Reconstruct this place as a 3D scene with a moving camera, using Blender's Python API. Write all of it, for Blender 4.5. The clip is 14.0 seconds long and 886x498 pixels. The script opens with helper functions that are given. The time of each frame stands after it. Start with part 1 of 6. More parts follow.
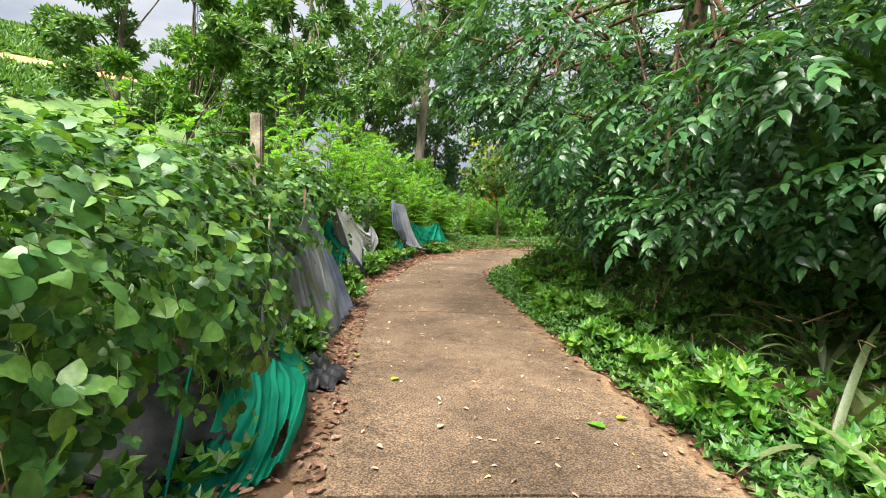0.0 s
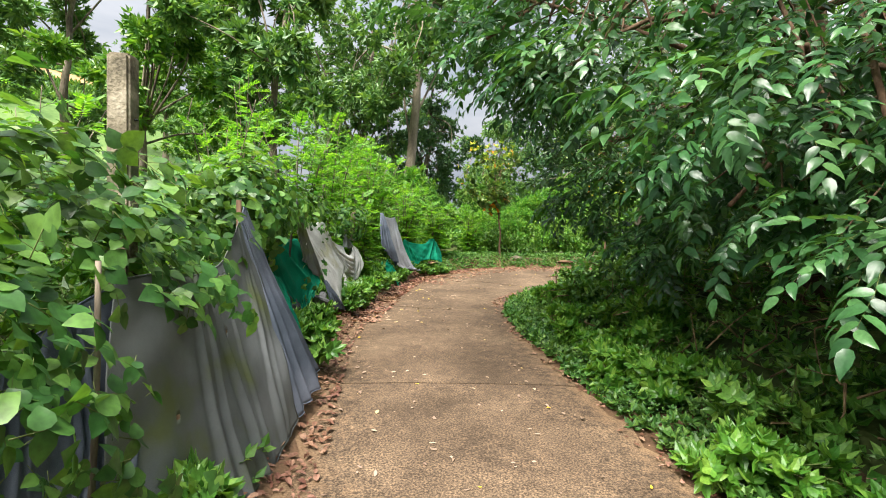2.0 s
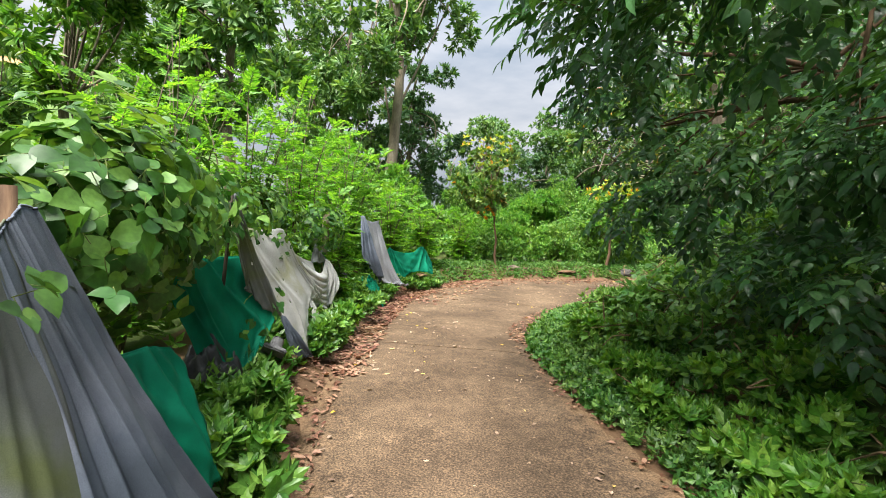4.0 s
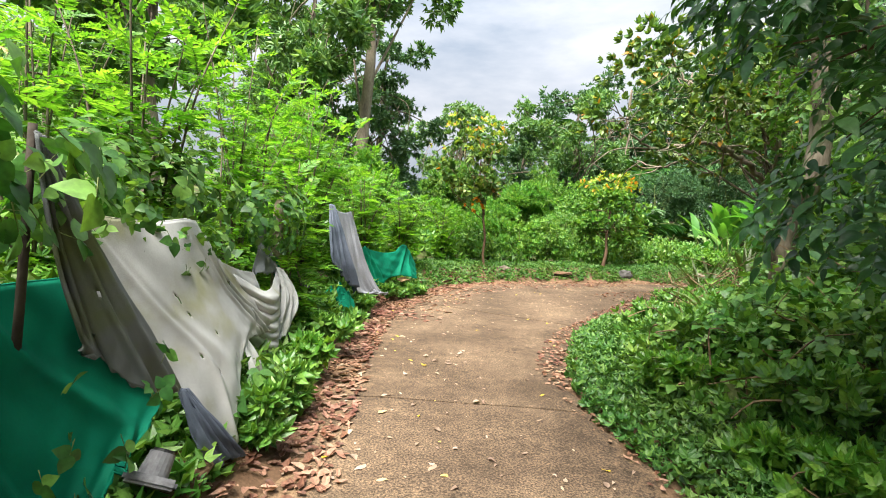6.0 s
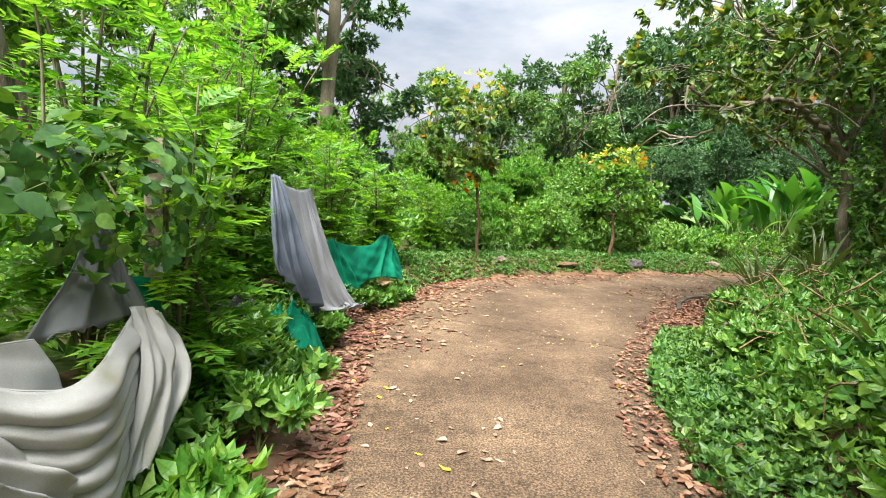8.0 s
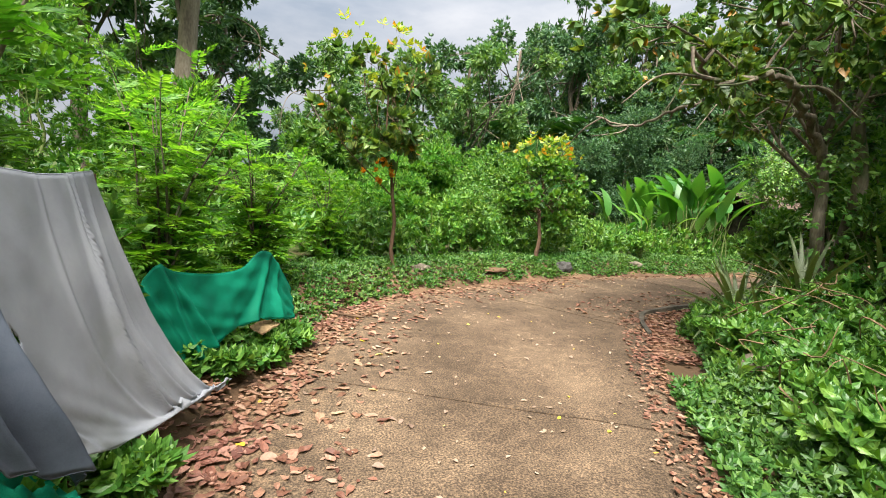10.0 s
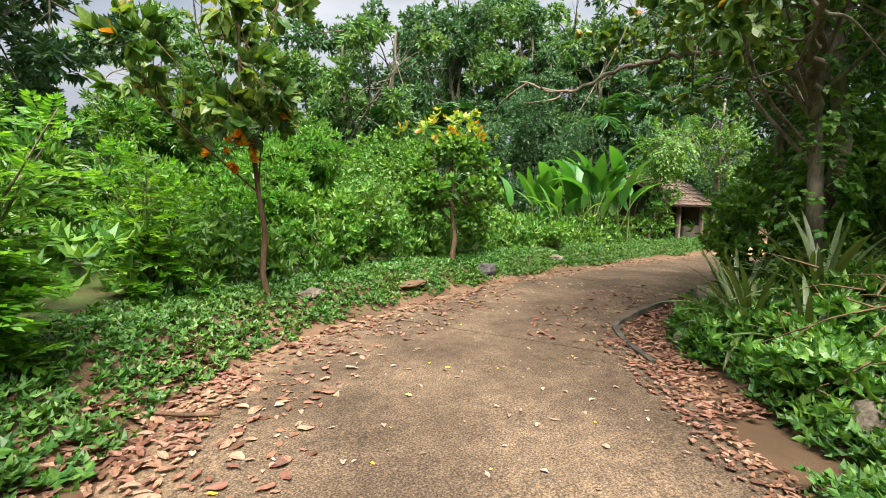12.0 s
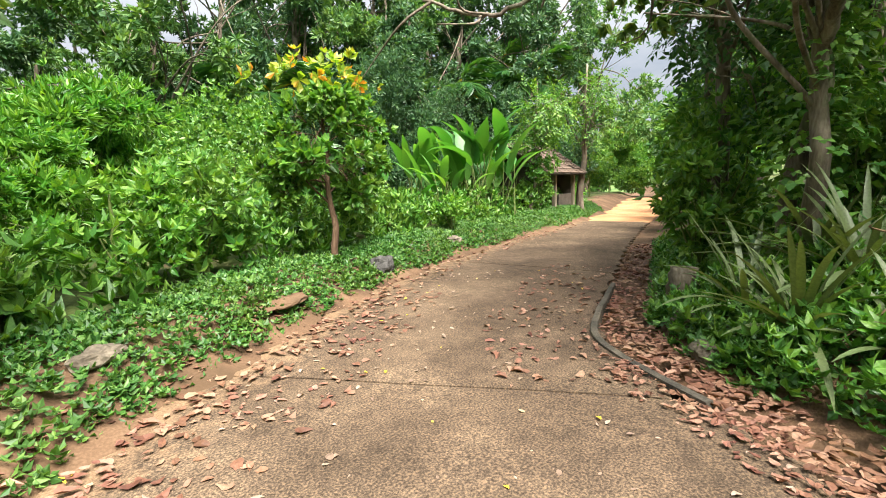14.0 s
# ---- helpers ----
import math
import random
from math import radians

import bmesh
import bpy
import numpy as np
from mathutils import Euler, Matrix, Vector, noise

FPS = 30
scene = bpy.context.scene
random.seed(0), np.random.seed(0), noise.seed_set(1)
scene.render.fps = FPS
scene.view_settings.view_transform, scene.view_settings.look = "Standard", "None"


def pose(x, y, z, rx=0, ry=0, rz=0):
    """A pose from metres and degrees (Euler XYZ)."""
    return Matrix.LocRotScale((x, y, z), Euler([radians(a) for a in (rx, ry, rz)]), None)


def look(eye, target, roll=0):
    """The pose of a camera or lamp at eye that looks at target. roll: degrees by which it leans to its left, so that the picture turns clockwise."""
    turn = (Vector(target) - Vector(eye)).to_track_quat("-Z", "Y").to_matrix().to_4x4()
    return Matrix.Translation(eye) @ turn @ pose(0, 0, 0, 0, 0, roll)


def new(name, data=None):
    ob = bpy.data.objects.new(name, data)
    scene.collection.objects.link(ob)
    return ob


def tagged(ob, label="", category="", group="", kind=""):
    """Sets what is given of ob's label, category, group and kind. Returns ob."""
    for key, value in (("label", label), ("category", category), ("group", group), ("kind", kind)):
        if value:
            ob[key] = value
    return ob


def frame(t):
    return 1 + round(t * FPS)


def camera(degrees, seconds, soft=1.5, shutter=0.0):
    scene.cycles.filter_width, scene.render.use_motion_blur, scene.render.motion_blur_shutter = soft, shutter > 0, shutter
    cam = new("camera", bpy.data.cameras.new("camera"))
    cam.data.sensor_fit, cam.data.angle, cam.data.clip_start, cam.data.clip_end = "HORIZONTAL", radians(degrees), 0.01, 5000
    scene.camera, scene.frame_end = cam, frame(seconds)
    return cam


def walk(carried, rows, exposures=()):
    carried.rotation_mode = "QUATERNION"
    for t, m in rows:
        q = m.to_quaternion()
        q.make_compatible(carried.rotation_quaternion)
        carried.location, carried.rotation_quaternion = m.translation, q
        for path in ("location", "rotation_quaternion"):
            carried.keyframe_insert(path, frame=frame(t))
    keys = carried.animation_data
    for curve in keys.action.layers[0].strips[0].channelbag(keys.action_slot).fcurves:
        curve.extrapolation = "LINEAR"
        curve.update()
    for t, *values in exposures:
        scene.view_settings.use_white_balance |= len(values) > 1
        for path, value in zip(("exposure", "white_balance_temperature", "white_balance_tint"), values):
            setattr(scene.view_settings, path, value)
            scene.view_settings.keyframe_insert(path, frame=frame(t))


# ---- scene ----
cam = camera(87.0, 14.0, soft=1.0)
PATH = [
    (0, (2.568, 1.421, 1.422), (2.252, 3.389, 1.258), 2.3),
    (0.5, (2.412, 1.942, 1.442), (2.12, 3.914, 1.285), 2.2),
    (1, (2.246, 2.448, 1.468), (1.959, 4.422, 1.322), 2.1),
    (1.5, (2.119, 2.987, 1.471), (1.833, 4.962, 1.34), 2.2),
    (2, (1.974, 3.509, 1.513), (1.705, 5.487, 1.396), 2.3),
    (2.5, (1.863, 4.036, 1.553), (1.616, 6.018, 1.445), 2.0),
    (3, (1.679, 4.527, 1.581), (1.452, 6.511, 1.472), 2.2),
    (3.2, (1.61, 4.729, 1.598), (1.397, 6.715, 1.491), 2.4),
    (5.3, (0.845, 6.845, 1.491), (0.769, 8.841, 1.389), 3.2),
    (5.5, (0.792, 7.056, 1.499), (0.737, 9.052, 1.394), 3.3),
    (6, (0.692, 7.581, 1.518), (0.681, 9.577, 1.399), 3.6),
    (6.5, (0.606, 8.106, 1.504), (0.634, 10.101, 1.366), 3.5),
    (7, (0.488, 8.694, 1.487), (0.55, 10.688, 1.34), 3.5),
    (7.2, (0.452, 8.924, 1.48), (0.528, 10.916, 1.325), 3.3),
    (9.3, (0.123, 11.412, 1.569), (0.494, 13.366, 1.361), 4.7),
    (9.5, (0.131, 11.633, 1.582), (0.571, 13.574, 1.38), 4.6),
    (10, (0.189, 12.185, 1.556), (0.772, 14.088, 1.357), 4.3),
    (10.5, (0.271, 12.759, 1.508), (0.962, 14.626, 1.315), 3.8),
    (11, (0.438, 13.381, 1.481), (1.259, 15.196, 1.299), 2.9),
    (11.5, (0.538, 13.97, 1.484), (1.456, 15.738, 1.306), 2.1),
    (12, (0.664, 14.604, 1.483), (1.71, 16.299, 1.297), 1.1),
    (12.5, (0.8, 15.18, 1.473), (1.976, 16.785, 1.272), 0.2),
    (13, (1.014, 15.734, 1.448), (2.319, 17.231, 1.212), -0.5),
    (13.5, (1.267, 16.268, 1.444), (2.673, 17.665, 1.183), -0.8),
    (14, (1.589, 16.759, 1.428), (3.089, 18.052, 1.146), -1.5),
]
walk(cam, [(t, look(eye, target, roll)) for t, eye, target, roll in PATH], [(0, 1.7), (3, 1.65), (5.5, 1.9), (7, 1.9), (9.5, 1.62), (12, 1.54), (14, 1.84)])
SKY_STRENGTH = 0.24
SUN_STRENGTH = 5.0


# ---- world and light ----
world = bpy.data.worlds.new("overcast_sky")
scene.world = world
world.use_nodes = True
wn, wl = world.node_tree.nodes, world.node_tree.links
wn.clear()
w_out = wn.new("ShaderNodeOutputWorld")
w_bg = wn.new("ShaderNodeBackground")
w_sky = wn.new("ShaderNodeTexSky")
w_sky.sky_type, w_sky.sun_disc = "NISHITA", False
w_sky.sun_elevation, w_sky.sun_rotation = radians(60), radians(202)
w_dim = wn.new("ShaderNodeMixRGB")
w_dim.blend_type = "MULTIPLY"
w_dim.inputs[0].default_value = 1.0
w_dim.inputs[2].default_value = (0.09, 0.09, 0.09, 1)
w_co = wn.new("ShaderNodeTexCoord")
w_map = wn.new("ShaderNodeMapping")
w_map.inputs["Scale"].default_value = (1.0, 1.0, 3.2)
w_noise = wn.new("ShaderNodeTexNoise")
w_noise.inputs["Scale"].default_value, w_noise.inputs["Detail"].default_value = 2.6, 7
w_noise.inputs["Roughness"].default_value = 0.55
w_ramp = wn.new("ShaderNodeValToRGB")
w_ramp.color_ramp.elements[0].position, w_ramp.color_ramp.elements[0].color = 0.34, (0.46, 0.53, 0.63, 1)
w_ramp.color_ramp.elements[1].position, w_ramp.color_ramp.elements[1].color = 0.64, (0.9, 0.91, 0.95, 1)
w_mix = wn.new("ShaderNodeMixRGB")
w_mix.inputs[0].default_value = 0.86
wl.new(w_co.outputs["Generated"], w_map.inputs[0])
wl.new(w_map.outputs[0], w_noise.inputs["Vector"])
wl.new(w_noise.outputs["Fac"], w_ramp.inputs[0])
wl.new(w_sky.outputs[0], w_dim.inputs[1])
wl.new(w_dim.outputs[0], w_mix.inputs[1])
wl.new(w_ramp.outputs[0], w_mix.inputs[2])
w_sep, w_rise, w_grad = wn.new("ShaderNodeSeparateXYZ"), wn.new("ShaderNodeMath"), wn.new("ShaderNodeMixRGB")
w_rise.operation = "MULTIPLY_ADD"
w_rise.inputs[1].default_value, w_rise.inputs[2].default_value = 2.0, 0.86
w_rise.use_clamp = False
w_grad.blend_type = "MULTIPLY"
w_grad.inputs[0].default_value = 1.0
wl.new(w_co.outputs["Generated"], w_sep.inputs[0])
wl.new(w_sep.outputs["Z"], w_rise.inputs[0])
wl.new(w_mix.outputs[0], w_grad.inputs[1])
wl.new(w_rise.outputs[0], w_grad.inputs[2])
wl.new(w_grad.outputs[0], w_bg.inputs[0])
w_bg.inputs[1].default_value = SKY_STRENGTH
wl.new(w_bg.outputs[0], w_out.inputs[0])

sun = new("sun", bpy.data.lights.new("sun", "SUN"))
sun.data.energy, sun.data.angle, sun.data.color = SUN_STRENGTH, radians(40), (1.0, 0.96, 0.88)
sun.matrix_world = look((0, 0, 0), (0.19, 0.46, -0.866))

# ---- small helpers ----
rng = np.random.default_rng(11)


def mesh_of(name, verts, faces, mats, index=None, smooth=False):
    """A mesh from an array of corners and an array of triangles or quads."""
    me = bpy.data.meshes.new(name)
    verts, faces = np.asarray(verts, np.float32), np.asarray(faces, np.int32)
    k = faces.shape[1]
    me.vertices.add(len(verts))
    me.vertices.foreach_set("co", verts.ravel())
    me.loops.add(faces.size)
    me.loops.foreach_set("vertex_index", faces.ravel())
    me.polygons.add(len(faces))
    me.polygons.foreach_set("loop_start", np.arange(0, faces.size, k, dtype=np.int32))
    for m in mats:
        me.materials.append(m)
    if index is not None:
        me.polygons.foreach_set("material_index", np.asarray(index, np.int32))
    me.polygons.foreach_set("use_smooth", np.full(len(faces), smooth))
    me.update(calc_edges=True)
    return me


def part(name, me, parent, label=""):
    """One mesh object under a thing or under a part."""
    ob = new(name, me)
    ob.parent = parent
    return tagged(ob, label)


def thing(name, x, y, z, label, category, group="", kind=""):
    """An Empty at the base of a thing."""
    ob = new(name)
    ob.empty_display_size = 0.1
    ob.location = (x, y, z)
    return tagged(ob, label, category, group, kind)


def unit(v):
    v = np.asarray(v, float)
    return v / np.maximum(np.linalg.norm(v, axis=-1, keepdims=True), 1e-9)


class Soup:
    """Triangles gathered with a material number each."""

    def __init__(self):
        self.v, self.f, self.m, self.n = [], [], [], 0

    def add(self, v, f, m=0):
        v, f = np.asarray(v, float).reshape(-1, 3), np.asarray(f, int).reshape(-1, 3)
        self.v.append(v)
        self.f.append(f + self.n)
        self.m.append(np.full(len(f), m) if np.isscalar(m) else np.asarray(m))
        self.n += len(v)
        return self

    def arrays(self):
        return np.concatenate(self.v), np.concatenate(self.f), np.concatenate(self.m)

    def mesh(self, name, mats, smooth=False):
        v, f, m = self.arrays()
        return mesh_of(name, v, f, mats, m, smooth)


def tube(points, radii, sides=7):
    """Corners and triangles of a round tapered tube."""
    p = np.asarray(points, float)
    r = np.asarray(radii, float)
    t = unit(np.gradient(p, axis=0))
    a = unit(np.cross(t, np.where(np.abs(t[:, 2:3]) > 0.9, [[1.0, 0, 0]], [[0, 0, 1.0]])))
    b = np.cross(t, a)
    w = np.linspace(0, 2 * np.pi, sides, endpoint=False)
    v = p[:, None] + r[:, None, None] * (np.cos(w)[None, :, None] * a[:, None] + np.sin(w)[None, :, None] * b[:, None])
    n = len(p)
    i, j = np.meshgrid(np.arange(n - 1), np.arange(sides), indexing="ij")
    q = np.stack([i * sides + j, i * sides + (j + 1) % sides, (i + 1) * sides + (j + 1) % sides, (i + 1) * sides + j], -1).reshape(-1, 4)
    f = np.concatenate([q[:, [0, 1, 2]], q[:, [0, 2, 3]]])
    v = np.concatenate([v.reshape(-1, 3), p[-1:]])
    top = np.arange(sides) + (n - 1) * sides
    f = np.concatenate([f, np.stack([top, np.roll(top, -1), np.full(sides, n * sides)], -1)])
    return v, f


def smooth_line(points, step=0.25):
    """A rounded polyline through points, with even steps."""
    p = np.asarray(points, float)
    q = np.concatenate([2 * p[:1] - p[1:2], p, 2 * p[-1:] - p[-2:-1]])
    out = []
    for i in range(len(p) - 1):
        n = max(2, int(np.linalg.norm(p[i + 1] - p[i]) / step))
        s = np.linspace(0, 1, n, endpoint=False)[:, None]
        a, b, c, d = q[i], q[i + 1], q[i + 2], q[i + 3]
        out.append(0.5 * (2 * b + (c - a) * s + (2 * a - 5 * b + 4 * c - d) * s**2 + (3 * b - a - 3 * c + d) * s**3))
    return np.concatenate(out + [p[-1:]])


def spread(template, at, axis, up, size):
    """Copies of a template (corners, triangles, materials; along +x, upper side +z) at places, joined into arrays."""
    tv, tf, tm = template
    at, axis, up = np.asarray(at, float), unit(axis), np.asarray(up, float)
    side = unit(np.cross(up, axis))
    nor = np.cross(axis, side)
    s = np.broadcast_to(np.asarray(size, float), len(at))[:, None, None]
    v = at[:, None] + s * (tv[None, :, 0:1] * axis[:, None] + tv[None, :, 1:2] * side[:, None] + tv[None, :, 2:3] * nor[:, None])
    f = tf[None] + (np.arange(len(at)) * len(tv))[:, None, None]
    return v.reshape(-1, 3), f.reshape(-1, 3), np.tile(tm, len(at))


def scatter(templates, at, axis, up, size, soup=None):
    """Copies of several templates, shared out by chance."""
    soup = soup or Soup()
    at, axis, up = np.asarray(at, float), np.asarray(axis, float), np.asarray(up, float)
    size = np.broadcast_to(np.asarray(size, float), len(at))
    pick = rng.integers(0, len(templates), len(at))
    for k, t in enumerate(templates):
        w = pick == k
        if w.any():
            soup.add(*spread(t, at[w], axis[w], up[w], size[w]))
    return soup


# ---- materials ----
def nodes_of(name):
    mat = bpy.data.materials.new(name)
    mat.use_nodes = True
    n, l = mat.node_tree.nodes, mat.node_tree.links
    return mat, n, l, n["Principled BSDF"], n["Material Output"]


def ramp_of(n, stops):
    r = n.new("ShaderNodeValToRGB")
    while len(r.color_ramp.elements) < len(stops):
        r.color_ramp.elements.new(0.5)
    for e, (p, c) in zip(r.color_ramp.elements, stops):
        e.position, e.color = p, (*c, 1)
    return r


def leaf_material(name, dark, mid, light, rough=0.42, through_light=0.35, rare=None, rare_from=0.97):
    """Leaves: each leaf has its own tint, with blotches and light coming through the blade."""
    mat, n, l, bsdf, out = nodes_of(name)
    geo = n.new("ShaderNodeNewGeometry")
    dark, mid, light = ((c[0] * 0.96, c[1] * 0.98, c[2] * 1.2) for c in (dark, mid, light))
    stops = [(0.0, dark), (0.5, mid), (0.93, light)]
    if rare:
        stops = [(0.0, dark), (0.45, mid), (rare_from - 0.04, light), (rare_from, rare)]
    ramp = ramp_of(n, stops)
    l.new(geo.outputs["Random Per Island"], ramp.inputs[0])
    noi = n.new("ShaderNodeTexNoise")
    noi.inputs["Scale"].default_value, noi.inputs["Detail"].default_value = 55, 3
    co = n.new("ShaderNodeTexCoord")
    l.new(co.outputs["Object"], noi.inputs["Vector"])
    big = n.new("ShaderNodeTexNoise")
    big.inputs["Scale"].default_value, big.inputs["Detail"].default_value = 1.3, 2
    l.new(co.outputs["Object"], big.inputs["Vector"])
    hsv = n.new("ShaderNodeHueSaturation")
    vary = n.new("ShaderNodeMapRange")
    vary.inputs[1].default_value, vary.inputs[2].default_value = 0.3, 0.7
    vary.inputs[3].default_value, vary.inputs[4].default_value = 0.78, 1.22
    l.new(noi.outputs["Fac"], vary.inputs[0])
    hue = n.new("ShaderNodeMapRange")
    hue.inputs[1].default_value, hue.inputs[2].default_value = 0.3, 0.7
    hue.inputs[3].default_value, hue.inputs[4].default_value = 0.485, 0.515
    l.new(big.outputs["Fac"], hue.inputs[0])
    l.new(vary.outputs[0], hsv.inputs["Value"])
    l.new(hue.outputs[0], hsv.inputs["Hue"])
    l.new(ramp.outputs[0], hsv.inputs["Color"])
    l.new(hsv.outputs[0], bsdf.inputs["Base Color"])
    bsdf.inputs["Roughness"].default_value = rough - 0.03
    bsdf.inputs["Specular IOR Level"].default_value = 0.48
    tr = n.new("ShaderNodeBsdfTranslucent")
    gain = n.new("ShaderNodeMixRGB")
    gain.blend_type = "MULTIPLY"
    gain.inputs[0].default_value = 1
    gain.inputs[2].default_value = (1.5, 1.45, 0.5, 1)
    l.new(hsv.outputs[0], gain.inputs[1])
    l.new(gain.outputs[0], tr.inputs[0])
    mix = n.new("ShaderNodeMixShader")
    mix.inputs[0].default_value = through_light
    l.new(bsdf.outputs[0], mix.inputs[1])
    l.new(tr.outputs[0], mix.inputs[2])
    l.new(mix.outputs[0], out.inputs[0])
    return mat


def rough_material(name, stops, scale, fine=None, rough=0.9, bump=0.3, stretch=(1, 1, 1), spots=None, depth=0.02):
    """A matt surface with tints at two scales and relief. spots: colour, share and scale of a third layer."""
    mat, n, l, bsdf, out = nodes_of(name)
    co, mp = n.new("ShaderNodeTexCoord"), n.new("ShaderNodeMapping")
    mp.inputs["Scale"].default_value = stretch
    l.new(co.outputs["Object"], mp.inputs[0])
    a, b = n.new("ShaderNodeTexNoise"), n.new("ShaderNodeTexNoise")
    a.inputs["Scale"].default_value, a.inputs["Detail"].default_value = scale, 5
    b.inputs["Scale"].default_value, b.inputs["Detail"].default_value = fine or scale * 14, 4
    l.new(mp.outputs[0], a.inputs["Vector"])
    l.new(mp.outputs[0], b.inputs["Vector"])
    add = n.new("ShaderNodeMath")
    add.operation = "MULTIPLY_ADD"
    add.inputs[1].default_value, add.inputs[2].default_value = 0.45, -0.225
    l.new(b.outputs["Fac"], add.inputs[0])
    tot = n.new("ShaderNodeMath")
    l.new(a.outputs["Fac"], tot.inputs[0])
    l.new(add.outputs[0], tot.inputs[1])
    ramp = ramp_of(n, stops)
    l.new(tot.outputs[0], ramp.inputs[0])
    colour = ramp.outputs[0]
    if spots:
        c = n.new("ShaderNodeTexNoise")
        c.inputs["Scale"].default_value, c.inputs["Detail"].default_value = spots[2], 6
        l.new(co.outputs["Object"], c.inputs["Vector"])
        r2 = ramp_of(n, [(1 - spots[1] - 0.06, (0, 0, 0)), (1 - spots[1] + 0.06, (1, 1, 1))])
        l.new(c.outputs["Fac"], r2.inputs[0])
        mx = n.new("ShaderNodeMixRGB")
        mx.inputs[2].default_value = (*spots[0], 1)
        l.new(r2.outputs[0], mx.inputs[0])
        l.new(colour, mx.inputs[1])
        colour = mx.outputs[0]
    l.new(colour, bsdf.inputs["Base Color"])
    bsdf.inputs["Roughness"].default_value = rough
    bsdf.inputs["Specular IOR Level"].default_value = 0.25
    bp = n.new("ShaderNodeBump")
    bp.inputs["Strength"].default_value, bp.inputs["Distance"].default_value = bump, depth
    l.new(tot.outputs[0], bp.inputs["Height"])
    l.new(bp.outputs[0], bsdf.inputs["Normal"])
    return mat


def concrete_material():
    """Worn exposed-aggregate concrete: brown-grey, with earth washed over it from the verges."""
    mat, n, l, bsdf, out = nodes_of("worn_concrete")
    co = n.new("ShaderNodeNewGeometry")
    pos = co.outputs["Position"]

    def noise_at(scale, detail):
        t = n.new("ShaderNodeTexNoise")
        t.inputs["Scale"].default_value, t.inputs["Detail"].default_value = scale, detail
        t.inputs["Roughness"].default_value = 0.62
        l.new(pos, t.inputs["Vector"])
        return t.outputs["Fac"]

    blot, mid, grain = noise_at(0.9, 8), noise_at(9, 6), noise_at(72, 5)
    vor = n.new("ShaderNodeTexVoronoi")
    vor.inputs["Scale"].default_value = 150
    l.new(pos, vor.inputs["Vector"])
    base = ramp_of(n, [(0.32, (0.055, 0.038, 0.025)), (0.5, (0.095, 0.066, 0.044)), (0.68, (0.15, 0.106, 0.07))])
    l.new(blot, base.inputs[0])
    g = ramp_of(n, [(0.36, (0.42, 0.4, 0.38)), (0.5, (1, 1, 1)), (0.64, (2.0, 1.9, 1.75))])
    l.new(grain, g.inputs[0])
    mul = n.new("ShaderNodeMixRGB")
    mul.blend_type = "MULTIPLY"
    mul.inputs[0].default_value = 1
    l.new(base.outputs[0], mul.inputs[1])
    l.new(g.outputs[0], mul.inputs[2])
    mo = ramp_of(n, [(0.36, (0.8, 0.8, 0.8)), (0.5, (1, 1, 1)), (0.64, (1.2, 1.19, 1.17))])
    l.new(mid, mo.inputs[0])
    mul3 = n.new("ShaderNodeMixRGB")
    mul3.blend_type = "MULTIPLY"
    mul3.inputs[0].default_value = 1
    l.new(mul.outputs[0], mul3.inputs[1])
    l.new(mo.outputs[0], mul3.inputs[2])
    st = ramp_of(n, [(0.0, (1.5, 1.45, 1.35)), (0.35, (1, 1, 1)), (0.8, (0.72, 0.72, 0.72))])
    l.new(vor.outputs["Distance"], st.inputs[0])
    mul2 = n.new("ShaderNodeMixRGB")
    mul2.blend_type = "MULTIPLY"
    mul2.inputs[0].default_value = 0.6
    l.new(mul3.outputs[0], mul2.inputs[1])
    l.new(st.outputs[0], mul2.inputs[2])
    edge = n.new("ShaderNodeAttribute")
    edge.attribute_name = "earth"
    ad = n.new("ShaderNodeMath")
    ad.operation = "MULTIPLY_ADD"
    ad.inputs[1].default_value, ad.inputs[2].default_value = 1.15, -0.575
    l.new(mid, ad.inputs[0])
    ad2 = n.new("ShaderNodeMath")
    l.new(ad.outputs[0], ad2.inputs[0])
    l.new(edge.outputs["Fac"], ad2.inputs[1])
    er = ramp_of(n, [(0.28, (0, 0, 0)), (0.72, (0.85, 0.85, 0.85))])
    l.new(ad2.outputs[0], er.inputs[0])
    soil = ramp_of(n, [(0.35, (0.15, 0.09, 0.05)), (0.65, (0.27, 0.175, 0.102))])
    l.new(grain, soil.inputs[0])
    mx = n.new("ShaderNodeMixRGB")
    l.new(er.outputs[0], mx.inputs[0])
    l.new(mul2.outputs[0], mx.inputs[1])
    l.new(soil.outputs[0], mx.inputs[2])
    l.new(mx.outputs[0], bsdf.inputs["Base Color"])
    bsdf.inputs["Roughness"].default_value = 0.9
    bsdf.inputs["Specular IOR Level"].default_value = 0.2
    hs = n.new("ShaderNodeMath")
    hs.operation = "MULTIPLY_ADD"
    hs.inputs[1].default_value = 0.6
    l.new(grain, hs.inputs[0])
    l.new(mid, hs.inputs[2])
    bp = n.new("ShaderNodeBump")
    bp.inputs["Strength"].default_value, bp.inputs["Distance"].default_value = 0.4, 0.01
    l.new(hs.outputs[0], bp.inputs["Height"])
    l.new(bp.outputs[0], bsdf.inputs["Normal"])
    return mat


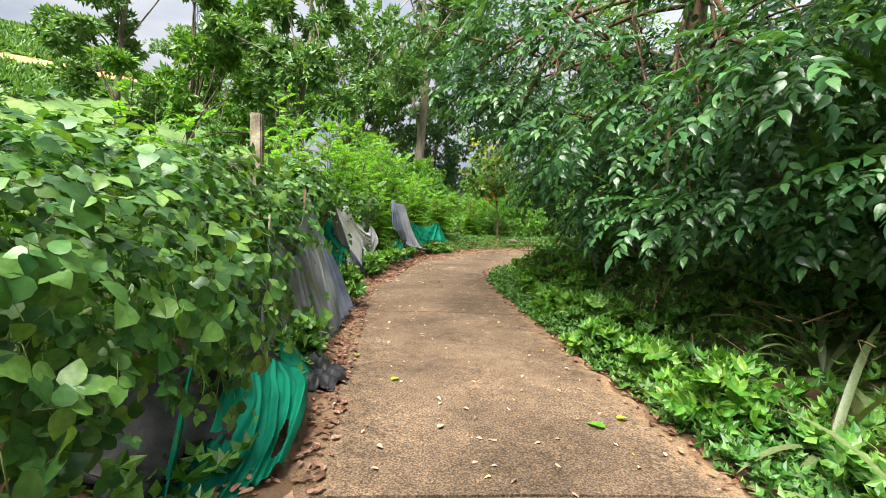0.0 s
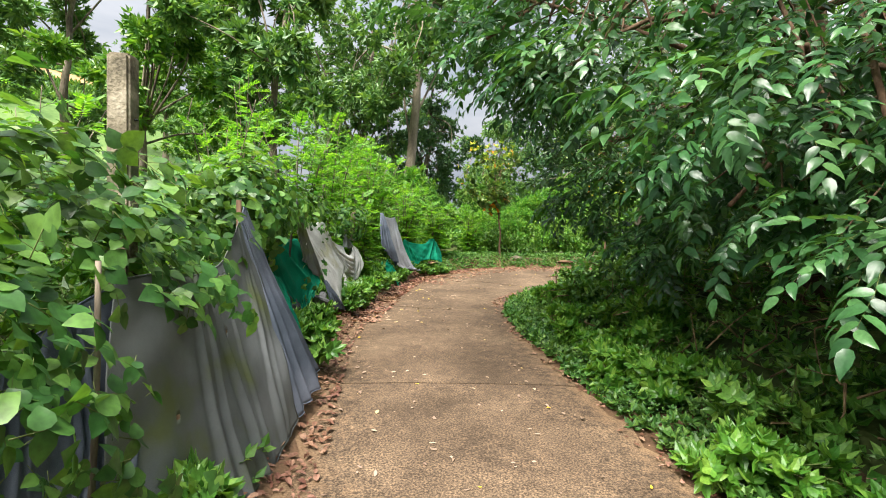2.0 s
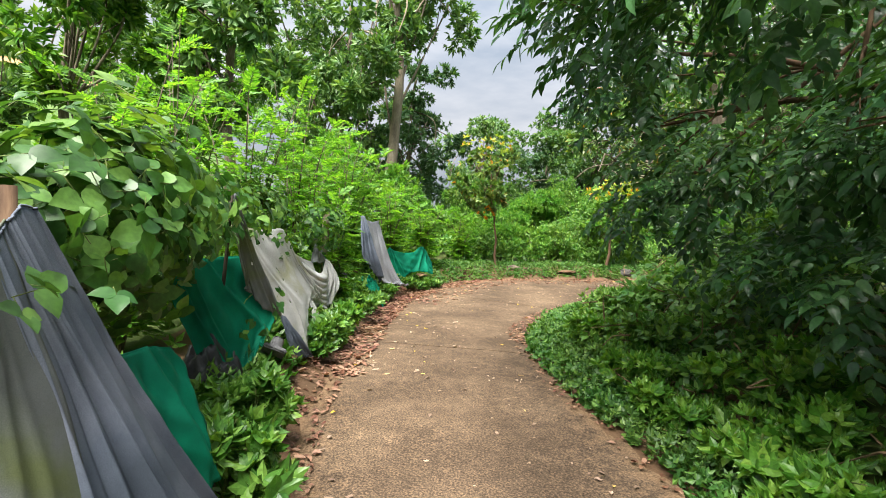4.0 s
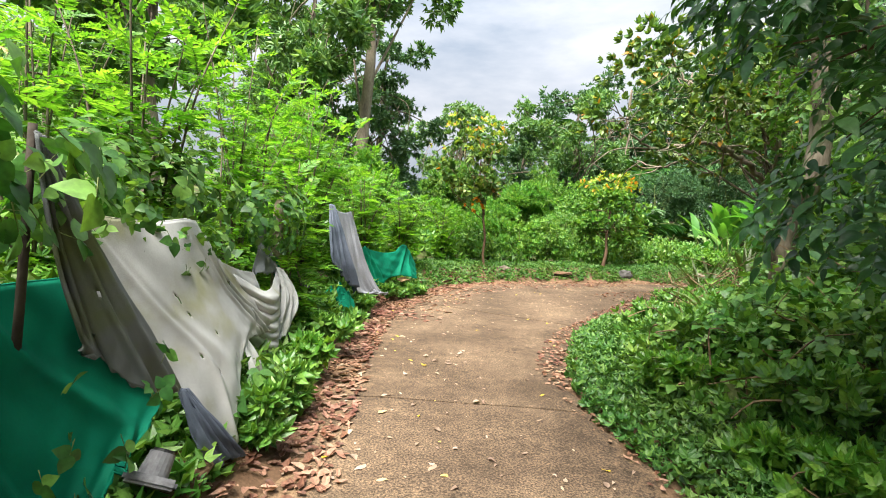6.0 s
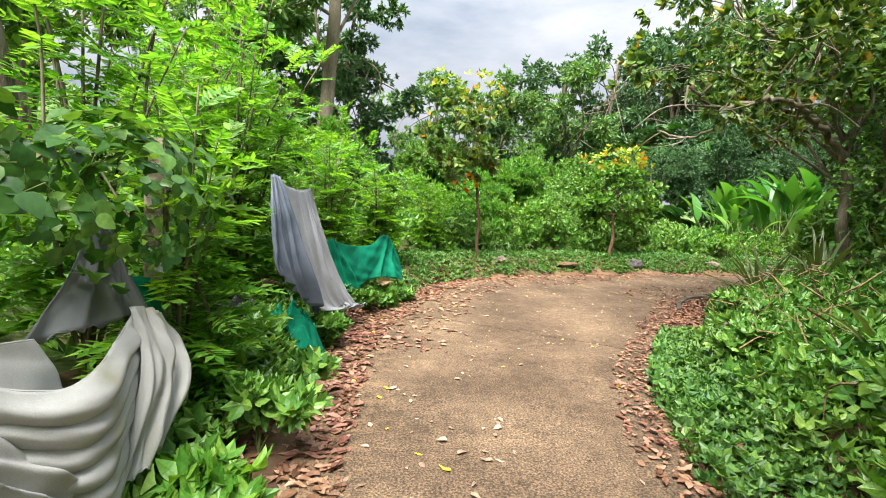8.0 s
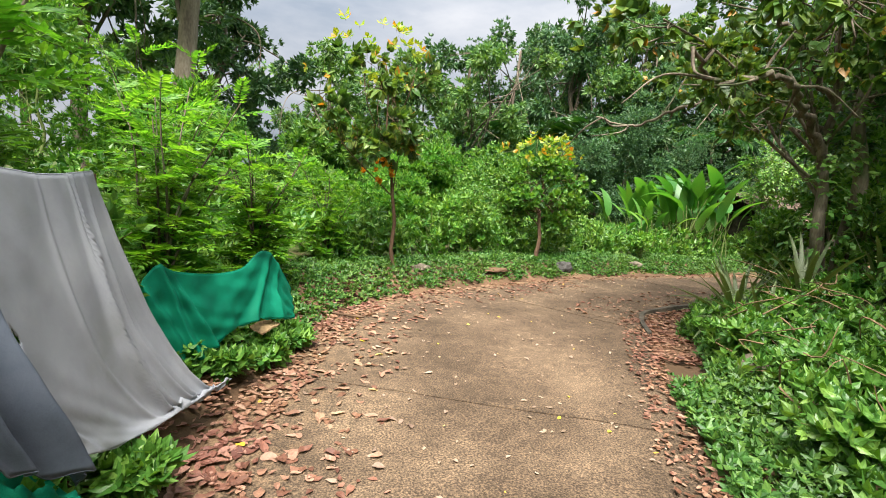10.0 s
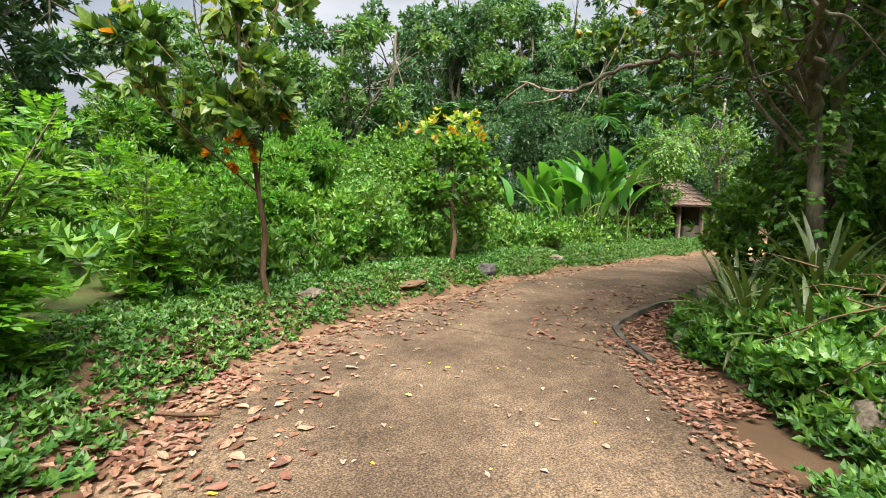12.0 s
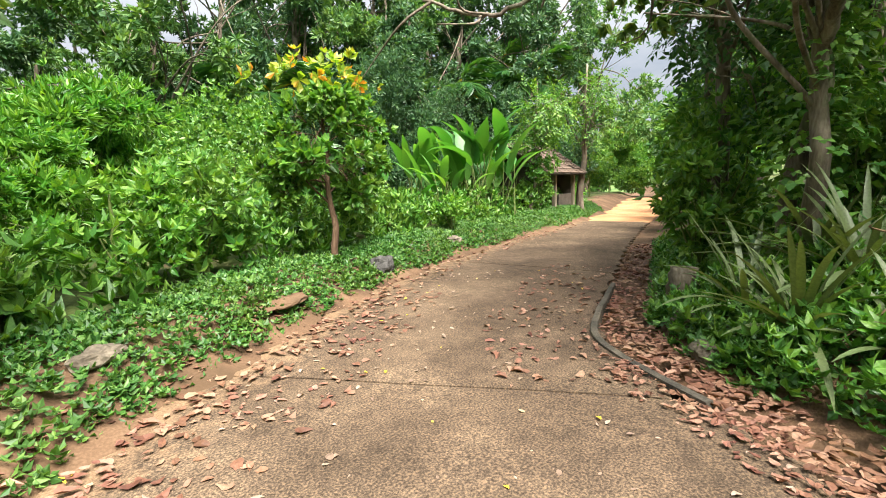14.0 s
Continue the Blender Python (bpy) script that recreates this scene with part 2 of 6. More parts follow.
def cloth_material(name, a, b, stain, sheer=0.12, weave=420):
    """Woven shade netting: fine weave, dust and algae stains, a little light through it."""
    mat, n, l, bsdf, out = nodes_of(name)
    co = n.new("ShaderNodeTexCoord")
    big, fine = n.new("ShaderNodeTexNoise"), n.new("ShaderNodeTexNoise")
    big.inputs["Scale"].default_value, big.inputs["Detail"].default_value = 2.2, 6
    fine.inputs["Scale"].default_value, fine.inputs["Detail"].default_value = weave, 2
    l.new(co.outputs["Object"], big.inputs["Vector"])
    l.new(co.outputs["Object"], fine.inputs["Vector"])
    r = ramp_of(n, [(0.34, stain), (0.47, a), (0.7, b)])
    l.new(big.outputs["Fac"], r.inputs[0])
    g = ramp_of(n, [(0.3, (0.75, 0.75, 0.75)), (0.7, (1.2, 1.2, 1.2))])
    l.new(fine.outputs["Fac"], g.inputs[0])
    mul = n.new("ShaderNodeMixRGB")
    mul.blend_type = "MULTIPLY"
    mul.inputs[0].default_value = 1
    l.new(r.outputs[0], mul.inputs[1])
    l.new(g.outputs[0], mul.inputs[2])
    l.new(mul.outputs[0], bsdf.inputs["Base Color"])
    bsdf.inputs["Roughness"].default_value = 0.75
    bsdf.inputs["Specular IOR Level"].default_value = 0.2
    tr = n.new("ShaderNodeBsdfTranslucent")
    l.new(mul.outputs[0], tr.inputs[0])
    mix = n.new("ShaderNodeMixShader")
    mix.inputs[0].default_value = sheer
    l.new(bsdf.outputs[0], mix.inputs[1])
    l.new(tr.outputs[0], mix.inputs[2])
    l.new(mix.outputs[0], out.inputs[0])
    bp = n.new("ShaderNodeBump")
    bp.inputs["Strength"].default_value, bp.inputs["Distance"].default_value = 0.25, 0.01
    wr = n.new("ShaderNodeTexNoise")
    wr.inputs["Scale"].default_value, wr.inputs["Detail"].default_value = 14, 3
    l.new(co.outputs["Object"], wr.inputs["Vector"])
    l.new(wr.outputs["Fac"], bp.inputs["Height"])
    l.new(bp.outputs[0], bsdf.inputs["Normal"])
    return mat


M_CONCRETE = concrete_material()
M_GROUND = rough_material("red_brown_earth", [(0.3, (0.07, 0.04, 0.023)), (0.5, (0.13, 0.075, 0.042)), (0.7, (0.2, 0.125, 0.075))], 1.6, 60, bump=0.6, spots=((0.07, 0.042, 0.022), 0.42, 0.8))
M_DIRT = rough_material("orange_dirt", [(0.3, (0.36, 0.17, 0.075)), (0.6, (0.52, 0.27, 0.13)), (0.75, (0.6, 0.36, 0.2))], 1.2, 50, bump=0.4)
M_HILL = rough_material("tea_hillside", [(0.3, (0.05, 0.1, 0.025)), (0.55, (0.1, 0.17, 0.045)), (0.75, (0.16, 0.22, 0.07))], 0.35, 3, bump=0.3)
M_UNDER = rough_material("weedy_undergrowth", [(0.3, (0.028, 0.042, 0.013)), (0.5, (0.06, 0.085, 0.022)), (0.7, (0.115, 0.14, 0.042))], 1.1, 22, bump=0.8, spots=((0.09, 0.055, 0.03), 0.36, 0.6))
M_BARK = rough_material("grey_bark", [(0.3, (0.06, 0.045, 0.033)), (0.5, (0.15, 0.12, 0.09)), (0.7, (0.28, 0.235, 0.18))], 5, 45, stretch=(1, 1, 0.22), bump=0.8, spots=((0.09, 0.12, 0.05), 0.38, 2.5))
M_BROWNBARK = rough_material("brown_bark", [(0.3, (0.05, 0.028, 0.016)), (0.5, (0.1, 0.06, 0.036)), (0.7, (0.17, 0.11, 0.068))], 6, 50, stretch=(1, 1, 0.25), bump=0.7)
M_PALEBARK = rough_material("pale_bark", [(0.3, (0.11, 0.09, 0.065)), (0.5, (0.2, 0.165, 0.12)), (0.7, (0.31, 0.265, 0.2))], 3, 30, stretch=(1, 1, 0.3), bump=0.5)
M_STEM = rough_material("green_stem", [(0.3, (0.06, 0.09, 0.02)), (0.7, (0.14, 0.17, 0.05))], 9, 60, rough=0.7, bump=0.2)
M_POST = rough_material("weathered_concrete_post", [(0.3, (0.10, 0.085, 0.06)), (0.5, (0.25, 0.21, 0.15)), (0.7, (0.4, 0.35, 0.27))], 6, 55, bump=0.7, spots=((0.09, 0.10, 0.05), 0.42, 5))
M_ROCK = rough_material("grey_brown_rock", [(0.3, (0.07, 0.055, 0.04)), (0.5, (0.14, 0.115, 0.085)), (0.7, (0.23, 0.19, 0.14))], 5, 40, bump=0.8)
M_DARKROCK = rough_material("dark_rock", [(0.3, (0.035, 0.033, 0.03)), (0.6, (0.09, 0.085, 0.08)), (0.75, (0.16, 0.15, 0.14))], 6, 45, bump=0.8)
M_KERB = rough_material("damp_dark_concrete", [(0.3, (0.03, 0.027, 0.022)), (0.5, (0.075, 0.065, 0.05)), (0.7, (0.15, 0.125, 0.09))], 4, 60, bump=0.6)
M_LILACNET = cloth_material("lilac_grey_shade_net", (0.3, 0.31, 0.345), (0.4, 0.41, 0.45), (0.24, 0.25, 0.26))
M_GREYNET = cloth_material("grey_shade_net", (0.13, 0.14, 0.14), (0.2, 0.212, 0.222), (0.11, 0.13, 0.06))
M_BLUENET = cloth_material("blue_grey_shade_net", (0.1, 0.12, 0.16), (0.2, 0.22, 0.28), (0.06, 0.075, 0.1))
M_WHITENET = cloth_material("dusty_pale_grey_net", (0.4, 0.4, 0.39), (0.54, 0.54, 0.53), (0.3, 0.3, 0.2))
M_GREENNET = cloth_material("green_shade_net", (0.0, 0.17, 0.095), (0.005, 0.27, 0.16), (0.0, 0.11, 0.065), sheer=0.22)
M_BLACK = rough_material("black_plastic", [(0.3, (0.01, 0.01, 0.011)), (0.7, (0.035, 0.035, 0.037))], 8, 60, rough=0.45, bump=0.2)
M_TRAY = rough_material("dusty_grey_plastic", [(0.3, (0.08, 0.08, 0.085)), (0.7, (0.2, 0.2, 0.21))], 8, 60, rough=0.6, bump=0.2)
M_CARD = rough_material("sodden_cardboard", [(0.3, (0.14, 0.09, 0.045)), (0.7, (0.28, 0.19, 0.1))], 7, 60, bump=0.4)
M_TILE = rough_material("mossy_clay_tile", [(0.3, (0.05, 0.035, 0.026)), (0.5, (0.11, 0.075, 0.055)), (0.7, (0.19, 0.14, 0.11))], 5, 40, bump=0.5)
M_MUDWALL = rough_material("grey_mud_wall", [(0.3, (0.05, 0.04, 0.032)), (0.7, (0.12, 0.1, 0.08))], 2, 30, bump=0.5)
M_DARKWOOD = rough_material("dark_shed_boards", [(0.3, (0.02, 0.016, 0.012)), (0.7, (0.06, 0.048, 0.036))], 4, 40, bump=0.4)

L_VINE = leaf_material("vine_leaf", (0.026, 0.082, 0.014), (0.052, 0.138, 0.022), (0.135, 0.255, 0.04), rough=0.45, through_light=0.3)
L_DARK = leaf_material("glossy_dark_leaf", (0.017, 0.06, 0.016), (0.037, 0.11, 0.028), (0.085, 0.2, 0.05), rough=0.36, through_light=0.3)
L_FERNY = leaf_material("bright_pinnate_leaf", (0.062, 0.18, 0.014), (0.115, 0.285, 0.026), (0.215, 0.41, 0.05), rough=0.5, through_light=0.52)
L_HERB = leaf_material("bright_herb_leaf", (0.055, 0.17, 0.016), (0.1, 0.26, 0.026), (0.2, 0.36, 0.045), rough=0.42, through_light=0.4)
L_BANK = leaf_material("bank_herb_leaf", (0.042, 0.13, 0.016), (0.09, 0.22, 0.028), (0.19, 0.34, 0.05), rough=0.42, through_light=0.3)
L_CREEP = leaf_material("creeping_weed_leaf", (0.034, 0.1, 0.014), (0.064, 0.165, 0.024), (0.15, 0.275, 0.045), rough=0.5, through_light=0.35)
L_CASHEW = leaf_material("leathery_round_leaf", (0.04, 0.095, 0.018), (0.085, 0.17, 0.03), (0.2, 0.28, 0.05), rough=0.4, through_light=0.32, rare=(0.45, 0.2, 0.03), rare_from=0.997)
L_YELLOW = leaf_material("yellow_green_shoot", (0.13, 0.26, 0.02), (0.26, 0.36, 0.035), (0.42, 0.4, 0.04), rough=0.42, through_light=0.4, rare=(0.6, 0.25, 0.03), rare_from=0.9)
L_ORANGE = leaf_material("dying_orange_leaf", (0.5, 0.12, 0.01), (0.65, 0.25, 0.015), (0.7, 0.38, 0.03), rough=0.5, through_light=0.4)
L_MID = leaf_material("shrub_leaf", (0.042, 0.13, 0.014), (0.092, 0.22, 0.024), (0.19, 0.33, 0.045), rough=0.45, through_light=0.35)
L_FAR = leaf_material("distant_tree_leaf", (0.06, 0.145, 0.036), (0.105, 0.215, 0.05), (0.18, 0.3, 0.07), rough=0.5, through_light=0.3)
L_FARDARK = leaf_material("distant_dark_leaf", (0.034, 0.095, 0.034), (0.06, 0.14, 0.046), (0.105, 0.2, 0.06), rough=0.5, through_light=0.25)
L_PALM = leaf_material("palm_leaf", (0.022, 0.085, 0.016), (0.045, 0.135, 0.022), (0.095, 0.2, 0.03), rough=0.4, through_light=0.3, rare=(0.3, 0.26, 0.03), rare_from=0.98)
L_BANANA = leaf_material("broad_heliconia_leaf", (0.035, 0.13, 0.02), (0.065, 0.2, 0.03), (0.13, 0.29, 0.045), rough=0.45, through_light=0.4)
L_STRAP = leaf_material("dusty_strap_leaf", (0.075, 0.105, 0.03), (0.13, 0.17, 0.055), (0.22, 0.23, 0.09), rough=0.5, through_light=0.2, rare=(0.34, 0.27, 0.09), rare_from=0.9)
L_DEAD = leaf_material("fallen_brown_leaf", (0.095, 0.036, 0.016), (0.2, 0.088, 0.042), (0.33, 0.185, 0.1), rough=0.7, through_light=0.08)
L_PALEDEAD = leaf_material("bleached_fallen_leaf", (0.17, 0.105, 0.06), (0.29, 0.195, 0.115), (0.42, 0.31, 0.19), rough=0.7, through_light=0.1, rare=(0.6, 0.42, 0.03), rare_from=0.93)
L_FLOWER = leaf_material("mauve_flower", (0.45, 0.2, 0.5), (0.6, 0.35, 0.65), (0.7, 0.5, 0.75), rough=0.6, through_light=0.3)
L_TWIGDRY = rough_material("dry_twig", [(0.3, (0.09, 0.055, 0.03)), (0.7, (0.24, 0.16, 0.09))], 12, 60, bump=0.3)


# ---- leaf templates, one unit long ----
def blade(width, droop=0.12, cup=0.08, wide_at=0.4, rows=2):
    """A folded leaf blade along +x with its tip hanging."""
    if rows == 2:
        v = [(0, 0, 0), (wide_at, width / 2, cup), (wide_at, 0, 0), (wide_at, -width / 2, cup), (1, 0, -droop)]
        f = [(0, 2, 1), (0, 3, 2), (1, 2, 4), (2, 3, 4)]
    else:
        side = ((0.05, 0.28, 0.5), (0.24, 0.49, 0.95), (0.52, 0.46, 0.9), (0.8, 0.22, 0.4))
        v = [(0, 0, 0)] + [(x, width * y, cup * k - droop * x**3) for x, y, k in side] + [(1, 0, -droop)] + [(x, -width * y, cup * k - droop * x**3) for x, y, k in side[::-1]] + [(0.42, 0, 0)]
        f = [(10, i, (i + 1) % 10) for i in range(10)]
        f = [(a, c, b) for a, b, c in f]
    return np.array(v, float), np.array([(a, b, c) for a, b, c in f])


def turn(v, yaw, pitch, roll=0.0):
    """Corners turned: roll about x, then pitch (up) about y, then yaw about z."""
    m = Euler((roll, -pitch, yaw)).to_matrix()
    return np.asarray(v) @ np.array(m).T


def spray(count, leaf, ratio, spread_deg=55, hang=0.25, stem=0.006, stem_mat=1, jitter=0.15):
    """A twig with leaves on alternate sides and one at its tip."""
    s = Soup()
    x = np.linspace(0, 1, 4)
    line = np.stack([x, 0.03 * np.sin(5 * x), -hang * x**2], -1)
    s.add(*tube(line, np.linspace(stem, stem * 0.3, 4), 3), stem_mat)
    for i in range(count):
        p = 0.12 + 0.86 * i / max(count - 1, 1)
        at = np.array([p, 0.03 * math.sin(5 * p), -hang * p * p])
        yaw = radians(spread_deg) * (1 if i % 2 else -1) * (1 - 0.25 * p) + rng.normal(0, jitter)
        if i == count - 1:
            yaw = rng.normal(0, jitter)
        v, f = leaf
        s.add(turn(v * ratio * rng.uniform(0.8, 1.15), yaw, rng.normal(-0.25, 0.2), rng.normal(0, 0.3)) + at, f, 0)
    return s.arrays()


def whorl(count, leaf, low=20, high=65, stem=0.012, stem_mat=1, stem_len=0.5, bare=False):
    """Leaves that stand round the end of a twig."""
    s = Soup()
    if not bare:
        s.add(*tube([(-stem_len, 0, 0), (0.1, 0, 0)], [stem, stem * 0.6], 3), stem_mat)
    for i in range(count):
        v, f = leaf
        a = 2.4 * i + rng.normal(0, 0.2)
        tilt = radians(rng.uniform(low, high))
        d = turn(v * rng.uniform(0.75, 1.1), 0, 0, 0)
        m = Matrix.Rotation(a, 3, "X") @ Matrix.Rotation(-tilt, 3, "Y")
        s.add(d @ np.array(m).T + [0.1 * rng.random(), 0, 0], f, 0)
    return s.arrays()


def trifoliate(leaf, stem_mat=1):
    """Three blades on a long stalk, as beans and their wild kin have."""
    s = Soup()
    s.add(*tube([(0, 0, 0), (0.55, 0, 0.03)], [0.014, 0.01], 3), stem_mat)
    v, f = leaf
    for yaw, size in ((0, 0.62), (1.35, 0.52), (-1.35, 0.52)):
        s.add(turn(v * size * rng.uniform(0.85, 1.1), yaw + rng.normal(0, 0.15), rng.normal(-0.15, 0.25), rng.normal(0, 0.3)) + [0.55 if yaw == 0 else 0.47, 0, 0.03], f, 0)
    return s.arrays()


def pinnate(pairs, width=0.42, ratio=0.27, hang=0.3, stem_mat=1):
    """A feather-shaped leaf with leaflets in pairs."""
    s = Soup()
    x = np.linspace(0, 1, 4)
    s.add(*tube(np.stack([x, 0 * x, 0.1 * x - hang * x**2], -1), np.linspace(0.008, 0.003, 4), 3), stem_mat)
    lv = np.array([(0, 0, 0), (0.45, width / 2, 0.03), (1, 0, -0.06), (0.45, -width / 2, 0.03)])
    lf = np.array([(0, 2, 1), (0, 3, 2)])
    for i in range(pairs):
        p = 0.2 + 0.78 * i / (pairs - 1)
        size = ratio * (0.75 + 0.6 * math.sin(math.pi * (0.2 + 0.7 * i / pairs)))
        for side in (1, -1):
            s.add(turn(lv * size, side * (1.2 - 0.3 * p) + rng.normal(0, 0.08), rng.normal(-0.05, 0.2), rng.normal(0, 0.25)) + [p, 0, 0.1 * p - hang * p * p], lf, 0)
    s.add(turn(lv * ratio, 0, -0.3) + [1, 0, 0.1 - hang], lf, 0)
    return s.arrays()


def simple_blade(width, droop=0.15, cup=0.1, wide_at=0.42):
    """A leaf of two triangles folded along its midrib."""
    return np.array([(0, 0, 0), (wide_at, width / 2, cup), (1, 0, -droop), (wide_at, -width / 2, cup)]), np.array([(0, 2, 1), (0, 3, 2)])


OVATE, ROUND, LANCE = blade(0.5), blade(0.84, 0.16, 0.06, rows=3), blade(0.3, 0.2)
OVATE_FINE = blade(0.56, 0.18, 0.07, rows=3)
OBOVATE = blade(0.55, 0.1, 0.08, 0.62, rows=2)
SMALL, SMALL_ROUND = simple_blade(0.46), simple_blade(0.62)
T_VINE = [trifoliate(ROUND) for _ in range(5)]
T_VINECHEAP = [trifoliate(blade(0.8, 0.16, 0.06)) for _ in range(4)]
T_DARKSPRAY = [spray(10, blade(0.47, 0.22, 0.05, rows=3), 0.31, 62, hang=h, jitter=0.1) for h in (0.15, 0.3, 0.45, 0.25)]
T_DARKCHEAP = [spray(9, OVATE, 0.32, 62, hang=h, jitter=0.2) for h in (0.15, 0.35, 0.25)]
T_CASHEW = [whorl(8, blade(0.6, 0.1, 0.06, rows=3)) for _ in range(4)]
T_YOUNG = [whorl(7, OBOVATE, 35, 80) for _ in range(3)]
T_HERB = [whorl(6, OVATE, 35, 85, bare=True) for _ in range(4)]
T_HERBFINE = [whorl(6, OVATE_FINE, 35, 85) for _ in range(4)]
T_HERBCHEAP = [whorl(6, SMALL, 35, 85, bare=True) for _ in range(4)]
T_LANCE = [whorl(8, simple_blade(0.3, 0.25), 35, 80, bare=True) for _ in range(4)]
T_PINNATE = [pinnate(10, width=0.4, ratio=0.22, hang=h) for h in (0.15, 0.3, 0.45)]
T_TUFT = [whorl(7, SMALL, 25, 95, bare=True) for _ in range(4)]
T_CREEP = [whorl(5, SMALL_ROUND, 55, 88, bare=True) for _ in range(4)]


# ---- plan of the lane: left and right edges, in pairs across it ----
EDGE_L = [(2.7, -4), (1.95, 1.0), (1.42, 3.6), (0.66, 6.34), (0.1, 8.4), (-0.2, 10), (-0.36, 11.8), (-0.42, 13.4), (-0.4, 15), (0, 16.5), (0.5, 18), (1.15, 19), (2.2, 19.9),
          (3.5, 20.6), (5.8, 21.65), (8.1, 22.3), (11.3, 22.9), (16, 23.6), (24, 25.4), (36, 29)]
EDGE_R = [(5.2, -3.4), (4.4, 1.6), (3.8, 4.15), (3.05, 6.9), (2.5, 8.9), (2.15, 10.3), (1.95, 11.7), (2.15, 13.0), (2.6, 14.1), (3.05, 14.85), (3.6, 15.75), (4.05, 16.4), (4.5, 17.0),
          (4.95, 17.7), (6.2, 18.65), (8.6, 19.35), (12, 20.3), (16.3, 21.3), (24.4, 23.1), (36.8, 26.5)]
PAIRS = np.concatenate([np.array(EDGE_L), np.array(EDGE_R)], 1)
LINE = smooth_line(PAIRS, 0.22)
LEFT, RIGHT = LINE[:, :2], LINE[:, 2:]


def beyond(line, x, y, sign):
    """How far places lie outside one edge of the lane (negative: on its inner side)."""
    x, y = np.asarray(x, float).ravel(), np.asarray(y, float).ravel()
    tan = np.gradient(line, axis=0)
    out = np.empty(len(x))
    for k in range(0, len(x), 4000):
        dx, dy = x[k:k + 4000, None] - line[None, :, 0], y[k:k + 4000, None] - line[None, :, 1]
        d2 = dx * dx + dy * dy
        i = d2.argmin(1)
        r = np.arange(len(i))
        side = tan[i, 0] * dy[r, i] - tan[i, 1] * dx[r, i]
        out[k:k + 4000] = np.sqrt(d2[r, i]) * np.sign(side) * sign
    return out


def ease(v):
    v = np.clip(v, 0, 1)
    return v * v * (3 - 2 * v)


def waves(x, y):
    return 0.5 * np.sin(1.7 * x + 0.6 * y) + 0.3 * np.sin(-1.1 * x + 2.3 * y + 1) + 0.2 * np.sin(3.9 * x + 3.1 * y + 2)


def ground_height(x, y):
    """The lie of the land: a sunk lane, a bank on its inner side, a valley and a hill on the outer side."""
    shape = np.shape(x)
    x, y = np.asarray(x, float).ravel(), np.asarray(y, float).ravel()
    dl, dr = beyond(LEFT, x, y, 1), beyond(RIGHT, x, y, -1)
    z = np.full(len(x), -0.05)
    left = 0.05 + (0.1 + 0.13 * ease((y - 7) / 5)) * ease(dl / 0.6) + 0.08 * ease((y - 16.5) / 2) * ease(dl / 1.2) - 2.6 * ease((dl - 3.0) / 26) - 4 * ease((dl - 20) / 60)
    right = -0.04 + 0.75 * ease((dr - 0.25) / 2.4) + 0.5 * ease((dr - 1.5) / 5) + 3.0 * ease((dr - 6) / 40)
    z = np.where(dl > 0, -0.05 + (left + 0.05) * ease(dl / 0.15), z)
    right = right - 0.12 * ease((x - 4.2) / 0.5) * (1 - ease((dr - 0.3) / 0.4)) * (1 - ease((x - 10) / 3))
    z = np.where(dr > 0, right - 0.01 * ease(dr / 0.1), z)
    off = ease(np.maximum(dl, dr) / 0.5)
    z = z + 0.05 * off * waves(x, y)
    z = z + 27 * np.maximum(np.exp(-(((x + 60) / 36) ** 2 + ((y - 52) / 40) ** 2)) - 0.03, 0)
    far = ease((np.hypot(x, y - 12) - 55) / 200)
    z = z + far * (10 + 9 * np.sin(x * 0.011 + 1) * np.cos(y * 0.013) + 6 * np.sin(x * 0.03 + y * 0.021))
    return z.reshape(shape)


def gz(x, y):
    return float(ground_height(np.array([x]), np.array([y]))[0])


def build_ground():
    u = np.sinh(7 * np.linspace(-1, 1, 230)) * 1500 / math.sinh(7)
    gx, gy = np.meshgrid(2.5 + u, 13 + u, indexing="ij")
    v = np.stack([gx, gy, ground_height(gx, gy)], -1).reshape(-1, 3)
    n = len(u)
    i, j = np.meshgrid(np.arange(n - 1), np.arange(n - 1), indexing="ij")
    f = np.stack([i * n + j, (i + 1) * n + j, (i + 1) * n + j + 1, i * n + j + 1], -1).reshape(-1, 4)
    c = v[f].mean(1)
    hill = (c[:, 0] < -22) | (np.hypot(c[:, 0], c[:, 1] - 12) > 70)
    wild = (beyond(LEFT, c[:, 0], c[:, 1], 1) > 1.5 + 0.4 * waves(c[:, 0], c[:, 1])) | (beyond(RIGHT, c[:, 0], c[:, 1], -1) > 1.3 + 0.4 * waves(c[:, 0], c[:, 1]))
    me = mesh_of("ground", v, f, [M_GROUND, M_HILL, M_UNDER], np.where(hill, 1, np.where(wild, 2, 0)), True)
    tagged(new("ground", me), "red-brown earth with green weeds beside the lane", "ground", kind="structure")


build_ground()


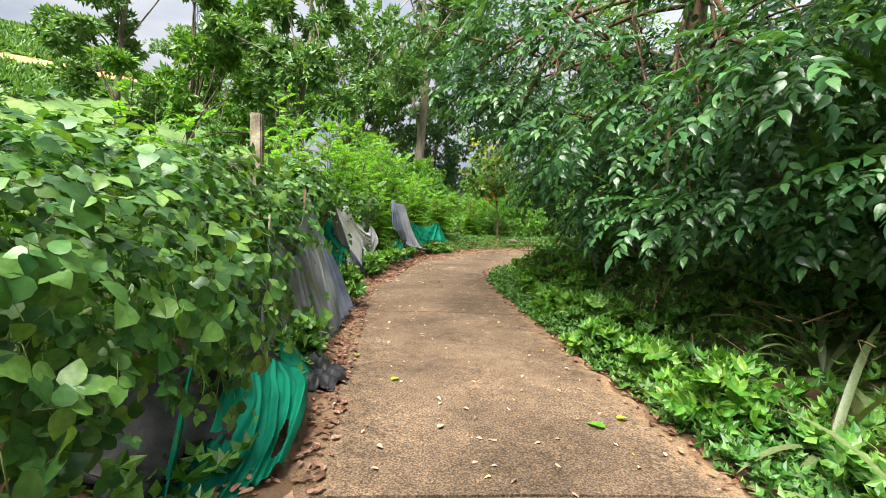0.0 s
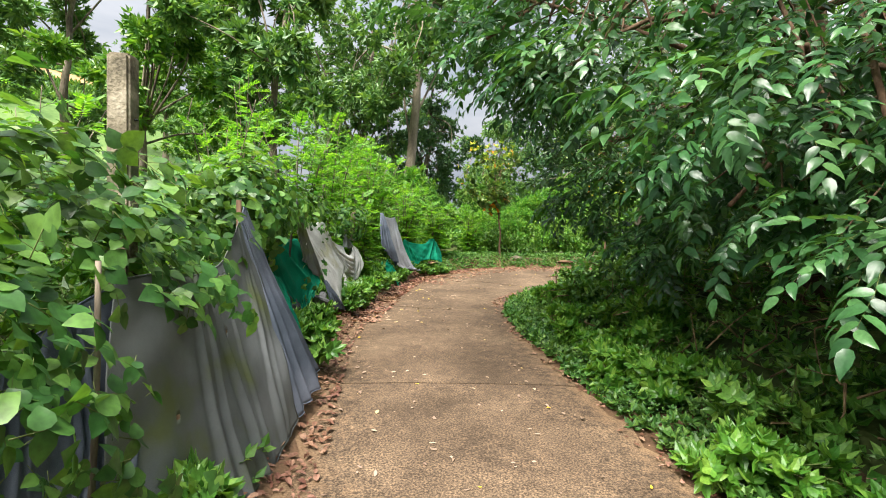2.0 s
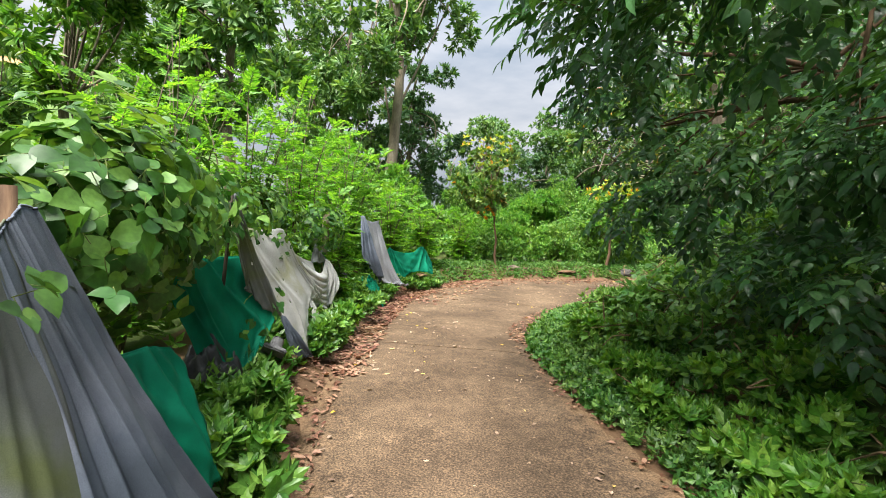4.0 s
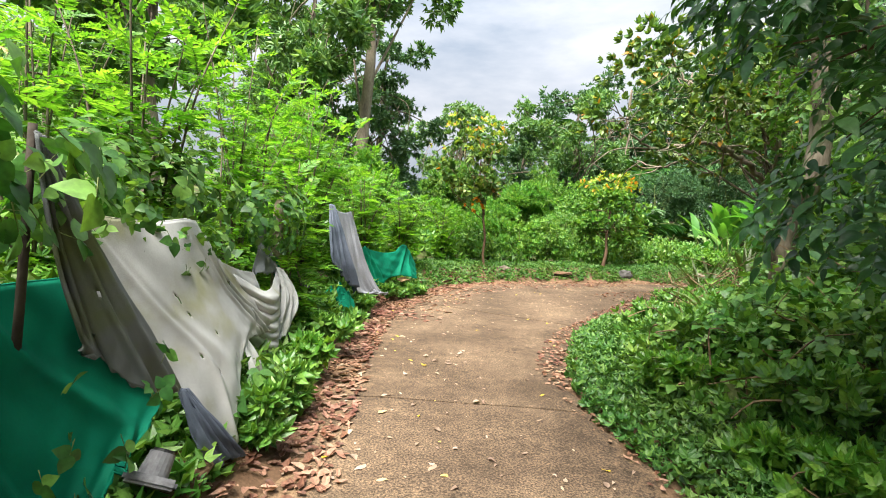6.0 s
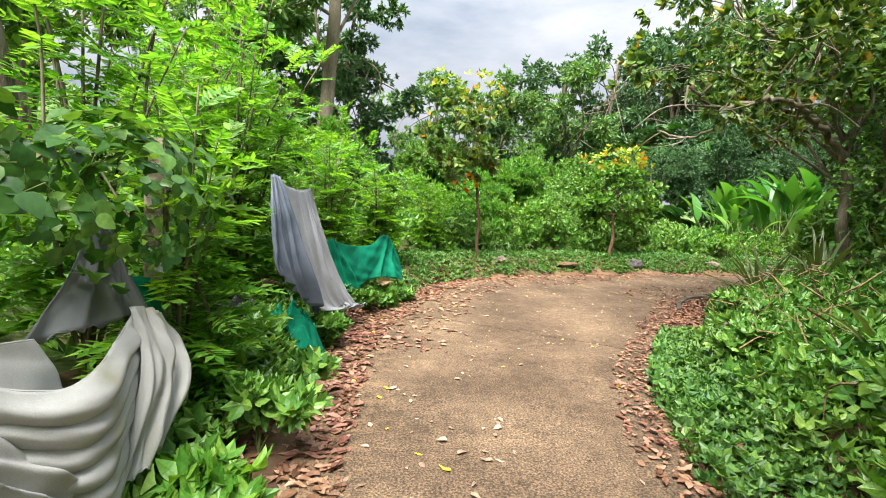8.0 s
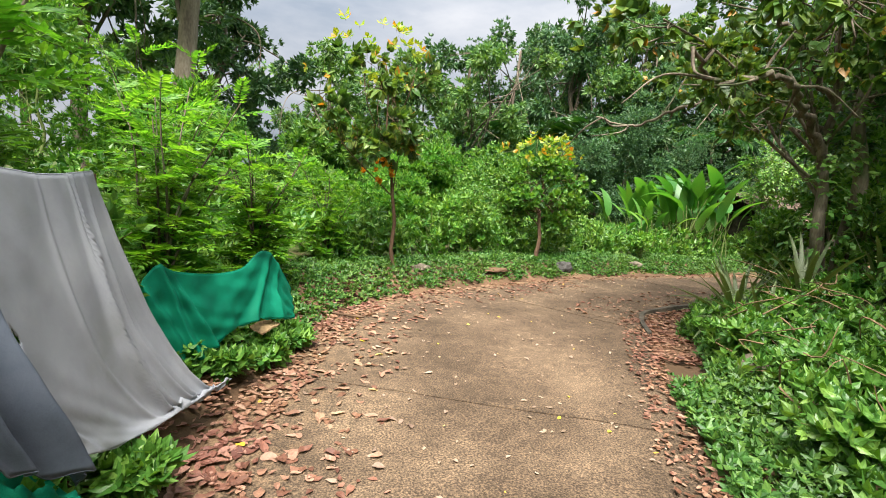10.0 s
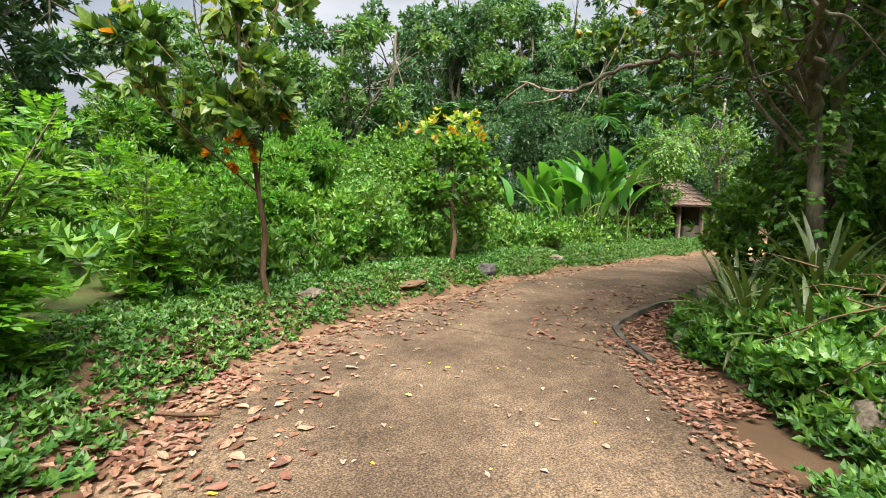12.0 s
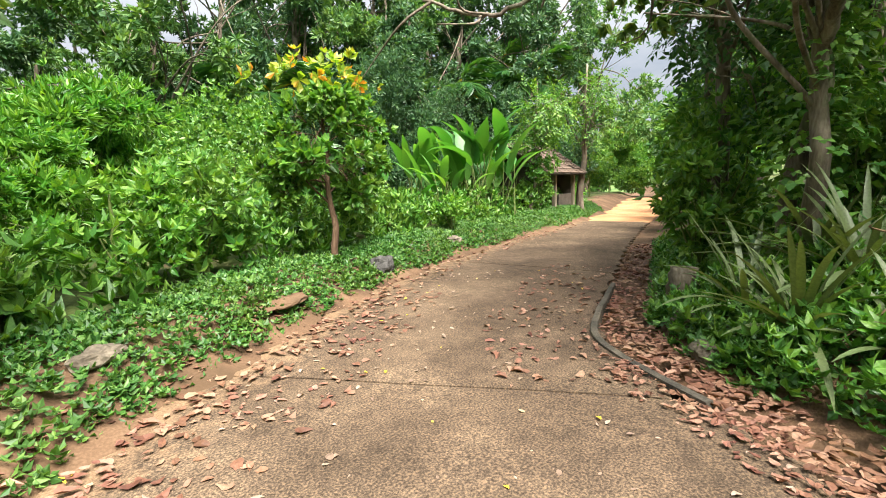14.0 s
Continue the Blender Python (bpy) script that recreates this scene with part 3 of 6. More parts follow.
def lane_strip(name, a, b, thick, mat, lift=0.0, inset=0.0):
    """A piece of the lane between two steps of its plan, with a worn rounded rim; earth: how much soil lies on it."""
    l, r = LEFT[a:b + 1].copy(), RIGHT[a:b + 1].copy()
    t = unit(np.gradient((l + r) / 2, axis=0))
    l[0] += t[0] * inset
    r[0] += t[0] * inset
    l[-1] -= t[-1] * inset
    r[-1] -= t[-1] * inset
    n, k = len(l), 15
    w = np.linspace(0, 1, k)
    p = l[:, None] * (1 - w[None, :, None]) + r[:, None] * w[None, :, None]
    wob = 0.05 * np.stack([np.sin(np.arange(n) * 1.3 + a), np.sin(np.arange(n) * 1.9 + 2 * a)], -1)
    cross = unit(r - l)
    p[:, 0] += cross * wob[:, 0:1]
    p[:, -1] += cross * wob[:, 1:2]
    z = lift + 0.006 * waves(p[..., 0] * 2, p[..., 1] * 2) - 0.02 * (np.abs(w - 0.5)[None] * 2) ** 6
    top = np.concatenate([p, z[..., None]], -1).reshape(-1, 3)
    bot = top - [0, 0, thick]
    i, j = np.meshgrid(np.arange(n - 1), np.arange(k - 1), indexing="ij")
    q = np.stack([i * k + j, i * k + j + 1, (i + 1) * k + j + 1, (i + 1) * k + j], -1).reshape(-1, 4)
    ring = np.concatenate([np.arange(k), np.arange(1, n) * k + k - 1, (n - 1) * k + np.arange(k - 2, -1, -1), np.arange(n - 2, 0, -1) * k])
    nxt = np.roll(ring, -1)
    side = np.stack([ring, ring + n * k, nxt + n * k, nxt], -1)
    me = mesh_of(name, np.concatenate([top, bot]), np.concatenate([q, side]), [mat], None, False)
    width = np.linalg.norm(r - l, axis=1)[:, None]
    dl, dr = w[None] * width, (1 - w)[None] * width
    along = p[..., 1]
    soil = 0.75 * np.exp(-dl / (0.28 + 0.25 * ease((along - 8) / 8))) + 0.62 * np.exp(-dr / 0.24) * (1 - ease((along - 9.5) / 3)) + 0.03
    at = me.attributes.new("earth", "FLOAT", "POINT")
    at.data.foreach_set("value", np.concatenate([soil.ravel(), soil.ravel()]).astype(np.float32))
    return me


def nearest_step(x, y):
    mid = (LEFT + RIGHT) / 2
    return int(np.hypot(mid[:, 0] - x, mid[:, 1] - y).argmin())


lane = tagged(new("road"), "narrow worn concrete lane strewn with fallen leaves", "road", kind="structure")
cuts = [0, nearest_step(3.4, 0.0), nearest_step(2.7, 3.8), nearest_step(1.35, 7.8), nearest_step(0.8, 11.5), nearest_step(1.5, 15.6), nearest_step(4.0, 18.9), nearest_step(8.4, 20.9), nearest_step(12.6, 21.8), nearest_step(17.2, 22.6)]
for a, b in zip(cuts[:-1], cuts[1:]):
    part("concrete_slab", lane_strip("concrete_slab", a, b, 0.14, M_CONCRETE, 0.0, 0.012), lane)
track = tagged(new("dirt_road"), "bare orange dirt track that goes on from the concrete", "road", kind="structure")
part("dirt_surface", lane_strip("dirt_surface", cuts[-1], len(LEFT) - 1, 0.14, M_DIRT, -0.02), track)


# ---- loose things of the verge: kerb, rocks, posts ----
def box_piece(size, bevel=0.008, seed=0, rough=0.0):
    """A bevelled block whose corners are a little worn, with its base at z = 0."""
    bm = bmesh.new()
    bmesh.ops.create_cube(bm, size=1)
    bmesh.ops.scale(bm, vec=size, verts=bm.verts)
    bmesh.ops.translate(bm, vec=(0, 0, size[2] / 2), verts=bm.verts)
    if rough:
        bmesh.ops.subdivide_edges(bm, edges=bm.edges, cuts=3, use_grid_fill=True)
        for v in bm.verts:
            v.co += rough * Vector(noise.noise_vector(v.co * 6 + Vector((seed, 0, 0))))
    bmesh.ops.bevel(bm, geom=[e for e in bm.edges if e.calc_face_angle(0) > 0.6], offset=bevel, segments=2, affect="EDGES")
    return bm


def bm_mesh(name, bm, mat):
    me = bpy.data.meshes.new(name)
    bm.to_mesh(me)
    bm.free()
    me.materials.append(mat)
    return me


def rock_mesh(name, size, mat, seed):
    bm = bmesh.new()
    bmesh.ops.create_icosphere(bm, subdivisions=3, radius=0.5)
    for v in bm.verts:
        n = v.co.normalized()
        k = 1 + 0.28 * noise.noise(n * 1.6 + Vector((seed, 0, 0))) + 0.1 * noise.noise(n * 5 + Vector((0, seed, 0)))
        v.co = n * 0.5 * k
        v.co.z = max(v.co.z, -0.3)
        v.co.x, v.co.y, v.co.z = v.co.x * size[0], v.co.y * size[1], v.co.z * size[2]
    return bm_mesh(name, bm, mat)


def rock(name, x, y, size, mat, label, seed, rz=0.0, sink=0.25):
    ob = new(name, rock_mesh(name, size, mat, seed))
    ob.matrix_world = pose(x, y, gz(x, y) + size[2] * (0.3 - sink * 0.3), 0, 0, rz)
    return tagged(ob, label, "rock")


def fence_post(x, y, height, w, lean=(0, 0)):
    base = gz(x, y) - 0.15
    t = thing("fence_post", x, y, base, "weathered square concrete fence post rising from vines", "post")
    t.rotation_euler = (radians(lean[0]), radians(lean[1]), radians(14))
    bm = box_piece((w, w * 0.92, height + 0.15), 0.012, 3, 0.004)
    part("shaft", bm_mesh("shaft", bm, M_POST), t)
    # no holes are cut: black pegs put the shade inside them into colour
    for k in (0.55, 0.75, 0.92):
        bm = bmesh.new()
        bmesh.ops.create_cone(bm, cap_ends=True, segments=8, radius1=0.006, radius2=0.006, depth=0.03, matrix=pose(w / 2 + 0.004, 0, height * k, 0, 90, 0))
        part("wire_hole", bm_mesh("wire_hole", bm, M_BLACK), t)


def stake(x, y, height, r, label, lean=(0, 0), mat=M_BROWNBARK):
    p = [(x, y, gz(x, y) - 0.1), (x + lean[0] * 0.5 + 0.02, y + lean[1] * 0.5, gz(x, y) + height * 0.5), (x + lean[0], y + lean[1], gz(x, y) + height)]
    v, f = tube(smooth_line(p, 0.2), np.linspace(r, r * 0.75, len(smooth_line(p, 0.2))), 7)
    tagged(new("wooden_stake", mesh_of("wooden_stake", v, f, [mat], None, True)), label, "stake")


# ---- cloth ----
def heap(name, x, y, rx, ry, h, mat, label, seed=0, rz=0.0):
    """A crumpled cloth heap on the ground."""
    k = 46
    u, v = np.meshgrid(np.linspace(-1, 1, k), np.linspace(-1, 1, k), indexing="ij")
    px, py = u * rx, v * ry
    c, s = math.cos(rz), math.sin(rz)
    wx, wy = x + px * c - py * s, y + px * s + py * c
    r = np.hypot(u, v)
    crumple = np.array([noise.ridged_multi_fractal(Vector((float(a) * 2.2 + seed, float(b) * 2.2, 0.3)), 0.9, 2.0, 4, 1.0, 2.0) for a, b in zip(u.ravel(), v.ravel())]).reshape(k, k)
    z = ground_height(wx, wy) + np.clip(1 - r**2, 0, 1) * h * (0.45 + 0.32 * crumple) + 0.02 + 0.012 * crumple
    keepr = 0.92 + 0.16 * np.sin(3 * np.arctan2(v, u) + seed) * np.cos(5 * np.arctan2(v, u))
    i, j = np.meshgrid(np.arange(k - 1), np.arange(k - 1), indexing="ij")
    q = np.stack([i * k + j, (i + 1) * k + j, (i + 1) * k + j + 1, i * k + j + 1], -1).reshape(-1, 4)
    ok = (r < keepr).ravel()[q].all(1)
    me = mesh_of(name, np.stack([wx, wy, z], -1).reshape(-1, 3), q[ok], [mat], None, True)
    ob = tagged(new(name, me), label, "shade net")
    ob.modifiers.new("thickness", "SOLIDIFY").thickness = 0.004
    return ob


# ---- plants ----
def ball_points(n, shell=0.55):
    d = unit(rng.normal(size=(n, 3)))
    return d, d * (shell + (1 - shell) * rng.random((n, 1))) ** 0.8


def crown_points(blobs, shell=0.45):
    """Places and outward ways for sprays inside uneven blobs (cx, cy, cz, rx, ry, rz, count)."""
    at, out = [], []
    for cx, cy, cz, rx, ry, rz, n in blobs:
        d, p = ball_points(int(n), shell)
        bump = 1 + 0.28 * np.sin(3.1 * d[:, 0:1] * 2 + cx) * np.sin(2.7 * d[:, 1:2] * 2 + cy) + 0.2 * np.sin(5 * d[:, 2:3] + cz)
        at.append(p * bump * [rx, ry, rz] + [cx, cy, cz])
        out.append(unit(d * [1 / rx, 1 / ry, 1 / rz]))
    return np.concatenate(at), np.concatenate(out)


def limb_lines(base, top, r, blobs, soup, twigs=6, fork=0.35, wobble=0.08, crook=0.08):
    """A trunk, one limb to each blob and twigs within it, added to a soup as material 0."""
    base, top = np.array(base, float), np.array(top, float)
    h = np.linalg.norm(top - base)
    s = np.linspace(0, 1, 9)[:, None]
    line = base * (1 - s) + top * s
    line[1:-1] += rng.normal(0, wobble * h * 0.12, (7, 3)) * [1, 1, 0.2]
    line = smooth_line(line, max(h / 24, 0.06))
    rad = np.interp(np.linspace(0, 1, len(line)), [0, 0.05, 0.3, 1], [r * 1.5, r * 1.12, r * 0.9, r * 0.3])
    soup.add(*tube(line, rad, 9))
    for cx, cy, cz, rx, ry, rz, n in blobs:
        c = np.array([cx, cy, cz])
        k = int(np.clip(fork + (0.97 - fork) * rng.random(), 0.12, 0.97) * (len(line) - 1))
        st = line[k]
        lr = min(max(rad[k] * 0.4, 0.006), 0.01 + 0.004 * h)
        midp = (st + c) / 2 + rng.normal(0, crook, 3) * np.linalg.norm(c - st) + [0, 0, 0.1 * np.linalg.norm(c - st)]
        ln = smooth_line([st, midp, c], max(h / 30, 0.08))
        soup.add(*tube(ln, np.linspace(lr, lr * 0.4, len(ln)), 6))
        for _ in range(twigs):
            d = unit(rng.normal(size=3)) * [rx, ry, rz]
            e = c + d * 0.85
            q = ln[rng.integers(len(ln) // 2, len(ln))]
            tw = smooth_line([q, (q + e) / 2 + rng.normal(0, 0.1, 3) * np.linalg.norm(e - q), e], max(h / 24, 0.08))
            soup.add(*tube(tw, np.linspace(lr * 0.38, 0.004, len(tw)), 4))


def plant(name, category, label, base, top, r, blobs, templates, size, leaf, bark, part_names=("trunk", "crown"), droop=0.3, twigs=6, group="", shell=0.45, fork=0.35, flat=0.0, extra=None, smooth=False, every=1, crook=0.08):
    """A tree or shrub: tapered wood and a crown of sprays."""
    t = thing(name, base[0], base[1], base[2], label, category, group)
    off = np.array(base, float)
    wood = Soup()
    limb_lines((0, 0, -0.12), np.array(top) - off, r, [(b[0] - off[0], b[1] - off[1], b[2] - off[2], *b[3:]) for b in blobs[::every]], wood, twigs, fork, 0.08, crook)
    part(part_names[0], wood.mesh(part_names[0], [bark], True), t)
    at, out = crown_points(blobs, shell)
    axis = out * [1, 1, 1 - flat] + rng.normal(0, 0.35, out.shape) + [0, 0, -droop]
    up = np.array([0, 0, 1.0]) + 0.5 * out + rng.normal(0, 0.25, out.shape)
    sz = size * rng.uniform(0.7, 1.25, len(at))
    soup = scatter(templates, at - off - 0.25 * unit(axis) * sz[:, None], axis, up, sz)
    part(part_names[1], soup.mesh(part_names[1], [leaf, bark], smooth), t)
    if extra:
        for nm, blob2, tm, s2, lf, lab in extra:
            a2, o2 = crown_points(blob2, 0.5)
            x2 = o2 + [0, 0, 0.4]
            part(nm, scatter(tm, a2 - off, x2, np.array([0, 0, 1.0]) + o2, s2 * rng.uniform(0.7, 1.2, len(a2))).mesh(nm, [lf, bark]), t, lab)["kind"] = "stuff"
    return t


def blobs_round(cx, cy, cz, rx, ry, rz, count, sprays, size=0.45):
    """Blobs spread through an ellipsoid, for a crown with gaps."""
    d, p = ball_points(count, 0.5)
    out = []
    for q in p:
        k = size * rng.uniform(0.75, 1.2)
        out.append((cx + q[0] * rx * 0.75, cy + q[1] * ry * 0.75, cz + q[2] * rz * 0.75, rx * k, ry * k, rz * k * 0.85, sprays / count))
    return out


def ground_cover(name, label, category, at_xy, templates, size, mats, lift=0.03, tall=0.0, up_bias=1.0):
    """Low plants of one kind over the ground, as stuff."""
    x, y = at_xy
    z = ground_height(x, y)
    n = len(x)
    out = rng.normal(0, 0.45, (n, 3)) + [0, 0, up_bias]
    at = np.stack([x, y, z + lift + tall * rng.random(n) ** 1.5], -1)
    side = unit(np.cross(out, rng.normal(size=(n, 3))))
    soup = scatter(templates, at, out, side, size * rng.uniform(0.6, 1.3, n))
    return tagged(new(name, soup.mesh(name, mats)), label, category, kind="stuff")


def along_edge(line, a, b, n, lo, hi, sign, bias=1.0):
    """Places beside one edge of the lane, between two shares of its length and two distances off it."""
    k = (a + (b - a) * rng.random(n)) * (len(line) - 1)
    i = np.clip(k.astype(int), 0, len(line) - 2)
    f = (k - i)[:, None]
    p = line[i] * (1 - f) + line[i + 1] * f
    t = unit(line[i + 1] - line[i])
    nor = np.stack([-t[:, 1], t[:, 0]], -1) * sign
    d = lo + (hi - lo) * rng.random(n) ** bias
    q = p + nor * d[:, None]
    return q[:, 0], q[:, 1]


def share(line, x, y):
    """The share of an edge's length nearest to a place."""
    return float(np.hypot(line[:, 0] - x, line[:, 1] - y).argmin()) / (len(line) - 1)


# ---- the fence side: posts, vines, nets ----
fence_post(0.02, 5.66, 2.12, 0.11)
fence_post(-1.05, 12.4, 1.5, 0.1)
stake(0.5, 4.95, 1.2, 0.013, "thin weathered wooden stake standing among vines", (0.05, 0.02), M_BARK)
stake(-0.86, 15.0, 1.3, 0.022, "rough wooden stake that holds up a net", (0.02, 0.0))
stake(-0.9, 9.2, 1.58, 0.018, "rough wooden stake that holds up a net", (0.18, -0.04), M_DARKWOOD)
stake(0.0, 6.7, 1.5, 0.025, "rough wooden stake that holds up a net", (0.02, 0.0))

def drape(rows, mat, label, creases=(), fine=0.006, seed=0, cols=110, deep=48, holes=(), ragged=0.015, facing=(1, 0, 0.2)):
    """A sheet through several lines from its top to its hem. creases: share along the top, share along the hem, width and height of each fold."""
    def along(line, k):
        p = smooth_line(line, 0.04)
        s = np.r_[0, np.cumsum(np.linalg.norm(np.diff(p, axis=0), axis=1))]
        return np.stack([np.interp(np.linspace(0, s[-1], k), s, p[:, a]) for a in range(3)], -1)
    lines = np.stack([along(r, cols) for r in rows])
    q = np.concatenate([2 * lines[:1] - lines[1:2], lines, 2 * lines[-1:] - lines[-2:-1]])
    w1 = np.linspace(0, 1, deep)
    pos = np.clip(w1 * (len(rows) - 1), 0, len(rows) - 1 - 1e-6)
    i, f = pos.astype(int), (pos - pos.astype(int))[:, None, None]
    A, B, C, D = q[i], q[i + 1], q[i + 2], q[i + 3]
    p = 0.5 * (2 * B + (C - A) * f + (2 * A - 5 * B + 4 * C - D) * f**2 + (3 * B - A - 3 * C + D) * f**3)
    u, w = np.linspace(0, 1, cols)[None, :], w1[:, None]
    nor = unit(np.cross(np.gradient(p, axis=1), np.gradient(p, axis=0)))
    nor = nor * np.where((nor @ np.array(facing, float))[..., None] < 0, -1, 1)
    lift = np.zeros((deep, cols))
    for k, (ut, ub, width, height) in enumerate(creases):
        uc = ut + (ub - ut) * w + 0.012 * np.sin(5 * w + k * 1.9 + seed)
        wd = width * (0.45 + 0.75 * w)
        x = (u - uc) / wd
        lift += height * np.exp(-np.abs(x) ** 1.6) * (0.25 + 0.75 * np.sin(np.clip(w * 1.25, 0, 1) * np.pi / 2)) - 0.35 * height * np.exp(-((x - 1.6) / 0.8) ** 2) * (0.3 + 0.7 * w)
    for k in range(5):
        a, b = 9 + 7.3 * k, 4 + 3.1 * k
        lift += fine / (1 + 0.5 * k) * np.sin(a * u + b * w * np.cos(k + seed) + 2.1 * k + seed) * np.cos(b * w + 1.7 * seed + k)
    p = p + nor * lift[..., None]
    p[-1, :, 2] += 0.5 * ragged * (np.sin(31 * u[0] + seed) + 0.7 * np.sin(67 * u[0] + 2 * seed))
    i, j = np.meshgrid(np.arange(deep - 1), np.arange(cols - 1), indexing="ij")
    f = np.stack([i * cols + j, i * cols + j + 1, (i + 1) * cols + j + 1, (i + 1) * cols + j], -1).reshape(-1, 4)
    keep = np.ones(len(f), bool)
    cu, cw = (j.ravel() + 0.5) / (cols - 1), (i.ravel() + 0.5) / (deep - 1)
    for hu, hw, ru, rw in holes:
        keep &= ((cu - hu) / ru) ** 2 + ((cw - hw) / rw) ** 2 > 1
    mid = p[-1].mean(0)
    t = thing("shade_net", mid[0], mid[1], mid[2], label, "shade net")
    sheet = part("sheet", mesh_of("sheet", p.reshape(-1, 3) - mid, f[keep], [mat], None, True), t)
    sheet.modifiers.new("thickness", "SOLIDIFY").thickness = 0.003
    part("hem", mesh_of("hem", *tube(p[0] - mid, np.full(cols, 0.004), 4), [mat], None, True), t)
    part("lower_hem", mesh_of("lower_hem", *tube(p[-1] - mid, np.full(cols, 0.004), 4), [mat], None, True), t)
    return t


def fan(n, top, bottom, width, height, seed=0):
    """Creases that spread from one stretch of the top to another of the hem, uneven in size."""
    r = np.random.default_rng(seed)
    k = np.sort(r.random(n))
    return [(top[0] + (top[1] - top[0]) * a, bottom[0] + (bottom[1] - bottom[0]) * a, width * r.uniform(0.5, 1.5), height * r.uniform(0.4, 1.3)) for a in k]


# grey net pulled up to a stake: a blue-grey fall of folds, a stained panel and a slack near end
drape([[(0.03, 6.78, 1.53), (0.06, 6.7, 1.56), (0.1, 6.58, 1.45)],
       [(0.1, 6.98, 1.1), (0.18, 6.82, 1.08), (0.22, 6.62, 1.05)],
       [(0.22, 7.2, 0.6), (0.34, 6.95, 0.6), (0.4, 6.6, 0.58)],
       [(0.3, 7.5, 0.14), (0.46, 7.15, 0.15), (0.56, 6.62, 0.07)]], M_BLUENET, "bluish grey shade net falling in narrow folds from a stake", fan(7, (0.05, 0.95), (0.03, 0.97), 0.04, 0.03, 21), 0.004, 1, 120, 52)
drape([[(0.08, 6.64, 1.52), (0.14, 6.45, 1.36), (0.22, 6.17, 1.2), (0.26, 5.91, 1.16), (0.27, 5.6, 1.2), (0.3, 5.3, 1.2)],
       [(0.24, 6.66, 1.0), (0.28, 6.35, 0.95), (0.34, 6.0, 0.9), (0.37, 5.75, 0.9), (0.4, 5.5, 0.92), (0.42, 5.15, 0.9)],
       [(0.42, 6.62, 0.52), (0.45, 6.3, 0.5), (0.49, 5.95, 0.5), (0.52, 5.65, 0.48), (0.52, 5.4, 0.5), (0.54, 5.0, 0.5)],
       [(0.56, 6.6, 0.06), (0.62, 6.25, 0.03), (0.7, 5.8, 0.02), (0.7, 5.4, 0.06), (0.66, 5.15, 0.16), (0.62, 4.85, 0.3)]], M_GREYNET,
      "torn grey shade net with algae stains draped slackly over the fence", fan(3, (0.0, 0.12), (0.0, 0.2), 0.02, 0.018, 5) + [(0.5, 0.36, 0.014, 0.035), (0.56, 0.47, 0.012, 0.028), (0.6, 0.55, 0.018, 0.03), (0.36, 0.3, 0.012, 0.012)],
      0.008, 2, 170, 60, holes=((0.2, 0.46, 0.007, 0.02), (0.41, 0.42, 0.011, 0.022), (0.4, 0.54, 0.008, 0.026), (0.42, 0.1, 0.006, 0.028), (0.74, 0.62, 0.009, 0.016)))
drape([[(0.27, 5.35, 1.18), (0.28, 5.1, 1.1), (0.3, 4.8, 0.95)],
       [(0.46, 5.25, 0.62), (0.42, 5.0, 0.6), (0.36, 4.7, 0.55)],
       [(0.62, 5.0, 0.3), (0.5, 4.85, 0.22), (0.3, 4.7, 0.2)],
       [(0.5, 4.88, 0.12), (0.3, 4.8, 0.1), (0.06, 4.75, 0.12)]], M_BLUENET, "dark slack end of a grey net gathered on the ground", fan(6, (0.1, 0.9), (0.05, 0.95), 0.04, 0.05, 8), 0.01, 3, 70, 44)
# green net at the foot of the vines, lying open with a torn loop
drape([[(1.06, 4.5, 0.24), (1.0, 4.3, 0.36), (1.02, 3.95, 0.44), (1.02, 3.7, 0.42)],
       [(1.22, 4.3, 0.24), (1.16, 4.05, 0.26), (1.12, 3.7, 0.26), (1.06, 3.5, 0.24)],
       [(1.36, 3.95, 0.16), (1.3, 3.75, 0.13), (1.2, 3.4, 0.14), (1.1, 3.2, 0.12)],
       [(1.42, 3.6, 0.07), (1.36, 3.4, 0.05), (1.24, 3.15, 0.05), (1.12, 2.9, 0.06)]], M_GREENNET, "creased green shade net slumped open beside the lane", [(0.08, 0.05, 0.05, 0.06), (0.4, 0.3, 0.03, 0.05), (0.62, 0.5, 0.03, 0.05), (0.25, 0.2, 0.03, 0.03)],
      0.014, 4, 90, 50, holes=((0.2, 0.72, 0.05, 0.14),), facing=(0.5, -0.3, 1))
drape([[(1.0, 3.45, 0.6), (1.06, 3.38, 0.61)], [(1.04, 3.3, 0.34), (1.1, 3.24, 0.34)], [(1.08, 3.14, 0.1), (1.16, 3.06, 0.1)]], M_GREENNET, "torn strip of green shade net standing up by the vines", [(0.5, 0.5, 0.2, 0.02)], 0.004, 5, 14, 30)
drape([[(0.66, 5.0, 0.26), (0.74, 4.8, 0.3), (0.86, 4.62, 0.24)], [(0.78, 5.02, 0.16), (0.9, 4.85, 0.17), (1.0, 4.65, 0.14)], [(0.86, 5.06, 0.06), (0.98, 4.9, 0.05), (1.06, 4.7, 0.05)]], M_GREENNET, "scrap of green shade net under the vines", fan(5, (0, 1), (0, 1), 0.08, 0.04, 2), 0.01, 6, 40, 26, facing=(0.5, -0.2, 1))
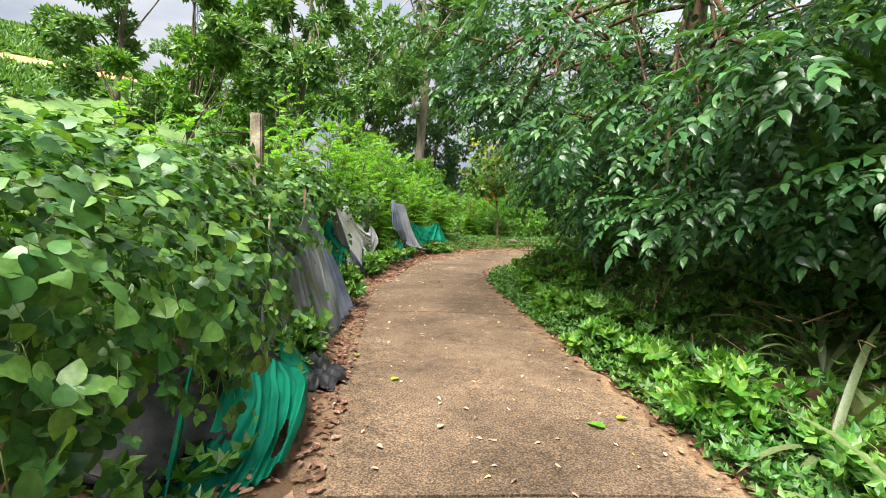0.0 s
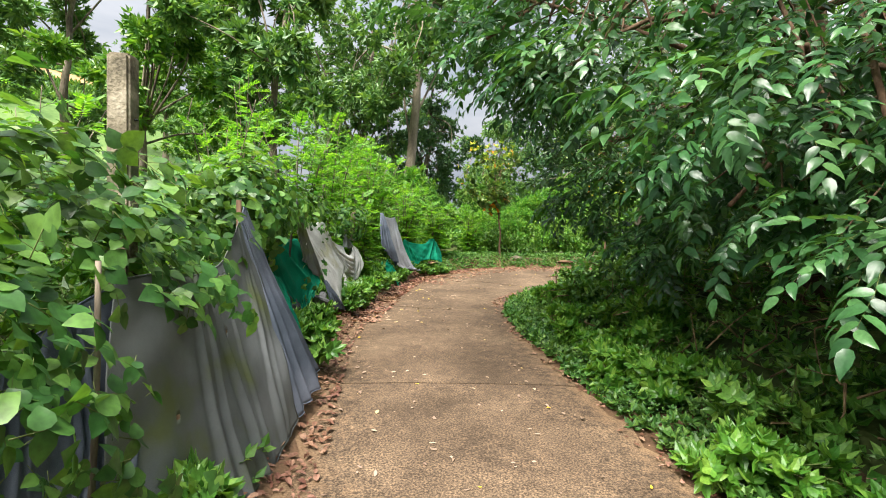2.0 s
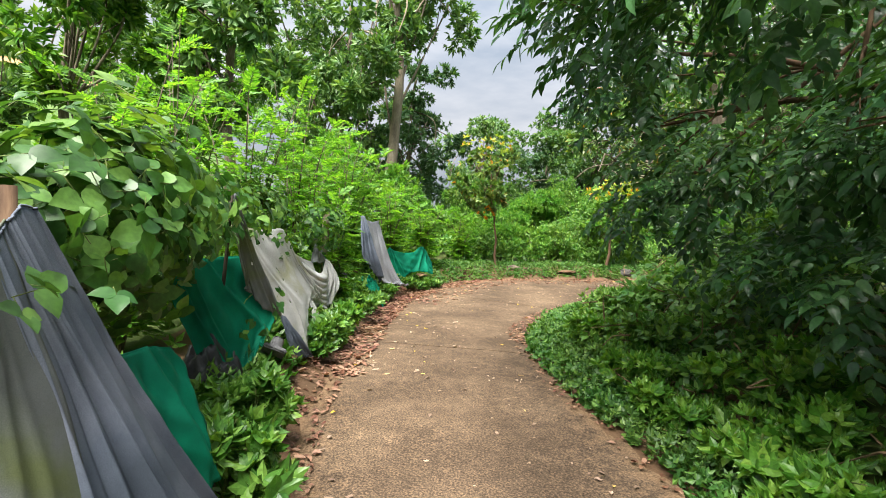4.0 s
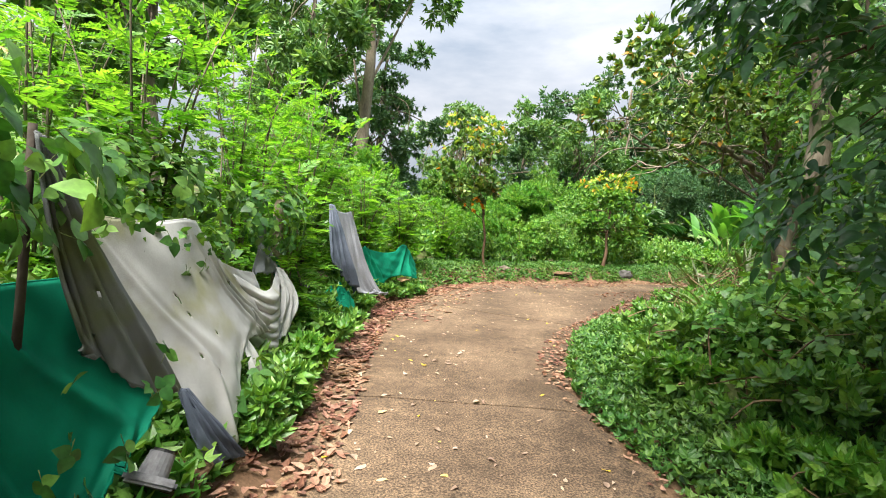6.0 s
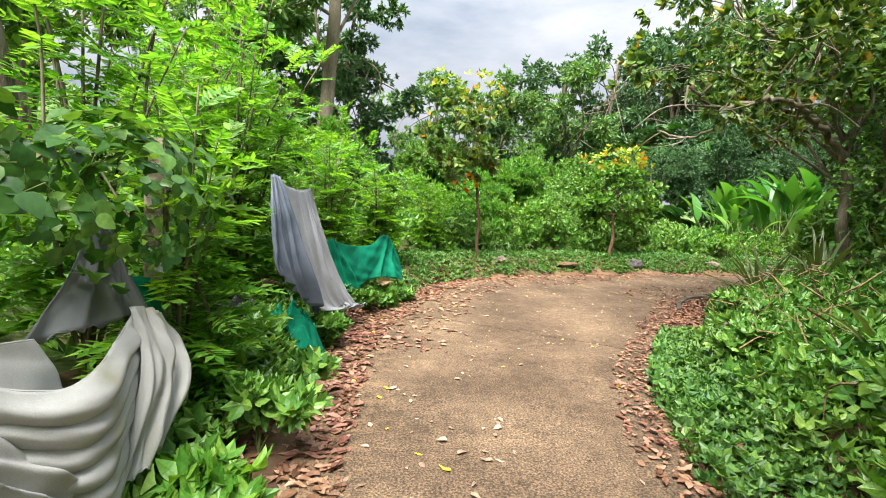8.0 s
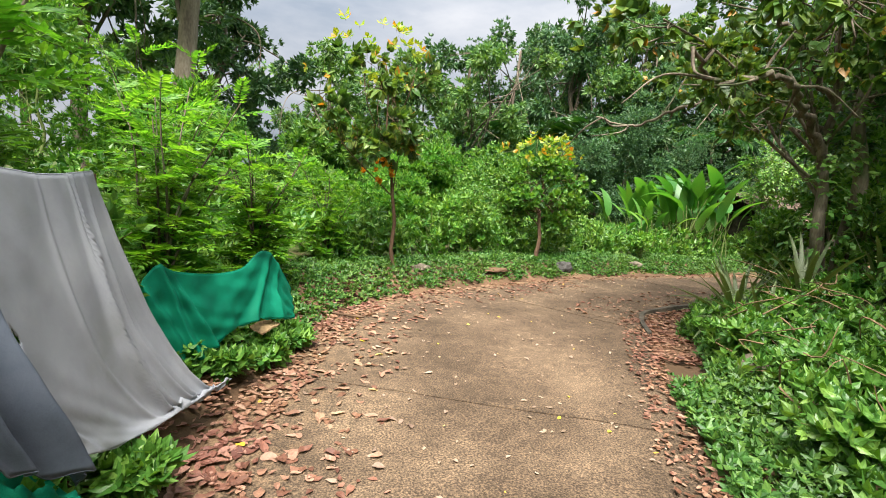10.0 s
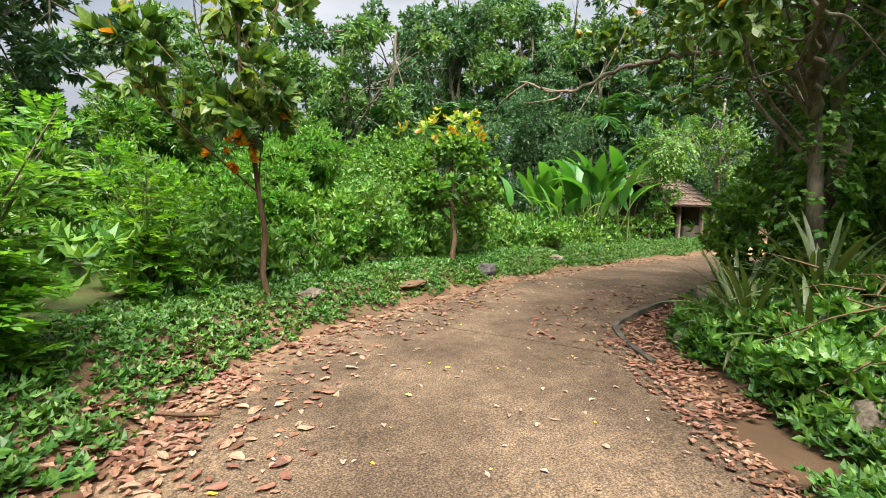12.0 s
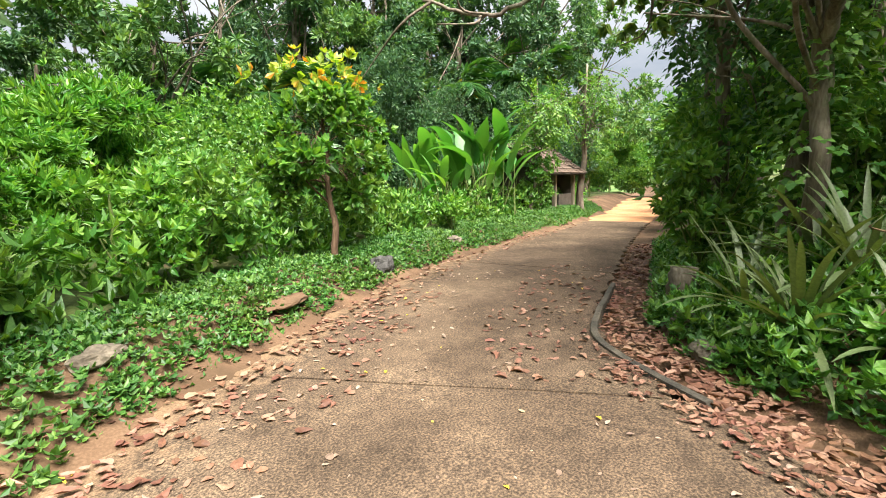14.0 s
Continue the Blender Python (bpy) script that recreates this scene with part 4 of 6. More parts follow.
drape([[(0.0, 7.1, 1.02), (-0.06, 7.4, 0.98), (-0.1, 7.62, 0.85)], [(0.1, 7.15, 0.72), (0.05, 7.4, 0.68), (0.0, 7.65, 0.6)], [(0.16, 7.3, 0.4), (0.13, 7.45, 0.36), (0.08, 7.6, 0.42)]], M_GREENNET, "bulging green shade net hanging on the fence", [(0.3, 0.45, 0.16, 0.09), (0.8, 0.7, 0.1, 0.05)], 0.012, 7, 50, 34)
drape([[(-0.94, 8.6, 1.2), (-0.86, 9.1, 1.2), (-0.8, 9.42, 1.2)], [(-0.86, 8.7, 0.85), (-0.78, 9.1, 0.86), (-0.68, 9.5, 0.9)], [(-0.72, 8.8, 0.42), (-0.66, 9.2, 0.5), (-0.56, 9.64, 0.64)], [(-0.6, 8.85, 0.14), (-0.56, 9.1, 0.24), (-0.54, 9.42, 0.5)]], M_GREENNET,
      "taut green shade net tied to the fence", [(0.15, 0.2, 0.03, 0.04), (0.3, 0.3, 0.02, 0.02), (0.55, 0.9, 0.05, 0.03)], 0.012, 9, 80, 44)
# pale net: a dark near flap from the stake, the big dusty sheet, its gathered end, a peak, a foot and a torn tail
drape([[(-0.7, 9.14, 1.73), (-0.705, 9.18, 1.72), (-0.71, 9.22, 1.7)], [(-0.73, 9.24, 1.34), (-0.68, 9.36, 1.34), (-0.7, 9.46, 1.32)], [(-0.71, 9.33, 1.02), (-0.62, 9.5, 0.96), (-0.62, 9.66, 0.95)], [(-0.69, 9.38, 0.94), (-0.6, 9.55, 0.72), (-0.555, 9.83, 0.6)]], M_GREYNET,
      "dark grey shade net flap hung from a stake", [(0.05, 0.0, 0.05, 0.05), (0.15, 0.1, 0.04, 0.04), (0.3, 0.6, 0.06, 0.03), (0.5, 0.85, 0.05, 0.025)], 0.006, 10, 70, 44, holes=((0.4, 0.5, 0.014, 0.014),))
drape([[(-0.86, 9.4, 1.47), (-0.84, 9.95, 1.42), (-0.84, 10.34, 1.43), (-0.84, 10.48, 1.37), (-0.85, 10.75, 1.17), (-0.86, 11.05, 1.06), (-0.86, 11.35, 1.0)],
       [(-0.76, 9.58, 1.05), (-0.71, 10.0, 1.03), (-0.72, 10.32, 1.05), (-0.73, 10.5, 1.02), (-0.77, 10.78, 0.95), (-0.8, 11.05, 0.9), (-0.82, 11.4, 0.86)],
       [(-0.565, 9.82, 0.6), (-0.55, 10.02, 0.62), (-0.54, 10.2, 0.64), (-0.56, 10.4, 0.68), (-0.62, 10.65, 0.74), (-0.7, 10.95, 0.72), (-0.76, 11.4, 0.66)],
       [(-0.5, 9.88, 0.4), (-0.43, 10.0, 0.24), (-0.42, 10.14, 0.22), (-0.5, 10.35, 0.46), (-0.58, 10.6, 0.64), (-0.66, 10.9, 0.6), (-0.72, 11.4, 0.52)]], M_WHITENET,
      "dusty pale grey shade net with small holes stretched on the fence", fan(5, (0.4, 0.52), (0.6, 0.95), 0.012, 0.025, 14) + [(0.55, 0.98, 0.02, 0.035), (0.12, 0.3, 0.04, 0.015), (0.08, 0.2, 0.02, 0.02), (0.7, 0.93, 0.03, 0.03)],
      0.007, 11, 200, 64, holes=((0.24, 0.42, 0.006, 0.014), (0.235, 0.33, 0.003, 0.012), (0.24, 0.35, 0.003, 0.01), (0.3, 0.55, 0.003, 0.012), (0.6, 0.2, 0.01, 0.01), (0.65, 0.27, 0.01, 0.011), (0.7, 0.33, 0.008, 0.01), (0.2, 0.7, 0.003, 0.014), (0.36, 0.75, 0.003, 0.014), (0.15, 0.6, 0.003, 0.01)))
for k in range(6):
    s = k / 5
    drape([[(-0.84 + 0.05 * s, 10.95 + 0.1 * s, 1.04 - 0.4 * s), (-0.74 + 0.02 * s, 11.35, 0.86 - 0.38 * s), (-0.86 + 0.08 * s, 11.9 - 0.2 * s, 0.98 - 0.42 * s)],
           [(-0.8 + 0.05 * s, 10.95 + 0.1 * s, 0.98 - 0.4 * s), (-0.68 + 0.02 * s, 11.35, 0.79 - 0.38 * s), (-0.82 + 0.08 * s, 11.92 - 0.2 * s, 0.92 - 0.42 * s)],
           [(-0.83 + 0.05 * s, 10.97 + 0.1 * s, 0.93 - 0.4 * s), (-0.74 + 0.02 * s, 11.37, 0.73 - 0.38 * s), (-0.85 + 0.08 * s, 11.93 - 0.2 * s, 0.86 - 0.42 * s)]], M_WHITENET, "sagging swag of the gathered end of a pale net", [(0.5, 0.5, 0.2, 0.012)], 0.005, 12 + k, 40, 14)
drape([[(-0.84, 11.8, 1.0), (-0.82, 11.9, 0.98), (-0.84, 12.02, 0.92)], [(-0.74, 11.72, 0.74), (-0.72, 11.85, 0.72), (-0.76, 12.0, 0.7)], [(-0.74, 11.5, 0.38), (-0.7, 11.6, 0.42), (-0.74, 11.75, 0.46)]], M_WHITENET, "bunched corner of a pale net knotted to a twig", fan(5, (0, 1), (0, 1), 0.08, 0.03, 4), 0.012, 19, 40, 40)
drape([[(-1.03, 11.9, 1.42), (-1.04, 11.95, 1.43)], [(-0.95, 11.65, 1.18), (-0.98, 12.0, 1.16)], [(-0.86, 11.3, 1.0), (-0.88, 12.05, 0.92)]], M_GREYNET, "torn corner of grey net pulled up to a stake", fan(5, (0.1, 0.9), (0, 1), 0.05, 0.03, 7), 0.006, 20, 50, 34)
drape([[(-0.57, 9.8, 0.62), (-0.55, 9.86, 0.6)], [(-0.5, 9.8, 0.4), (-0.44, 9.96, 0.38)], [(-0.44, 9.85, 0.2), (-0.38, 10.1, 0.16)]], M_BLUENET, "twisted blue-grey foot of a net tied down", fan(6, (0, 1), (0, 1), 0.06, 0.03, 9), 0.006, 21, 44, 34)
drape([[(-0.6, 10.56, 0.68), (-0.62, 10.66, 0.7)], [(-0.52, 10.52, 0.48), (-0.54, 10.7, 0.46)], [(-0.46, 10.5, 0.24), (-0.46, 10.64, 0.2)]], M_WHITENET, "ragged tail of a pale net hanging loose", fan(4, (0, 1), (0, 1), 0.08, 0.03, 10), 0.006, 22, 30, 30, holes=((0.5, 0.75, 0.12, 0.3),))
drape([[(-0.98, 11.95, 1.1), (-0.98, 12.2, 1.05)], [(-0.92, 12.0, 0.85), (-0.92, 12.25, 0.8)], [(-0.9, 12.05, 0.6), (-0.9, 12.2, 0.6)]], M_GREENNET, "narrow green shade net behind a pale one", fan(3, (0, 1), (0, 1), 0.1, 0.03, 3), 0.008, 23, 24, 24)
# the sheet between two stakes, its dark folded side and the green nets beside it
drape([[(-0.855, 13.72, 1.63), (-0.85, 14.1, 1.58), (-0.84, 14.5, 1.545), (-0.82, 14.95, 1.58)], [(-0.78, 13.74, 1.25), (-0.77, 14.15, 1.22), (-0.74, 14.6, 1.2), (-0.72, 15.0, 1.2)],
       [(-0.69, 13.82, 0.86), (-0.67, 14.3, 0.8), (-0.62, 14.7, 0.74), (-0.58, 15.15, 0.7)], [(-0.63, 14.1, 0.6), (-0.6, 14.4, 0.5), (-0.5, 14.8, 0.38), (-0.36, 15.4, 0.26)], [(-0.6, 14.15, 0.5), (-0.55, 14.4, 0.4), (-0.44, 14.85, 0.31), (-0.24, 15.65, 0.21)]], M_LILACNET,
      "pale grey shade net hung like a sheet between stakes", fan(8, (0.8, 1.0), (0.5, 1.0), 0.014, 0.03, 11) + [(0.05, 0.1, 0.03, 0.02), (0.6, 0.45, 0.02, 0.012)], 0.006, 24, 150, 60, holes=((0.22, 0.4, 0.005, 0.03),), ragged=0.006)
# the sheet's near side, drawn apart in a darker blue-grey than the rest
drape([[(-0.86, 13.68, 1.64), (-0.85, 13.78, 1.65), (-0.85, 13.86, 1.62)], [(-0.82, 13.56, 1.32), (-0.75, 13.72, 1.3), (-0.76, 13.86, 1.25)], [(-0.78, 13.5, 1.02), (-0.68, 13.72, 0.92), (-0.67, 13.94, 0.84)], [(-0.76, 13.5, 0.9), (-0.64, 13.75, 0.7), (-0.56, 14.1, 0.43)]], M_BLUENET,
      "dark blue-grey side of a pale net falling in deep folds", fan(12, (0.02, 0.98), (0.02, 0.98), 0.032, 0.045, 13), 0.006, 25, 110, 54)
heap("shade_net", -0.72, 14.0, 0.3, 0.34, 0.36, M_GREENNET, "crumpled green shade net lying on weeds", 2.0, -0.3)
drape([[(-0.84, 15.55, 0.8), (-0.73, 15.69, 1.0), (-0.66, 15.78, 0.94), (-0.45, 16.05, 0.88), (-0.27, 16.3, 0.89), (-0.13, 16.46, 1.02), (-0.02, 16.62, 0.9), (0.12, 16.85, 0.62)],
       [(-0.74, 15.6, 0.6), (-0.64, 15.78, 0.65), (-0.55, 15.85, 0.64), (-0.4, 16.05, 0.62), (-0.25, 16.25, 0.64), (-0.1, 16.45, 0.7), (0.0, 16.6, 0.62), (0.14, 16.8, 0.48)],
       [(-0.64, 15.7, 0.3), (-0.56, 15.8, 0.3), (-0.46, 15.9, 0.3), (-0.36, 16.05, 0.38), (-0.24, 16.2, 0.44), (-0.08, 16.4, 0.44), (0.04, 16.55, 0.4), (0.16, 16.75, 0.36)]], M_GREENNET,
      "low green shade net sagging between short stakes", [(0.13, 0.16, 0.03, 0.07), (0.2, 0.26, 0.02, 0.04), (0.06, 0.06, 0.03, 0.04), (0.72, 0.6, 0.03, 0.05), (0.8, 0.8, 0.03, 0.05), (0.45, 0.4, 0.05, 0.02)], 0.012, 26, 120, 36)


def tray():
    """A nursery tray with two pot cups, tipped against the bank."""
    t = thing("nursery_tray", -0.5, 9.47, gz(-0.5, 9.47) + 0.2, "dusty grey plastic nursery tray lying tilted by a green net", "tray")
    t.rotation_euler = (radians(-32), radians(22), radians(20))
    bm = box_piece((0.2, 0.46, 0.04), 0.012)
    part("base", bm_mesh("base", bm, M_TRAY), t)
    for k in (-0.12, 0.1):
        bm = bmesh.new()
        bmesh.ops.create_cone(bm, cap_ends=True, segments=20, radius1=0.06, radius2=0.05, depth=0.09, matrix=pose(0, k, 0.085))
        cup = part("cup", bm_mesh("cup", bm, M_TRAY), t)
        # black disc on the solid cup: the shade of its hollow put in as colour
        bm = bmesh.new()
        bmesh.ops.create_cone(bm, cap_ends=True, segments=20, radius1=0.042, radius2=0.042, depth=0.02, matrix=pose(0, k, 0.132))
        part("dark_mouth", bm_mesh("dark_mouth", bm, M_BLACK), cup)


rock("earth_bank", -0.6, 9.4, (0.55, 1.2, 0.2), M_GROUND, "small bank of bare red-brown earth by the nets", 8.0, 0)
tray()
heap("plastic_sheet", -1.2, 14.0, 0.3, 0.4, 0.3, M_BLACK, "crumpled black plastic sheet behind a net", 4.0)
heap("plastic_sheet", 0.62, 4.0, 0.6, 1.1, 0.35, M_BLACK, "crumpled black plastic sheet under the vines", 5.0, 0.2)
heap("plastic_sheet", -0.75, 8.9, 0.3, 0.5, 0.4, M_BLACK, "crumpled black plastic sheet behind a green net", 7.0, 0.2)
heap("cloth_rag", 1.0, 5.0, 0.25, 0.4, 0.12, M_BLACK, "dark crumpled rag lying by the lane", 9.0, 0.3)
card = new("cardboard_scrap", bm_mesh("cardboard_scrap", box_piece((0.26, 0.14, 0.015), 0.004, 2, 0.03), M_CARD))
card.matrix_world = pose(-0.08, 16.45, 0.36, 14, -8, 55)
tagged(card, "sodden brown cardboard scrap leaning on weeds", "cardboard")


def vine_bank():
    """Wild bean vines that smother the fence: leaves over a lumpy mound, thinner farther back."""
    prof = np.array([(0.55, 0.22), (0.42, 0.65), (0.44, 1.08), (0.64, 1.42), (1.0, 1.64), (1.6, 1.74), (2.6, 1.84), (4.2, 1.86), (6.5, 1.7)])
    pl = smooth_line(prof, 0.05)
    pt = unit(np.gradient(pl, axis=0))
    n = 18500
    k = (rng.random(n) ** 1.35 * (len(pl) - 1)).astype(int)
    lo, hi = share(LEFT, 2.4, -2.0), share(LEFT, 0.1, 8.4)
    zero = np.zeros(n)
    x0, y0 = along_edge(LEFT, lo, hi, n, 0, 1e-6, 1)
    i = np.array([np.hypot(LEFT[:, 0] - a, LEFT[:, 1] - b).argmin() for a, b in zip(x0, y0)])
    tan = unit(np.gradient(LEFT, axis=0))[i]
    nx, ny = -tan[:, 1], tan[:, 0]
    lump = 0.17 * waves(x0 * 1.3 + pl[k, 1], y0 * 1.3) + 0.1 * np.sin(y0 * 5.1 + pl[k, 1] * 4) + 0.1 * np.sin(y0 * 9 + pl[k, 0] * 7) + 0.25 * rng.random(n) ** 6
    depth = -0.28 * rng.random(n) ** 1.6
    d = pl[k, 0] - pt[k, 1] * (lump + depth)
    z = pl[k, 1] * (1 + 0.05 * np.sin(y0 * 1.4)) + pt[k, 0] * (lump + depth)
    x, y = x0 + nx * d, y0 + ny * d
    open_front = ((y0 > 4.95) & (z < 1.2 + 0.15 * np.sin(3 * y0)) & (d < 1.15)) | ((y0 > 4.4) & (y0 <= 4.95) & (z < 0.75 + 0.25 * np.sin(5 * y0))) | ((y0 > 3.0) & (y0 < 4.4) & (z < 0.5)) | ((y0 > 7.3) & (d < 0.85))
    keep = ~open_front & ~((z < 0.75) & (rng.random(n) < 0.45))
    out = np.stack([-nx * pt[k, 1], -ny * pt[k, 1], pt[k, 0]], -1)
    at = np.stack([x, y, z + np.minimum(0, -0.05)], -1)[keep]
    out = out[keep] + rng.normal(0, 0.3, (keep.sum(), 3))
    axis = unit(np.cross(out, rng.normal(size=out.shape))) + 0.35 * out + [0, 0, -0.35]
    back = d[keep] > 1.7
    size = 0.13 * rng.uniform(0.5, 1.4, len(at))
    soup = scatter(T_VINE, at[~back], axis[~back], (out + [0, 0, 0.55])[~back], size[~back])
    scatter(T_VINECHEAP, at[back], axis[back], (out + [0, 0, 0.55])[back], size[back] * 1.15, soup)
    tagged(new("vine_hedge", soup.mesh("vine_hedge", [L_VINE, M_STEM], True)), "dense green bean vines smothering a fence", "vine", kind="stuff")
    runners = Soup()
    for _ in range(120):
        j = rng.integers(0, len(at))
        p = at[j]
        q = p + rng.normal(0, 0.25, 3) + [0, 0, -0.25]
        ln = smooth_line([p, (p + q) / 2 + rng.normal(0, 0.09, 3), q], 0.05)
        runners.add(*tube(ln, np.full(len(ln), 0.003), 3))
    tagged(new("vine_stems", runners.mesh("vine_stems", [M_STEM])), "thin trailing vine stems on a hedge", "vine", kind="stuff")
    pick = at[(at[:, 2] > 1.5) & (at[:, 2] < 2.2)]
    pick = pick[rng.permutation(len(pick))[:26]]
    petal = blade(0.8, 0.1, 0.1)
    fl = scatter([whorl(5, petal, 30, 80, stem_len=0.8)], pick + [0.08, 0, 0.08], rng.normal(0, 0.3, pick.shape) + [0.2, 0, 1], rng.normal(size=pick.shape), 0.028)
    tagged(new("vine_flowers", fl.mesh("vine_flowers", [L_FLOWER, M_STEM])), "small mauve bean flowers on a vine hedge", "flower", kind="stuff")


vine_bank()


def vine_tangle(x, y, z, rx, ry, rz, n, size=0.16):
    at, out = crown_points([(x, y, z, rx, ry, rz, n)], 0.5)
    axis = unit(np.cross(out, rng.normal(size=out.shape))) + 0.3 * out + [0, 0, -0.35]
    soup = scatter(T_VINE, at, axis, out + [0, 0, 0.6], size * rng.uniform(0.5, 1.3, n))
    tagged(new("vine_tangle", soup.mesh("vine_tangle", [L_VINE, M_STEM], True)), "tangle of bean vines hanging over fence nets", "vine", kind="stuff")


vine_tangle(-0.85, 8.3, 1.6, 0.45, 0.9, 0.6, 620)
vine_tangle(-0.5, 9.2, 0.75, 0.08, 0.35, 0.3, 12, 0.11)
vine_tangle(-0.72, 9.5, 1.5, 0.1, 0.45, 0.16, 36, 0.1)
vine_tangle(-0.46, 10.5, 0.42, 0.1, 0.2, 0.22, 30, 0.15)
vine_tangle(-0.75, 10.2, 1.3, 0.08, 0.5, 0.18, 40, 0.1)
vine_tangle(-0.35, 7.4, 1.55, 0.35, 0.6, 0.45, 500, 0.15)
vine_tangle(-1.25, 10.4, 1.65, 0.4, 1.1, 0.35, 360, 0.13)
vine_tangle(-0.95, 12.0, 1.45, 0.3, 0.7, 0.4, 260, 0.12)

# ---- feathery saplings along the fence ----
def sapling(x, y, h, w, stems, fronds, size=0.42):
    """Several whippy stems from one foot, each set round with feather leaves."""
    z = gz(x, y)
    t = thing("feathery_sapling", x, y, z, "bright green feathery-leaved sapling growing by the fence", "tree", "feathery saplings along the fence")
    at, axis, sz = [], [], []
    for k in range(stems):
        a = 2.4 * k + rng.normal(0, 0.3)
        reach = w * (0.25 + 0.75 * rng.random())
        top = np.array([math.cos(a) * reach, math.sin(a) * reach, h * rng.uniform(0.62, 1.0)])
        ln = smooth_line([(0, 0, -0.1), top * [0.22, 0.22, 0.4] + rng.normal(0, 0.05, 3), top * [0.6, 0.6, 0.75], top], 0.12)
        part("stem", mesh_of("stem", *tube(ln, np.linspace(0.019, 0.004, len(ln)), 5), [M_BARK], None, True), t)
        for i in range(fronds):
            q = 0.16 + 0.84 * (i + rng.random()) / fronds
            p = ln[min(int(q * (len(ln) - 1)), len(ln) - 1)]
            b = 2.4 * i + a
            at.append(p)
            axis.append((math.cos(b), math.sin(b), 0.25 + 0.9 * max(q - 0.8, 0) / 0.2 + rng.normal(0, 0.15)))
            sz.append(size * (1.15 - 0.45 * q) * rng.uniform(0.7, 1.2))
    at, axis = np.array(at), np.array(axis)
    part("crown", scatter(T_PINNATE, at, axis, np.array([0, 0, 1.0]) + rng.normal(0, 0.15, axis.shape), np.array(sz)).mesh("crown", [L_FERNY, M_STEM]), t)


for x, y, h, w, k, n in ((-1.45, 14.5, 3.0, 0.95, 13, 26), (-1.75, 12.9, 3.4, 0.8, 9, 24), (-1.55, 10.9, 2.9, 0.7, 9, 24), (-1.9, 9.4, 3.0, 0.8, 9, 22), (-0.95, 16.7, 2.1, 0.7, 9, 24), (-0.35, 18.4, 1.9, 0.7, 9, 24), (-1.0, 12.6, 1.9, 0.5, 7, 20),
                         (-3.1, 16.2, 3.8, 1.1, 10, 22), (-2.9, 11.6, 3.9, 1.0, 10, 22), (-3.0, 7.8, 2.9, 0.9, 8, 20), (-1.7, 19.6, 2.8, 1.0, 9, 22), (0.6, 20.4, 1.6, 0.6, 7, 20), (-2.2, 14.9, 3.4, 0.9, 9, 22)):
    sapling(x, y, h, w, k, n)

# ---- thin tree with orange leaves, and the stemmed shrub with yellow shoots ----
z = gz(1.8, 20.3)
plant("young_tree", "tree", "slender young tree with leathery leaves, a few orange", (1.8, 20.3, z), (1.4, 20.2, z + 3.5), 0.034, blobs_round(1.35, 20.15, z + 2.75, 1.45, 1.3, 1.3, 28, 250, 0.2), T_CASHEW, 0.16, L_CASHEW, M_BROWNBARK,
      droop=-0.2, twigs=4, every=2, crook=0.14, extra=[("dying_foliage", [(1.45, 20.1, 1.95, 0.2, 0.2, 0.25, 12)], T_CASHEW, 0.1, L_ORANGE, "cluster of dying orange leaves"),
                                   ("shoot_foliage", [(1.35, 20.1, z + 3.5, 0.95, 0.9, 0.5, 36)], T_YOUNG, 0.14, L_YELLOW, "yellow-green and orange young shoots")])
z = gz(5.7, 22.4)
plant("stemmed_shrub", "shrub", "many-stemmed shrub with yellow young leaves at its tips", (5.7, 22.4, z), (6.0, 23.0, z + 2.4), 0.05, blobs_round(6.0, 22.9, z + 1.7, 1.5, 1.3, 1.35, 24, 620, 0.26), T_CASHEW, 0.14, L_MID, M_BROWNBARK, droop=-0.1, twigs=5,
      extra=[("shoot_foliage", [(6.0, 23.0, z + 2.75, 1.0, 0.9, 0.4, 46)], T_YOUNG, 0.16, L_YELLOW, "bright yellow young shoots")])

